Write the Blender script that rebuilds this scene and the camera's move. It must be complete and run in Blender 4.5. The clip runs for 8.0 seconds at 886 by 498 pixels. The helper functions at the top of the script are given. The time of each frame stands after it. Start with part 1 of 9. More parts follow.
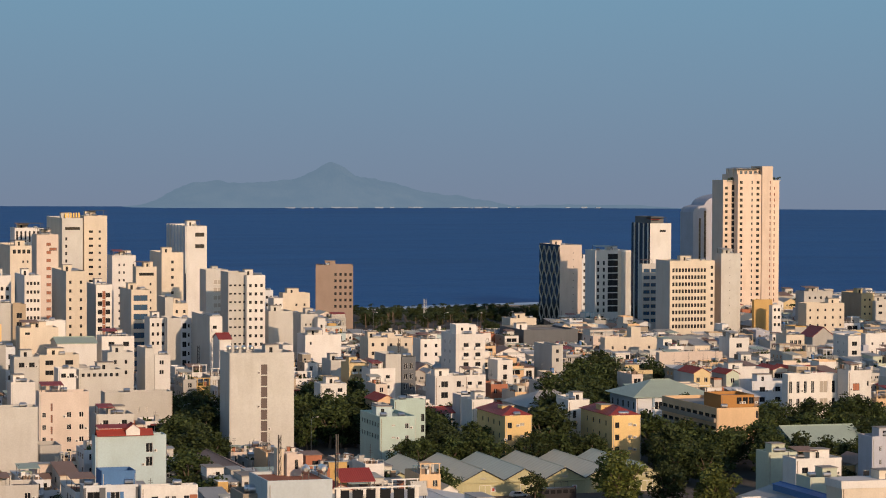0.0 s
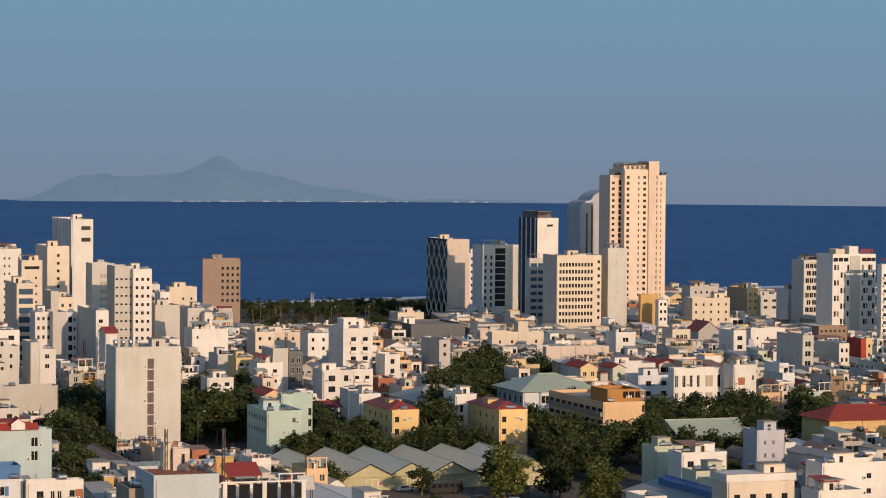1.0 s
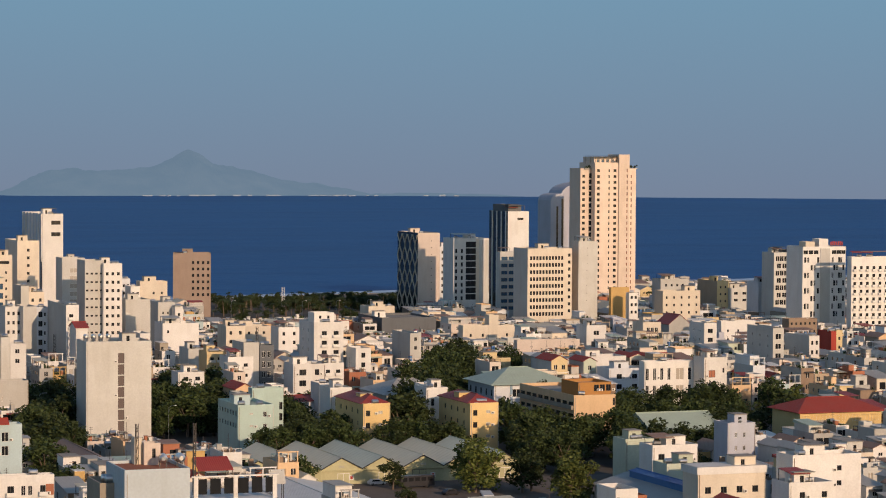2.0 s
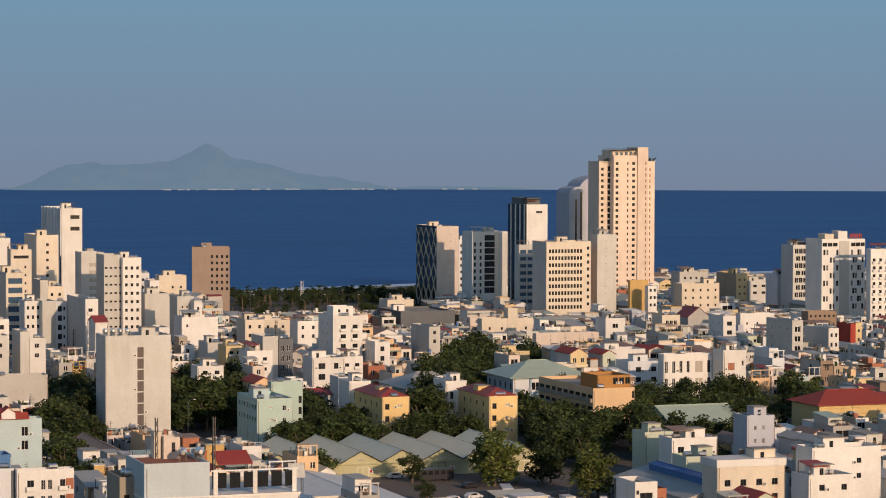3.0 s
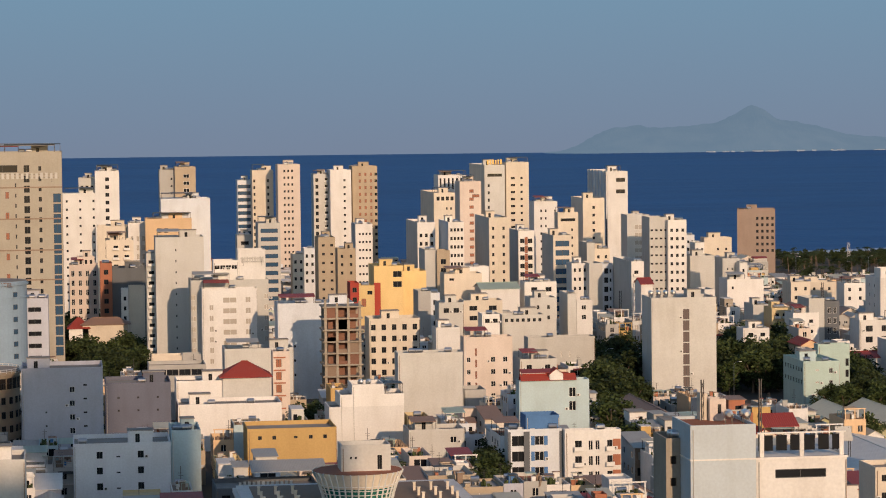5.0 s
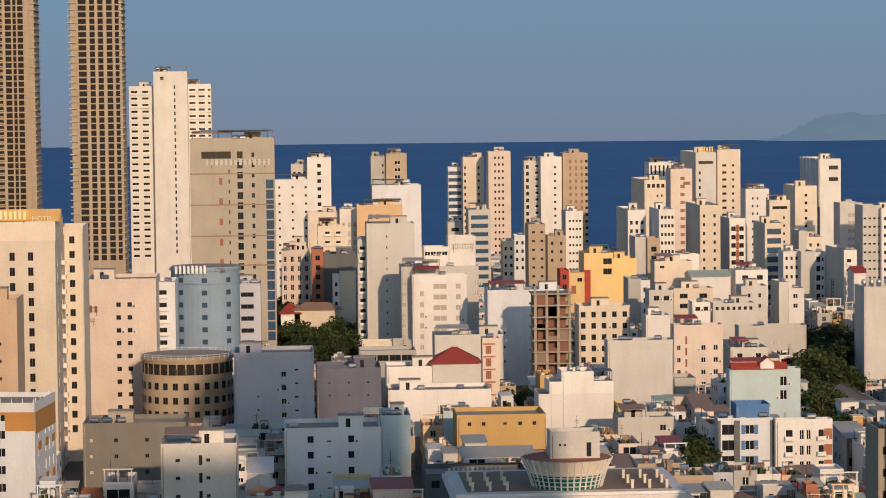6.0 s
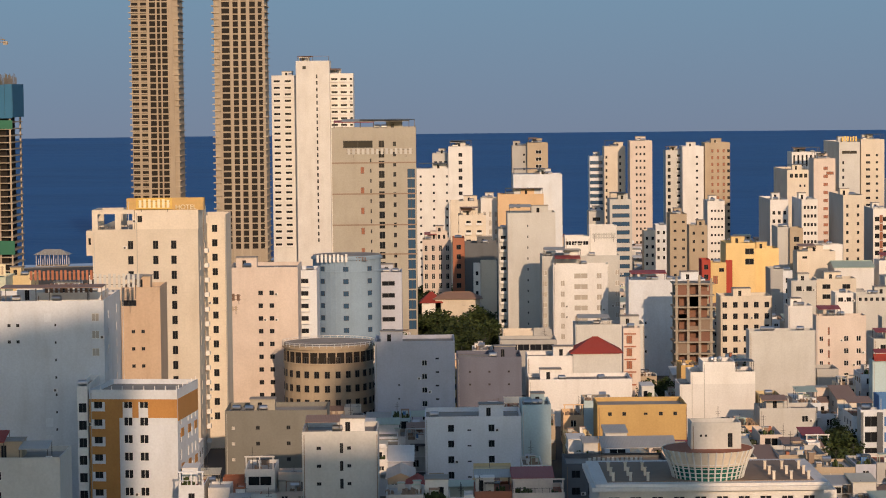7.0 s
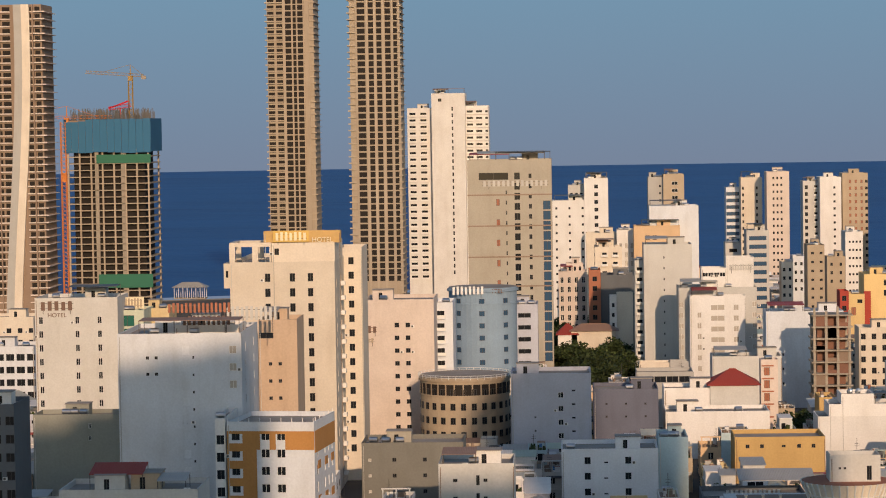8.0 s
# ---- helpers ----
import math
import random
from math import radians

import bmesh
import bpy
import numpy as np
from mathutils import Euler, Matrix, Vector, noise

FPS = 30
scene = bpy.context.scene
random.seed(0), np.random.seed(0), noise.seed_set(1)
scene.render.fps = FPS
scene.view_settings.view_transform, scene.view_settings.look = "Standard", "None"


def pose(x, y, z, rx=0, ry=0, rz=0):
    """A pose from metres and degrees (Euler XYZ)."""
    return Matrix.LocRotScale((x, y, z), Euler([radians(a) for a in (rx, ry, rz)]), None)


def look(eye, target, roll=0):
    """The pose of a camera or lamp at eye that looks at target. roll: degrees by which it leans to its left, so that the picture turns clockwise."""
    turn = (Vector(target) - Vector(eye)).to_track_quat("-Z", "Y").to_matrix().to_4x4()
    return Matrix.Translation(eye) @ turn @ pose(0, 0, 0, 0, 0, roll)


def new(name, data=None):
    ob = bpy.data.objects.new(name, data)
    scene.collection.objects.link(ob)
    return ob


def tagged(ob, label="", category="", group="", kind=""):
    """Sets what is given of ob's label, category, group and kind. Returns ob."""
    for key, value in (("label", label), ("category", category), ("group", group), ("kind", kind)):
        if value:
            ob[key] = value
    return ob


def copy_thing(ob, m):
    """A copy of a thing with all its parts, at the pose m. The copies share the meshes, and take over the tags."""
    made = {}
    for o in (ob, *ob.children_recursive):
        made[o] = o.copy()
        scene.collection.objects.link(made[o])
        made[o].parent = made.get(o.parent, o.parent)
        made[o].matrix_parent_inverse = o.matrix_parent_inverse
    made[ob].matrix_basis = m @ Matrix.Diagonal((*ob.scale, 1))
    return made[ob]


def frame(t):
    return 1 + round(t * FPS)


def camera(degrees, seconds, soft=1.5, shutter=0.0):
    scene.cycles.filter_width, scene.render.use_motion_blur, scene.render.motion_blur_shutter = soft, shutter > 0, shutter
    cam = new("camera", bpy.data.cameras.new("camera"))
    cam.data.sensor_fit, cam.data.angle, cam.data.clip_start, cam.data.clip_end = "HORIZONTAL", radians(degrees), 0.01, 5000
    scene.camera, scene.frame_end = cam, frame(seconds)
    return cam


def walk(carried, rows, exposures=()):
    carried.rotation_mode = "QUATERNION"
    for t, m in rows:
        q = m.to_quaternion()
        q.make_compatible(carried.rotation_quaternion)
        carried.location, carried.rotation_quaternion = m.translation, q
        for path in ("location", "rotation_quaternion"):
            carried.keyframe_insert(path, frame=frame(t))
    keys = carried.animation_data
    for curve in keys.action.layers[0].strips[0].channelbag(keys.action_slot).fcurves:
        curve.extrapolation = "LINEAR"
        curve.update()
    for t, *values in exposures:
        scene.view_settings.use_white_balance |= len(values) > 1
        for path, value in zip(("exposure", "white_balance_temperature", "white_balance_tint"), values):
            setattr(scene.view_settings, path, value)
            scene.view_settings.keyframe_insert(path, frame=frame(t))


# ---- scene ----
# ---------------------------------------------------------------- camera
EYE = 80.0
cam = camera(19.0, 8.0, soft=1.05)
ROWS = [  # seconds, bearing, pitch, roll
    (0, -17.013, -1.843, -0.251),
    (0.5, -18.525, -1.905, -0.453),
    (1, -19.447, -1.954, -0.457),
    (1.5, -19.893, -2.017, -0.421),
    (2.8, -20.185, -2.171, -0.267),
    (3, -19.679, -2.233, -0.163),
    (3.5, -16.727, -2.379, 0.107),
    (4, -14.016, -2.487, 0.363),
    (4.5, -11.252, -2.832, 0.526),
    (5, -7.906, -3.006, 0.637),
    (5.2, -6.711, -3.067, 0.747),
    (6.3, -2.475, -3.305, 0.545),
    (6.5, -1.929, -3.355, 0.562),
    (7, -0.294, -3.438, 0.601),
    (7.5, 1.540, -3.445, 0.735),
    (8, 2.640, -2.707, 0.917),
]
walk(cam, [(t, pose(0, 0, EYE, 0, 0, yaw) @ pose(0, 0, 0, pitch, 0, 0) @ pose(0, 0, 0, 0, roll, 0) @ pose(0, 0, 0, 90)) for t, yaw, pitch, roll in ROWS])

# ---------------------------------------------------------------- sky and sun
SUN_ELEVATION, SUN_BEARING = 15.0, 169.0
SKY = 0.112
HAZE_LOW, HAZE_HIGH = (0.185, 0.232, 0.325), (0.170, 0.325, 0.455)
world = bpy.data.worlds.new("evening_sky")
scene.world = world
world.use_nodes = True
wn = world.node_tree
sky = wn.nodes.new("ShaderNodeTexSky")
sky.sky_type, sky.sun_disc = "NISHITA", False
sky.sun_elevation, sky.sun_rotation = radians(SUN_ELEVATION), radians(SUN_BEARING)
sky.air_density, sky.dust_density, sky.ozone_density = 1.0, 0.6, 2.0
place = wn.nodes.new("ShaderNodeTexCoord")
axes = wn.nodes.new("ShaderNodeSeparateXYZ")
wn.links.new(place.outputs["Generated"], axes.inputs[0])
band = wn.nodes.new("ShaderNodeMapRange")      # evening haze: grey-violet at the horizon, clear above
band.inputs[1].default_value, band.inputs[2].default_value = -0.02, 0.078
wn.links.new(axes.outputs[2], band.inputs[0])
haze = wn.nodes.new("ShaderNodeMix")
haze.data_type = "RGBA"
haze.inputs[6].default_value, haze.inputs[7].default_value = (*[c / SKY for c in HAZE_LOW], 1), (*[c / SKY for c in HAZE_HIGH], 1)
wn.links.new(band.outputs[0], haze.inputs[0])
rise = wn.nodes.new("ShaderNodeMapRange")
rise.interpolation_type = "SMOOTHSTEP"
rise.inputs[1].default_value, rise.inputs[2].default_value = 0.07, 0.40
wn.links.new(axes.outputs[2], rise.inputs[0])
air = wn.nodes.new("ShaderNodeMix")
air.data_type = "RGBA"
away = wn.nodes.new("ShaderNodeMapRange")      # the haze lies over the sea; towards the sun the sky is clear and bright
away.interpolation_type = "SMOOTHSTEP"
away.inputs[1].default_value, away.inputs[2].default_value = -0.1, 0.65
wn.links.new(axes.outputs[1], away.inputs[0])
low = wn.nodes.new("ShaderNodeMath")
low.operation, low.inputs[0].default_value = "SUBTRACT", 1.0
wn.links.new(rise.outputs[0], low.inputs[1])
veil = wn.nodes.new("ShaderNodeMath")
veil.operation = "MULTIPLY"
wn.links.new(low.outputs[0], veil.inputs[0])
wn.links.new(away.outputs[0], veil.inputs[1])
clear_sky = wn.nodes.new("ShaderNodeMath")
clear_sky.operation, clear_sky.inputs[0].default_value = "SUBTRACT", 1.0
wn.links.new(veil.outputs[0], clear_sky.inputs[1])
wn.links.new(clear_sky.outputs[0], air.inputs[0])
wn.links.new(haze.outputs[2], air.inputs[6])
wn.links.new(sky.outputs[0], air.inputs[7])
wn.links.new(air.outputs[2], wn.nodes["Background"].inputs[0])
wn.nodes["Background"].inputs[1].default_value = SKY
sun = new("sun", bpy.data.lights.new("sun", "SUN"))
sun.data.energy, sun.data.angle, sun.data.color = 3.2, radians(0.6), (1.0, 0.685, 0.45)
b, e = radians(SUN_BEARING), radians(SUN_ELEVATION)
sun.matrix_world = look((0, 0, 300), Vector((0, 0, 300)) - Vector((math.sin(b) * math.cos(e), math.cos(b) * math.cos(e), math.sin(e))))
scene.view_settings.exposure = 0.0

# ---------------------------------------------------------------- materials
MATS = {}


def mat(name, rgb, rough=0.8, metal=0.0, spec=0.5):
    m = bpy.data.materials.new(name)
    m.use_nodes = True
    s = m.node_tree.nodes["Principled BSDF"]
    s.inputs["Base Color"].default_value = (*rgb, 1)
    s.inputs["Roughness"].default_value, s.inputs["Metallic"].default_value = rough, metal
    s.inputs["Specular IOR Level"].default_value = spec
    MATS[name] = m
    return m, m.node_tree, s


def node(tree, kind, links=(), **values):
    n = tree.nodes.new(kind)
    for key, value in values.items():
        n.inputs[key.replace("_", " ")].default_value = value
    for source, socket in links:
        tree.links.new(source, n.inputs[socket])
    return n


def mixed(tree, factor, a, b, blend="MIX"):
    n = tree.nodes.new("ShaderNodeMix")
    n.data_type, n.blend_type = "RGBA", blend
    for socket, value in ((n.inputs[0], factor), (n.inputs[6], a), (n.inputs[7], b)):
        if hasattr(value, "is_output"):
            tree.links.new(value, socket)
        else:
            socket.default_value = value
    return n.outputs[2]


def ramp(tree, source, lo, hi, a=0.0, b=1.0):
    n = node(tree, "ShaderNodeMapRange", [(source, 0)])
    for i, value in enumerate((lo, hi, a, b)):
        n.inputs[i + 1].default_value = value
    return n.outputs[0]


def noise_at(tree, scale, stretch=(1, 1, 1), detail=3.0):
    geo = tree.nodes.new("ShaderNodeNewGeometry")
    mul = node(tree, "ShaderNodeVectorMath", [(geo.outputs["Position"], 0)])
    mul.operation = "MULTIPLY"
    mul.inputs[1].default_value = stretch
    return node(tree, "ShaderNodeTexNoise", [(mul.outputs[0], "Vector")], Scale=scale, Detail=detail).outputs[0]


def wall_paint(name, rgb, rough=0.85, dirt=0.42, spread=0.10):
    """Weathered masonry paint: blotches, rain streaks, a shade of its own for each piece."""
    m, t, s = mat(name, rgb, rough, spec=0.25)
    blotch = ramp(t, noise_at(t, 0.16), 0.35, 0.75)
    streak = ramp(t, noise_at(t, 0.42, (1, 1, 0.17), 7.0), 0.50, 0.80)
    grain = ramp(t, noise_at(t, 2.6, detail=5.0), 0.3, 0.7, 0.94, 1.05)
    dark = tuple(c * k for c, k in zip(rgb, (0.62, 0.58, 0.52)))
    c1 = mixed(t, node_scaled(t, streak, dirt * 0.7), (*rgb, 1), (*dark, 1))
    c2 = mixed(t, node_scaled(t, blotch, dirt * 0.6), c1, (*dark, 1))
    info = t.nodes.new("ShaderNodeObjectInfo")
    own = ramp(t, info.outputs["Random"], 0, 1, 1 - spread, 1 + spread * 0.4)
    both = node(t, "ShaderNodeMath", [(own, 0), (grain, 1)])
    both.operation = "MULTIPLY"
    grey = node(t, "ShaderNodeCombineColor", [(both.outputs[0], 0), (both.outputs[0], 1), (both.outputs[0], 2)])
    t.links.new(mixed(t, 1.0, c2, grey.outputs[0], "MULTIPLY"), s.inputs["Base Color"])
    bump = node(t, "ShaderNodeBump", [(noise_at(t, 6.0, detail=4.0), "Height")], Strength=0.10, Distance=0.02)
    t.links.new(bump.outputs[0], s.inputs["Normal"])
    return m


def node_scaled(tree, source, k):
    n = node(tree, "ShaderNodeMath", [(source, 0)])
    n.operation = "MULTIPLY"
    n.inputs[1].default_value = k
    return n.outputs[0]


def ribbed(name, rgb, rough, pitch, axis=0, metal=0.0, rust=0.25):
    """Corrugated sheet or tiled courses: ribs across one axis, faded and rusted in patches."""
    m, t, s = mat(name, rgb, rough, metal, spec=0.35)
    patch = ramp(t, noise_at(t, 0.3, detail=5.0), 0.4, 0.75)
    fine = ramp(t, noise_at(t, 3.0, (1, 0.15, 0.15), 3.0), 0.4, 0.8)
    worn = tuple(0.5 * c + 0.5 * k for c, k in zip(rgb, (0.20, 0.14, 0.10)))
    c1 = mixed(t, node_scaled(t, patch, rust), (*rgb, 1), (*worn, 1))
    c2 = mixed(t, node_scaled(t, fine, rust), c1, (*[0.7 * c for c in rgb], 1))
    t.links.new(c2, s.inputs["Base Color"])
    geo = t.nodes.new("ShaderNodeNewGeometry")
    sep = node(t, "ShaderNodeSeparateXYZ", [(geo.outputs["Position"], 0)])
    wave = node(t, "ShaderNodeMath", [(sep.outputs[axis], 0)])
    wave.operation = "MULTIPLY"
    wave.inputs[1].default_value = 2 * math.pi / pitch
    sine = node(t, "ShaderNodeMath", [(wave.outputs[0], 0)])
    sine.operation = "SINE"
    bump = node(t, "ShaderNodeBump", [(sine.outputs[0], "Height")], Strength=0.5, Distance=0.04)
    t.links.new(bump.outputs[0], s.inputs["Normal"])
    return m


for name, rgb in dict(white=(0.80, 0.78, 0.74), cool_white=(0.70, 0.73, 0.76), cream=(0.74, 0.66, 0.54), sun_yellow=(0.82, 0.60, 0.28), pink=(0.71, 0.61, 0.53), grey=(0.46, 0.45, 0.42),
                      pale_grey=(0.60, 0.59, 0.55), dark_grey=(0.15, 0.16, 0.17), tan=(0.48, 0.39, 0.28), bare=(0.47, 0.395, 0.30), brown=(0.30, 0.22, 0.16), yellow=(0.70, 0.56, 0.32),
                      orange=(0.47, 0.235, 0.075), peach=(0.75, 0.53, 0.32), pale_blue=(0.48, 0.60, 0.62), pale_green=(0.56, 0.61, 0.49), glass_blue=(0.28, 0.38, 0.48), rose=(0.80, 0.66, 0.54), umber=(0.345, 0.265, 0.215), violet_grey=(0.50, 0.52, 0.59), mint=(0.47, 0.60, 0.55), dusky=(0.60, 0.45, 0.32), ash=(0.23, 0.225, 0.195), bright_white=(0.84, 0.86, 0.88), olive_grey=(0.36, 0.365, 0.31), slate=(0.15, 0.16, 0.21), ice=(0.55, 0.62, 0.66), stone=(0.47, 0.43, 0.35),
                      red=(0.42, 0.07, 0.05), ochre=(0.60, 0.40, 0.16), blue=(0.10, 0.22, 0.45), terracotta=(0.42, 0.17, 0.10)).items():
    wall_paint(name, rgb)
wall_paint("concrete", (0.40, 0.35, 0.28), 0.9, 0.6)
wall_paint("roof_concrete", (0.38, 0.35, 0.31), 0.9, 0.8)
wall_paint("raw_brick", (0.25, 0.13, 0.09), 0.9, 0.4)
wall_paint("asphalt", (0.055, 0.055, 0.058), 0.9, 0.3)
wall_paint("yard_dust", (0.17, 0.145, 0.125), 0.95, 0.5)
ribbed("sheet_grey", (0.42, 0.41, 0.38), 0.5, 0.3)
ribbed("sheet_pale", (0.80, 0.77, 0.71), 0.5, 0.4)
ribbed("sheet_green", (0.44, 0.53, 0.43), 0.5, 0.3)
ribbed("sheet_olive", (0.60, 0.57, 0.45), 0.55, 0.3)
ribbed("sheet_shed", (0.82, 0.74, 0.54), 0.6, 0.45, rust=0.15)
ribbed("sheet_shed_green", (0.72, 0.72, 0.56), 0.6, 0.45, rust=0.15)
wall_paint("shed_wall", (0.50, 0.48, 0.29), 0.85, 0.6)
ribbed("sheet_red", (0.33, 0.055, 0.045), 0.55, 0.3)
ribbed("sheet_blue", (0.06, 0.16, 0.42), 0.5, 0.3)
ribbed("sheet_brown", (0.32, 0.20, 0.14), 0.6, 0.3)
ribbed("tile_red", (0.34, 0.055, 0.04), 0.75, 0.35, 1)
mat("glass", (0.016, 0.018, 0.021), 0.12, 0.0, 0.4)
mat("blue_glass", (0.04, 0.09, 0.16), 0.10, 0.0, 0.7)
mat("green_glass", (0.02, 0.13, 0.10), 0.15, 0.0, 0.6)
mat("frame_white", (0.75, 0.74, 0.70), 0.5)
mat("frame_dark", (0.05, 0.05, 0.05), 0.5)
mat("frame_blue", (0.06, 0.17, 0.50), 0.5)
mat("blind", (0.42, 0.38, 0.32), 0.8)
mat("steel", (0.62, 0.62, 0.62), 0.28, 1.0)
mat("iron", (0.12, 0.11, 0.10), 0.6, 0.6)
mat("net_blue", (0.02, 0.13, 0.25), 0.7)
mat("net_green", (0.03, 0.15, 0.09), 0.8)
mat("crane_orange", (0.65, 0.22, 0.04), 0.6)
mat("crane_yellow", (0.35, 0.22, 0.06), 0.6)
mat("crane_red", (0.60, 0.03, 0.04), 0.6)
mat("gold", (0.60, 0.40, 0.10), 0.5, 0.3)
mat("sign_cream", (0.80, 0.72, 0.50), 0.6)
mat("sign_brown", (0.16, 0.09, 0.06), 0.6)
mat("shutter_brown", (0.13, 0.095, 0.085), 0.7)
# near-black panes and core that put the shade of open floors into colour
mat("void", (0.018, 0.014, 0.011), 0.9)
mat("bare_edge", (0.30, 0.24, 0.17), 0.9)
mat("solar", (0.015, 0.02, 0.05), 0.2, 0.0, 0.6)
mat("car_white", (0.7, 0.7, 0.7), 0.3)
mat("car_dark", (0.03, 0.03, 0.035), 0.3)
mat("tyre", (0.02, 0.02, 0.02), 0.8)
mat("bark", (0.16, 0.12, 0.09), 0.9)


def leaf_mat(name, a, b):
    m, t, s = mat(name, a, 0.7, spec=0.3)
    info = t.nodes.new("ShaderNodeObjectInfo")
    isle = t.nodes.new("ShaderNodeNewGeometry")
    c1 = mixed(t, isle.outputs["Random Per Island"], (*a, 1), (*b, 1))
    own = ramp(t, info.outputs["Random"], 0, 1, 0.65, 1.25)
    grey = node(t, "ShaderNodeCombineColor", [(own, 0), (own, 1), (own, 2)])
    t.links.new(mixed(t, 1.0, c1, grey.outputs[0], "MULTIPLY"), s.inputs["Base Color"])


leaf_mat("leaf", (0.017, 0.031, 0.009), (0.064, 0.088, 0.024))
# lighter leaf colour that puts low sunlight into the nearer trees
leaf_mat("leaf_bright", (0.055, 0.084, 0.018), (0.175, 0.200, 0.045))
leaf_mat("palm", (0.018, 0.034, 0.012), (0.048, 0.066, 0.022))

m, t, s = mat("sea_water", (0.010, 0.030, 0.085), 0.5, 0.0, 0.10)
swell = ramp(t, noise_at(t, 0.012, (0.35, 1, 1), 6.0), 0.3, 0.7)
streak = ramp(t, noise_at(t, 0.0021, (0.25, 1, 1), 4.0), 0.35, 0.65)
chop = ramp(t, noise_at(t, 0.05, (0.4, 1, 1), 5.0), 0.35, 0.7)
deep = mixed(t, swell, (0.004, 0.052, 0.200, 1), (0.012, 0.088, 0.285, 1))
far = mixed(t, node_scaled(t, streak, 0.55), deep, (0.010, 0.100, 0.320, 1))
t.links.new(mixed(t, node_scaled(t, chop, 0.35), far, (0.020, 0.118, 0.330, 1)), s.inputs["Base Color"])
bump = node(t, "ShaderNodeBump", [(noise_at(t, 0.12, (0.5, 1, 1), 6.0), "Height")], Strength=0.9, Distance=1.5)
t.links.new(bump.outputs[0], s.inputs["Normal"])

# the haze before the far hills is put into their colour and glow
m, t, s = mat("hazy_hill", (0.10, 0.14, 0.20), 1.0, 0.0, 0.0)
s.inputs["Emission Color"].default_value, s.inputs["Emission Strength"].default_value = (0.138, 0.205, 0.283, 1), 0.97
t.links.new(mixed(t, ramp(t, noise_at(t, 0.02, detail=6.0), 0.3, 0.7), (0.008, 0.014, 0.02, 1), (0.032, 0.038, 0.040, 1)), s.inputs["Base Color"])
m, t, s = mat("ground_earth", (0.13, 0.115, 0.09), 0.95)
t.links.new(mixed(t, ramp(t, noise_at(t, 0.03, detail=6.0), 0.4, 0.65), (0.06, 0.057, 0.05, 1), (0.13, 0.11, 0.085, 1)), s.inputs["Base Color"])
mat("sand", (0.52, 0.44, 0.32), 0.95)
mat("rock_pale", (0.26, 0.33, 0.42), 0.95)


# ---------------------------------------------------------------- mesh tools
class Geo:
    """Collects faces of one mesh."""

    def __init__(self):
        self.v, self.f, self.m = [], [], []

    def face(self, points, k=0):
        i = len(self.v)
        self.v += [tuple(p) for p in points]
        self.f.append(tuple(range(i, i + len(points))))
        self.m.append(k)

    def box(self, x0, x1, y0, y1, z0, z1, k=0):
        i = len(self.v)
        self.v += [(x, y, z) for z in (z0, z1) for y in (y0, y1) for x in (x0, x1)]
        for q in ((0, 2, 3, 1), (4, 5, 7, 6), (0, 1, 5, 4), (2, 6, 7, 3), (0, 4, 6, 2), (1, 3, 7, 5)):
            self.f.append(tuple(i + j for j in q))
            self.m.append(k)

    def rod(self, a, b, r0, r1=None, n=6, k=0):
        """A tapered bar from a to b with closed ends."""
        a, b, r1 = Vector(a), Vector(b), r0 if r1 is None else r1
        w = (b - a).normalized()
        u = w.cross(Vector((0.3, 0.2, 1) if abs(w.z) < 0.9 else (1, 0.1, 0))).normalized()
        s = w.cross(u)
        i = len(self.v)
        for p, r in ((a, r0), (b, r1)):
            self.v += [tuple(p + (u * math.cos(6.28319 * j / n) + s * math.sin(6.28319 * j / n)) * r) for j in range(n)]
        for j in range(n):
            self.f.append((i + j, i + (j + 1) % n, i + n + (j + 1) % n, i + n + j))
        self.f += [tuple(range(i + n - 1, i - 1, -1)), tuple(range(i + n, i + 2 * n))]
        self.m += [k] * (n + 2)

    def mesh(self, name, mats):
        place, index = {}, []
        for p in self.v:
            index.append(place.setdefault((round(p[0], 3), round(p[1], 3), round(p[2], 3)), len(place)))
        me = bpy.data.meshes.new(name)
        me.from_pydata(list(place), [], [tuple(index[i] for i in q) for q in self.f])
        for x in mats:
            me.materials.append(MATS[x])
        me.polygons.foreach_set("material_index", self.m)
        me.update()
        return me


def part(name, geo, mats, parent=None, label="", at=(0, 0, 0), turn=0.0):
    """One mesh object under a thing; mats is one name or several."""
    me = geo if isinstance(geo, bpy.types.Mesh) else geo.mesh(name, (mats,) if isinstance(mats, str) else mats)
    ob = new(name, me)
    ob.parent = parent
    ob.location, ob.rotation_euler = at, (0, 0, turn)
    return tagged(ob, label)


def thing(name, label, category, at, group="", kind="", turn=0.0):
    ob = new(name)
    ob.location, ob.rotation_euler = at, (0, 0, turn)
    return tagged(ob, label, category, group, kind)


SHARED = {}
FRAMES = {"d": ("frame_dark", "glass"), "w": ("frame_white", "glass"), "u": ("frame_blue", "glass"), "l": ("frame_white", "blind"), "g": ("frame_dark", "blue_glass"),
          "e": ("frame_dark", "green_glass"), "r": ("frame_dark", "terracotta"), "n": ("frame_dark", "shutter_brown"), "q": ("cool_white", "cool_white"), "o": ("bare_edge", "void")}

STYLE_SLOTS = tuple(FRAMES)

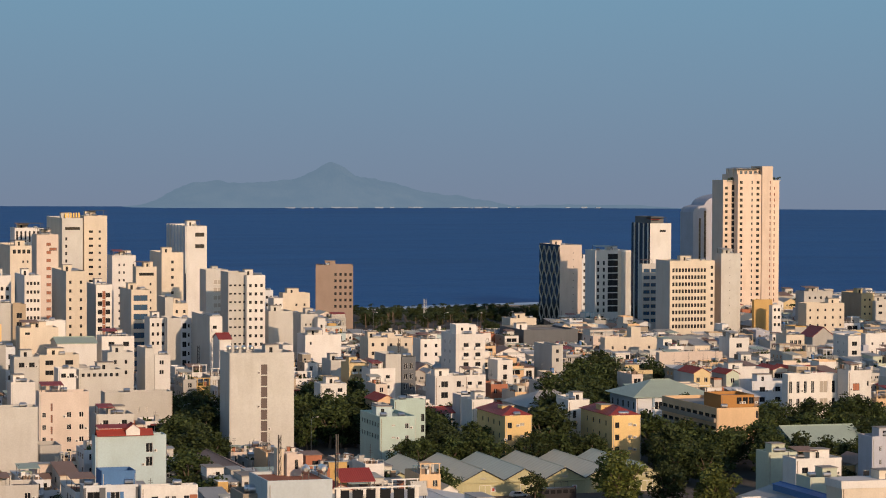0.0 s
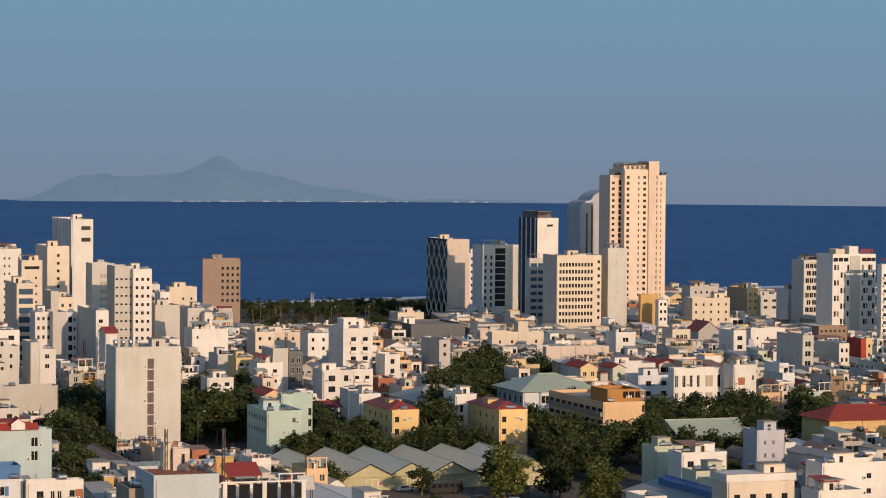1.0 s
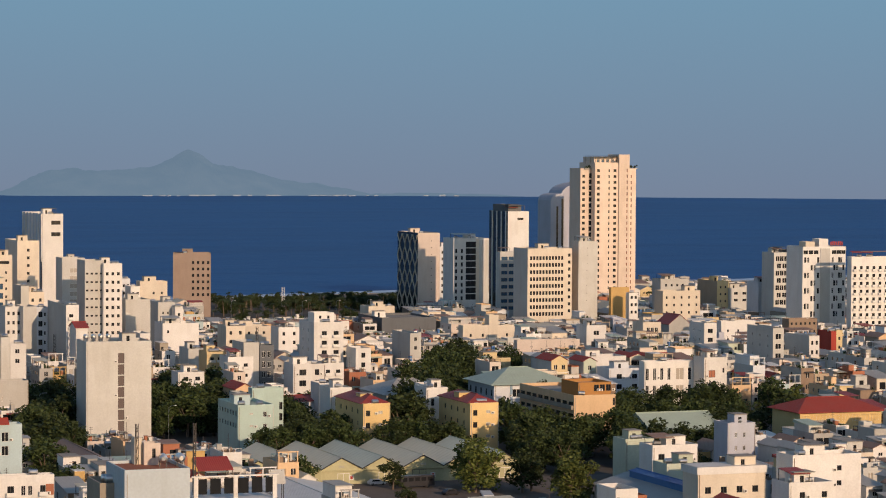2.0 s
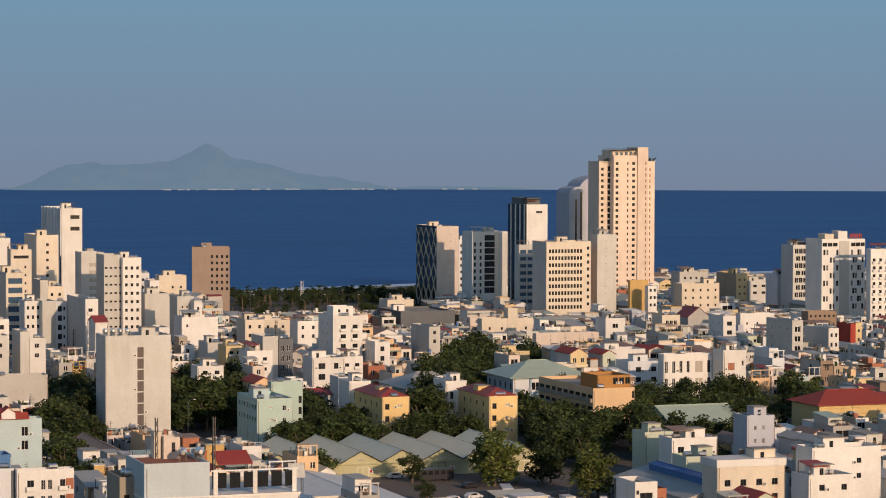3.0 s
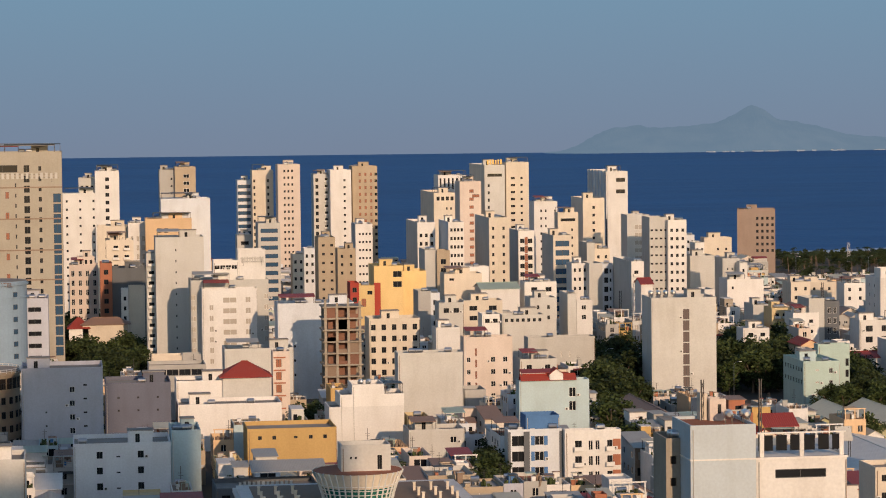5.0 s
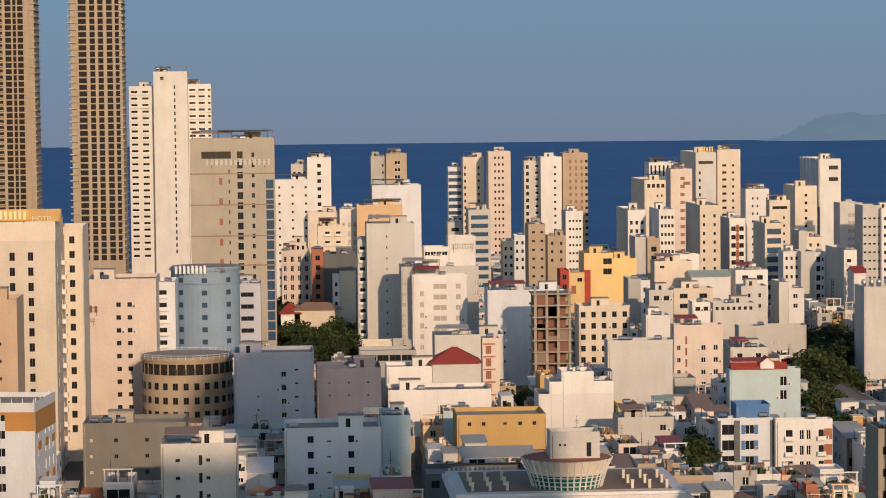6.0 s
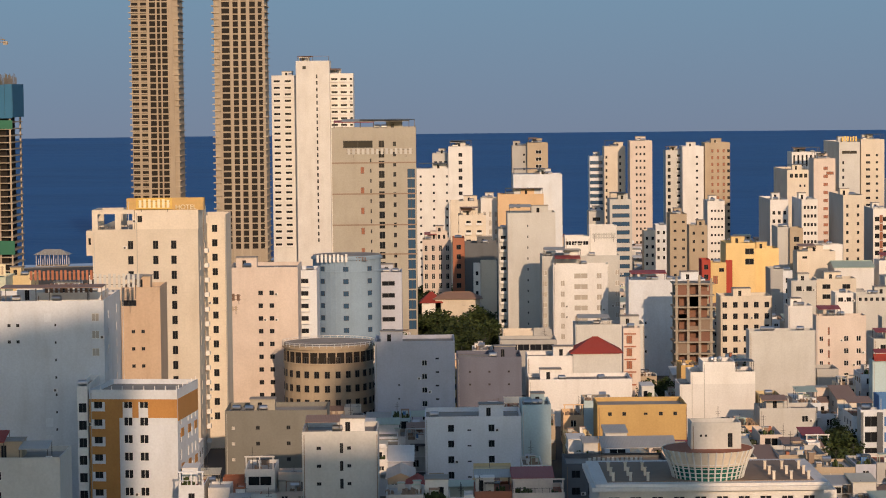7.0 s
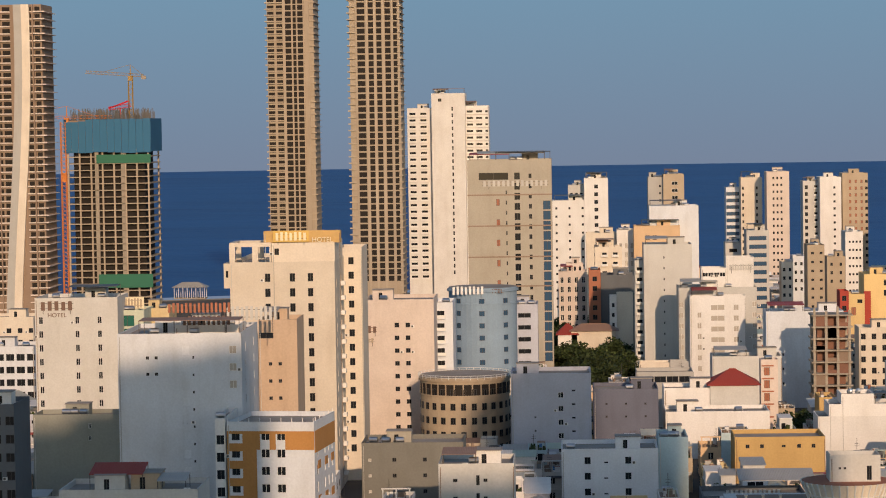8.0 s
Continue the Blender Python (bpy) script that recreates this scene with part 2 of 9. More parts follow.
def window_mesh(w, h, style):
    key = (round(w, 2), round(h, 2), style)
    if key not in SHARED:
        g, f = Geo(), 0.07 if w < 2 else 0.1
        g.box(-w / 2, w / 2, 0.02, 0.10, -h / 2, -h / 2 + f)
        g.box(-w / 2, w / 2, 0.02, 0.10, h / 2 - f, h / 2)
        for x in (-w / 2, w / 2 - f) if style == "o" else (-w / 2, w / 2 - f, -f / 2):
            g.box(x, x + f, 0.02, 0.10, -h / 2 + f, h / 2 - f)
        g.face([(-w / 2 + f, 0.08, -h / 2 + f), (w / 2 - f, 0.08, -h / 2 + f), (w / 2 - f, 0.08, h / 2 - f), (-w / 2 + f, 0.08, h / 2 - f)], 1)
        SHARED[key] = g.mesh("window", FRAMES[style])
    return SHARED[key]


def balcony_mesh(w, out, wall, rail="frame_white"):
    key = ("balcony", round(w, 1), out, wall, rail)
    if key not in SHARED:
        g = Geo()
        g.box(-w / 2, w / 2, -out, 0.02, -0.16, 0.0)
        g.box(-w / 2, w / 2, -out, -out + 0.1, 0.0, 0.75, 1)
        g.box(-w / 2, -w / 2 + 0.1, -out + 0.1, 0.0, 0.0, 0.75, 1)
        g.box(w / 2 - 0.1, w / 2, -out + 0.1, 0.0, 0.0, 0.75, 1)
        SHARED[key] = g.mesh("balcony", (wall, rail))
    return SHARED[key]


# face: where it starts, the way along it and outwards, seen from outside left to right
def faces_of(w, d):
    return {"F": ((-w / 2, 0), (1, 0), (0, -1), w, 0.0), "R": ((w / 2, 0), (0, 1), (1, 0), d, math.pi / 2),
            "B": ((w / 2, d), (-1, 0), (0, 1), w, math.pi), "L": ((-w / 2, d), (0, -1), (-1, 0), d, -math.pi / 2)}


def pierced(g, start, along, out, length, h, holes, k=0, reveal=0.22, z0=0.0):
    """A wall face with openings that go in, and their reveals."""
    def p(u, z, inward=0.0):
        return (start[0] + along[0] * u - out[0] * inward, start[1] + along[1] * u - out[1] * inward, z)
    us = sorted({0.0, length, *[round(x, 3) for q in holes for x in (q[0], q[1])]})
    zs = sorted({z0, h, *[round(x, 3) for q in holes for x in (q[2], q[3])]})
    for za, zb in zip(zs, zs[1:]):
        run = None
        for ua, ub in zip(us, us[1:]):
            um, zm = (ua + ub) / 2, (za + zb) / 2
            free = not any(q[0] < um < q[1] and q[2] < zm < q[3] for q in holes)
            if free:
                run = ua if run is None else run
            elif run is not None:
                g.face([p(run, za), p(ua, za), p(ua, zb), p(run, zb)], k)
                run = None
        if run is not None:
            g.face([p(run, za), p(us[-1], za), p(us[-1], zb), p(run, zb)], k)
    for u0, u1, z0, z1 in [q[:4] for q in holes]:
        i = reveal
        g.face([p(u0, z0), p(u1, z0), p(u1, z0, i), p(u0, z0, i)], k)
        g.face([p(u0, z1, i), p(u1, z1, i), p(u1, z1), p(u0, z1)], k)
        g.face([p(u0, z0), p(u0, z0, i), p(u0, z1, i), p(u0, z1)], k)
        g.face([p(u1, z0, i), p(u1, z0), p(u1, z1), p(u1, z1, i)], k)


BUILT = []
HELD = []   # ground kept clear, more of it towards the camera: x0, x1, y0, y1


def spread(a, b, n):
    return [a + (b - a) * i / max(1, n - 1) for i in range(n)] if n > 1 else [(a + b) / 2]


def block(name, label, x0, x1, y, d, h, wall, wins=(), roof="roof_concrete", parapet=0.9, category="building", group="", sides=None, bands=(), base=0.0):
    """A flat-roofed building. wins: (face, first column, last column, how many, metres from the roof to the top row, storey, rows, width, height, style);
    columns in parts of the face's length. bands: (metres below the roof, thickness, jut, material)."""
    w = x1 - x0
    top = thing(name, label, category, ((x0 + x1) / 2, y, 0), group)
    # the strip in front keeps houses from hiding this front from the camera
    HELD.append((x0 - 1, x1 + 1, y - (26 if y < 560 else 12 if y < 720 else 16), y + d + 1))
    faces, holes, panes = faces_of(w, d), {k: [] for k in "FRBL"}, []
    for face, a, b, n, drop, storey, rows, ww, wh, style in wins:
        start, along, out, length, turn = faces[face]
        for r in range(rows):
            z = h - drop - r * storey
            if z - wh / 2 < (0.4 if y < 600 else 4.0 if y < 1000 else 9.0):
                continue
            for u in spread(a * length, b * length, n):
                box = (max(u - ww / 2, 0.1), min(u + ww / 2, length - 0.1), z - wh / 2, z + wh / 2)
                if any(box[0] < q[1] and q[0] < box[1] and box[2] < q[3] and q[2] < box[3] for q in holes[face]):
                    continue
                holes[face].append(box)
                panes.append((face, u, z, ww, wh, style))
    g = Geo()
    # pale_grey left sides of the light hotels put that side's shade into paint
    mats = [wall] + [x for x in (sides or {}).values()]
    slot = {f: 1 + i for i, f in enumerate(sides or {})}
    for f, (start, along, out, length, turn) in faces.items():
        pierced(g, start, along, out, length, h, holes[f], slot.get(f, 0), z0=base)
    i = 0.25
    for a, b in (((-w / 2, 0), (w / 2, i)), ((-w / 2, d - i), (w / 2, d)), ((-w / 2, i), (-w / 2 + i, d - i)), ((w / 2 - i, i), (w / 2, d - i))):
        g.face([(a[0], a[1], h), (b[0], a[1], h), (b[0], b[1], h), (a[0], b[1], h)])
    z = h - parapet
    g.face([(-w / 2 + i, d - i, z), (w / 2 - i, d - i, z), (w / 2 - i, d - i, h), (-w / 2 + i, d - i, h)])
    g.face([(w / 2 - i, i, z), (-w / 2 + i, i, z), (-w / 2 + i, i, h), (w / 2 - i, i, h)])
    g.face([(-w / 2 + i, i, z), (-w / 2 + i, d - i, z), (-w / 2 + i, d - i, h), (-w / 2 + i, i, h)])
    g.face([(w / 2 - i, d - i, z), (w / 2 - i, i, z), (w / 2 - i, i, h), (w / 2 - i, d - i, h)])
    part("wall", g, mats, top)
    g = Geo()
    g.box(-w / 2 + i, w / 2 - i, i, d - i, z - 0.2, z)
    part("roof", g, roof, top)
    small, tiny = [q for q in panes if q[5] != "b" and q[3] / y < 0.00145], Geo()   # windows too far off to tell apart one by one
    for face, u, zz, ww, wh, style in small:
        start, along, out, length, turn = faces[face]
        me, k = window_mesh(ww, wh, style), STYLE_SLOTS.index(style) * 2
        c, n = math.cos(turn), math.sin(turn)
        base, px, py = len(tiny.v), start[0] + along[0] * u - out[0] * 0.12, start[1] + along[1] * u - out[1] * 0.12
        tiny.v += [(px + c * v.co.x - n * v.co.y, py + n * v.co.x + c * v.co.y, zz + v.co.z) for v in me.vertices]
        tiny.f += [tuple(base + i for i in f.vertices) for f in me.polygons]
        tiny.m += [k + f.material_index for f in me.polygons]
    if small:
        tagged(part("window_panes", tiny, [x for q in STYLE_SLOTS for x in FRAMES[q]], top), kind="stuff")
    for face, u, zz, ww, wh, style in [q for q in panes if q not in small]:
        start, along, out, length, turn = faces[face]
        at = (start[0] + along[0] * u - out[0] * 0.12, start[1] + along[1] * u - out[1] * 0.12, zz)
        if style == "b":
            part("window", window_mesh(ww, wh, "d"), None, top, at=at, turn=turn)
            part("balcony", balcony_mesh(ww + 0.6, 0.9, wall), None, top, at=(start[0] + along[0] * u, start[1] + along[1] * u, zz - wh / 2), turn=turn)
        else:
            part("window", window_mesh(ww, wh, style), None, top, at=at, turn=turn)
    if y < 780 and w > 5:
        rng = random.Random(len(BUILT) + 77)
        fronts = [q for q in panes if q[0] == "F" and 1.0 <= q[3] < 3]
        rng.shuffle(fronts)
        for face, u, zz, ww, wh, style in fronts[:3]:
            g = Geo()
            g.box(-0.42, 0.42, -0.36, -0.04, -0.3, 0.3, 0)
            g.box(-0.3, 0.14, -0.38, -0.36, -0.22, 0.22, 1)
            part("air_conditioner", g, ("frame_white", "iron"), top, at=(u - w / 2 + rng.choice((-1, 1)) * (ww / 2 + 0.6), 0, zz - wh * 0.3))
        for u in ([0.25] if rng.random() < 0.5 else [0.25, w - 0.25]):
            g = Geo()
            g.rod((u - w / 2 + 0.12, -0.09, 0.0), (u - w / 2 + 0.12, -0.09, h - 0.6), 0.07, n=5)
            part("drainpipe", g, rng.choice(("grey", "pale_grey", "brown")), top)
    for drop, thick, jut, material in bands:
        g = Geo()
        g.box(-w / 2 - jut, w / 2 + jut, -jut, d + jut, h - drop - thick, h - drop)
        part("cornice", g, material, top)
    BUILT.append(top)
    return top


def rooftop(x0, x1, y0, y1, z, wall="white"):
    """A stair head with a slab lid and a door, part of the building below it."""
    parent = BUILT[-1]
    w, d, h = x1 - x0, y1 - y0, 2.7
    at = ((x0 + x1) / 2 - parent.location.x, y0 - parent.location.y, z)
    g = Geo()
    pierced(g, (-w / 2, 0), (1, 0), (0, -1), w, h, [(w * 0.3, w * 0.3 + 0.9, 0.1, 2.1)])
    g.face([(w / 2, 0, 0), (w / 2, d, 0), (w / 2, d, h), (w / 2, 0, h)])
    g.face([(-w / 2, d, 0), (-w / 2, 0, 0), (-w / 2, 0, h), (-w / 2, d, h)])
    g.face([(w / 2, d, 0), (-w / 2, d, 0), (-w / 2, d, h), (w / 2, d, h)])
    head = part("stair_head", g, wall, parent, at=at)
    g = Geo()
    g.box(-w / 2 - 0.15, w / 2 + 0.15, -0.35, d + 0.1, h, h + 0.16)
    part("lid", g, "roof_concrete", head)
    part("door", window_mesh(0.9, 2.0, "d"), None, head, at=(-w / 2 + w * 0.3 + 0.45, 0.1, 1.1))
    return head


TANK = []


def water_tank(x, y, z, turn=0.0):
    """A stainless steel drum lying on an angle-iron stand."""
    if TANK:
        return copy_thing(TANK[0], Matrix.Translation((x, y, z)) @ Matrix.Rotation(turn, 4, "Z"))
    g = Geo()
    g.rod((-0.8, 0, 1.25), (0.8, 0, 1.25), 0.6, n=14)
    g.rod((0.8, 0, 1.25), (0.95, 0, 1.25), 0.6, 0.3, n=14)
    g.rod((-0.8, 0, 1.25), (-0.95, 0, 1.25), 0.6, 0.3, n=14)
    top = part("water_tank", g, "steel", None, "shiny stainless steel water tank lying on a roof", (x, y, z), turn)
    tagged(top, category="water tank", group="rooftop water tanks")
    g = Geo()
    for sx in (-0.6, 0.6):
        for sy in (-0.45, 0.45):
            g.box(sx - 0.04, sx + 0.04, sy - 0.04, sy + 0.04, 0, 0.85)
        g.box(sx - 0.04, sx + 0.04, -0.5, 0.5, 0.72, 0.8)
    g.box(-0.6, 0.6, -0.04, 0.04, 0.72, 0.8)
    part("stand", g, "iron", top)
    TANK.append(top)
    return top


def words(text, size, x, y, z, material, label, name="sign", turn=0.0, depth=0.10, align="CENTER", back=None):
    """Raised letters facing the street, on their own bars."""
    top = thing(name, label, "sign", (x, y, z), turn=turn)
    c = bpy.data.curves.new("letters", "FONT")
    c.body, c.size, c.extrude, c.align_x = text, size, depth, align
    tmp = bpy.data.objects.new("letters", c)
    me = bpy.data.meshes.new_from_object(tmp)
    bpy.data.objects.remove(tmp)
    me.materials.clear()
    me.materials.append(MATS[material])
    ob = new("letters", me)
    ob.parent, ob.rotation_euler, ob.location = top, (math.pi / 2, 0, 0), (0, 0.02, 0)
    return top



# ---------------------------------------------------------------- land, sea and far shore
def sheet(name, points, z, material, label, kind="structure", category="ground"):
    g = Geo()
    g.face([(x, y, z) for x, y in points])
    return tagged(part(name, g, material), label, category, kind=kind)


def shore(x):
    """The beach runs slightly askew to the streets."""
    return 1272.0 + 0.305 * max(-600.0, min(900.0, x))


sheet("ground", [(-4900, -1500), (4900, -1500), (4900, shore(4900)), (900, shore(900)), (-600, shore(-600)), (-4900, shore(-4900))], 0.0, "ground_earth", "dusty earth and paving between the city's houses")
sheet("beach", [(-4000, shore(-4000)), (-600, shore(-600)), (900, shore(900)), (4000, shore(4000)), (4000, shore(4000) + 13), (900, shore(900) + 13), (-600, shore(-600) + 13), (-4000, shore(-4000) + 13)], -0.3, "sand", "strip of pale beach sand", category="beach")
g = Geo()
steps = 160
rim = [(4900 * math.sin(a), 4900 * math.cos(a)) for a in spread(-1.2, 1.2, steps)]
near = []
for x, y in rim:
    k = 0.25
    for _ in range(12):
        k = (shore(k * x) + 40) / y
    near.append((k * x, k * y))
for i in range(steps - 1):
    g.face([(*near[i], -0.8), (*near[i + 1], -0.8), (*rim[i + 1], -0.8), (*rim[i], -0.8)])
tagged(part("water", g, "sea_water"), "deep blue wind-rippled sea reaching the horizon", "sea", kind="structure")

# the island: overlapping hills, their haze painted as colour and glow
ISLAND_Y = 4640.0


def hill_height(x):
    hills = ((965, 22, 58), (1033, 38, 72), (1120, 30, 60), (1195, 40, 60), (1250, 46, 45), (1325, 46, 75), (1425, 20, 75), (1515, 14, 60), (1830, 18, 90), (1690, 8, 80))
    return sum(h * math.exp(-((x - c) / s) ** 2) for c, h, s in hills) + 1.5


g = Geo()
columns, ranks = 170, 9
grid = []
for i in range(columns):
    x = 760 + 1250 * i / (columns - 1)
    top = hill_height(x) + 4.0 * noise.noise(Vector((x * 0.03, 3.1, 0))) + 1.8 * noise.noise(Vector((x * 0.12, 7.7, 0)))
    line = []
    for j in range(ranks):
        a = j / (ranks - 1)
        z = max(0.0, top) * math.sin(a * math.pi * 0.5) * (1 + 0.10 * noise.noise(Vector((x * 0.03, a * 4, 1.0)))) if a < 1 else max(0.0, top)
        line.append((x, ISLAND_Y + 160 * a, z - 3.0))
    grid.append(line)
for i in range(columns - 1):
    for j in range(ranks - 1):
        g.face([grid[i][j], grid[i + 1][j], grid[i + 1][j + 1], grid[i][j + 1]])
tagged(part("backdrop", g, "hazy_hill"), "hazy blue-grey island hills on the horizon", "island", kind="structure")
rng = random.Random(5)
g = Geo()
for c, s, n in ((1180, 45, 10), (1220, 20, 6), (1430, 60, 10), (1470, 24, 6), (1690, 20, 4)):
    for k in range(n):
        x, w = rng.gauss(c, s), rng.uniform(4, 16)
        q = rng.uniform(4, 30)
        g.box(x - w / 2, x + w / 2, ISLAND_Y - q - 1.5, ISLAND_Y - q, -2, rng.uniform(0.2, 1.6))
tagged(part("shore_rocks", g, "rock_pale"), "pale rocks and surf along the island's foot", "rocks", kind="stuff")


# ---------------------------------------------------------------- more kinds of buildings
def grid_frame(name, label, x0, x1, y, d, storey, floors, columns, wall="concrete", infill=None, z_top=None, category="building", core=True, jut=0.5, z0=0.0, inset=1.6):
    """A concrete skeleton: floor slabs on rows of columns, with a set-back infill wall."""
    w = x1 - x0
    top = thing(name, label, category, ((x0 + x1) / 2, y, z0))
    HELD.append((x0 - 2, x1 + 2, y - 2, y + d + 2))
    g = Geo()
    g.box(-w / 2 - jut, w / 2 + jut, -jut, d + jut, -0.38, 0.0)
    slab = g.mesh("floor_slab", (wall,))
    for i in range(1, floors + 1):
        part("floor_slab", slab, None, top, at=(0, 0, i * storey))
    h = floors * storey
    for u in spread(-w / 2 + 0.35, w / 2 - 0.35, columns):
        for v in (0.35, d - 0.35):
            g = Geo()
            g.box(u - 0.35, u + 0.35, v - 0.35, v + 0.35, 0, h)
            part("column", g, wall, top)
    if core:
        g = Geo()
        g.box(-w / 2 + inset, w / 2 - inset, 2.6, d - 2.6, 0, h - 0.2)
        part("core", g, infill or wall, top)
    return top


def tall_frame(name, label, x0, x1, y, d, h, storey, wall, wins, ledges, piers, edge=None):
    """A bare residential tower: pierced walls, a projecting ledge on every floor, and piers over the full height."""
    w = x1 - x0
    top = block(name, label, x0, x1, y, d, h, wall, wins, category="tower")
    for u0, u1, jut in ledges:
        g = Geo()
        side_l, side_r = (jut if u0 <= 0 else 0), (jut if u1 >= 1 else 0)
        g.box(-w / 2 + u0 * w - side_l, -w / 2 + u1 * w + side_r, -jut, d if (side_l or side_r) else 0.1, -0.25, 0.0)
        g.box(-w / 2 + u0 * w - side_l, -w / 2 + u1 * w + side_r, -jut, -jut + 0.12, 0.0, 0.28)
        me = g.mesh("ledge", (edge or wall,))
        for i in range(1, int(h / storey)):
            part("ledge", me, None, top, at=(0, 0, h - i * storey))
    for u, pw, jut in piers:
        g = Geo()
        g.box(-w / 2 + u * w - pw / 2, -w / 2 + u * w + pw / 2, -jut, 0.05, 0, h)
        part("pier", g, wall, top)
    return top


def drum_building(name, label, x, y, r, h, wall, storey, rows, cols, win, label_group="", top_openings=False, arc=(-1.9, 1.9)):
    """A round building with windows all round its front and a terrace roof."""
    top = thing(name, label, "building", (x, y, 0), label_group)
    HELD.append((x - r - 1, x + r + 1, y - r - 1, y + r + 1))
    g, n = Geo(), 40
    ring = [(r * math.sin(2 * math.pi * i / n), -r * math.cos(2 * math.pi * i / n)) for i in range(n)]
    for i in range(n):
        a, b = ring[i], ring[(i + 1) % n]
        g.face([(*a, 0), (*b, 0), (*b, h), (*a, h)])
    part("wall", g, wall, top)
    g = Geo()
    g.face([(*p, h - 0.02) for p in ring])
    part("roof", g, "roof_concrete", top)
    for zc, rr, t in ((h - storey * 1.25, r + 0.25, 0.35), (h - 0.5, r + 0.45, 0.5)):
        g = Geo()
        outer = [(rr * math.sin(2 * math.pi * i / n), -rr * math.cos(2 * math.pi * i / n)) for i in range(n)]
        for i in range(n):
            a, b = outer[i], outer[(i + 1) % n]
            g.face([(*a, zc - t), (*b, zc - t), (*b, zc), (*a, zc)])
        g.face([(*p, zc) for p in outer])
        g.face([(*p, zc - t) for p in reversed(outer)])
        part("cornice", g, wall, top)
    for k in range(rows):
        for a in spread(arc[0], arc[1], cols):
            ww, wh, st = win
            z = h - 1.0 - storey * (k + 0.75)
            part("window", window_mesh(ww, wh, st), None, top, at=((r + 0.1) * math.sin(a), -(r + 0.1) * math.cos(a), z), turn=a)
    if top_openings:
        for z in (0.45, 0.95):
            g = Geo()
            for i in range(n):
                p, q = outer[i], outer[(i + 1) % n]
                g.rod((*p, h - 0.5 + z), (*q, h - 0.5 + z), 0.06, n=4)
                if z > 0.5:
                    g.rod((*p, h - 0.5), (*p, h - 0.5 + z), 0.06, n=4)
            part("railing", g, "frame_white", top)
        for a in spread(arc[0], arc[1], int(cols * 1.2)):
            part("opening", window_mesh(1.9, 2.7, "o"), None, top, at=((r + 0.1) * math.sin(a), -(r + 0.1) * math.cos(a), h - 2.9), turn=a)
    return top


def pitched(name, label, x0, x1, y0, y1, z, rise, cover, ridge="x", hip=0.0, eave=0.6, wall=None, base=0.0, category="roof", group=""):
    """A pitched roof (with its walls down to base where a wall is named). hip: how far the ridge stops short of the ends."""
    top = thing(name, label, category, ((x0 + x1) / 2, y0, base), group)
    w, d, zz = x1 - x0, y1 - y0, z - base
    if wall:
        HELD.append((x0 - 1, x1 + 1, y0 - 1, y1 + 1))
        g = Geo()
        g.box(-w / 2, w / 2, 0, d, 0, zz)
        if hip == 0:
            if ridge == "y":
                for yy in (0.0, d):
                    g.face([(-w / 2, yy, zz), (w / 2, yy, zz), (0, yy, zz + rise)])
            else:
                for xx in (-w / 2, w / 2):
                    g.face([(xx, 0, zz), (xx, d, zz), (xx, d / 2, zz + rise)])
        part("wall", g, wall, top)
    g = Geo()
    e, t = eave, 0.12
    a, b, c, f = (-w / 2 - e, -e), (w / 2 + e, -e), (w / 2 + e, d + e), (-w / 2 - e, d + e)
    ee = e if hip == 0 else 0
    if ridge == "x":
        p, q = (-w / 2 - ee + hip, d / 2), (w / 2 + ee - hip, d / 2)
        quads, tris = ((a, b, q, p), (c, f, p, q)), ((b, c, q), (f, a, p))
    else:
        p, q = (0, -ee + hip), (0, d + ee - hip)
        quads, tris = ((b, c, q, p), (f, a, p, q)), ((a, b, p), (c, f, q))
    low = zz - e * rise / max(1.0, (d if ridge == "x" else w) / 2)
    for s in quads:
        for lift in (0.0, t):
            g.face([(*s[0], low + lift), (*s[1], low + lift), (*s[2], zz + rise + lift), (*s[3], zz + rise + lift)])
        g.face([(*s[0], low), (*s[1], low), (*s[1], low + t), (*s[0], low + t)])
        for m1, n1 in ((0, 3), (1, 2)):
            g.face([(*s[m1], low), (*s[n1], zz + rise), (*s[n1], zz + rise + t), (*s[m1], low + t)])
    if hip > 0:
        for s in tris:
            g.face([(*s[0], low + t), (*s[1], low + t), (*s[2], zz + rise + t)])
            g.face([(*s[0], low), (*s[1], low), (*s[1], low + t), (*s[0], low + t)])
    part("roof", g, cover, top)
    g = Geo()
    g.rod((*p, zz + rise + t), (*q, zz + rise + t), 0.16, n=6)
    part("ridge_cap", g, cover, top)
    return top


def canopy(x0, x1, y0, y1, z, floor, cover, label="sheet metal sun roof on posts over a terrace", rise=0.6):
    top = thing("terrace_roof", label, "canopy", ((x0 + x1) / 2, y0, floor), "terrace roofs")
    w, d, h = x1 - x0, y1 - y0, z - floor
    g = Geo()
    g.face([(-w / 2, -0.3, h), (w / 2, -0.3, h), (w / 2, d, h + rise), (-w / 2, d, h + rise)])
    g.face([(-w / 2, d, h + rise - 0.1), (w / 2, d, h + rise - 0.1), (w / 2, -0.3, h - 0.1), (-w / 2, -0.3, h - 0.1)])
    g.face([(-w / 2, -0.3, h - 0.1), (w / 2, -0.3, h - 0.1), (w / 2, -0.3, h), (-w / 2, -0.3, h)])
    part("sheet", g, cover, top)
    for x in (-w / 2 + 0.1, w / 2 - 0.1):
        for yy, hh in ((0.0, h), (d - 0.15, h + rise)):
            g = Geo()
            g.box(x - 0.06, x + 0.06, yy, yy + 0.12, 0, hh - 0.1)
            part("post", g, "iron", top)
    return top


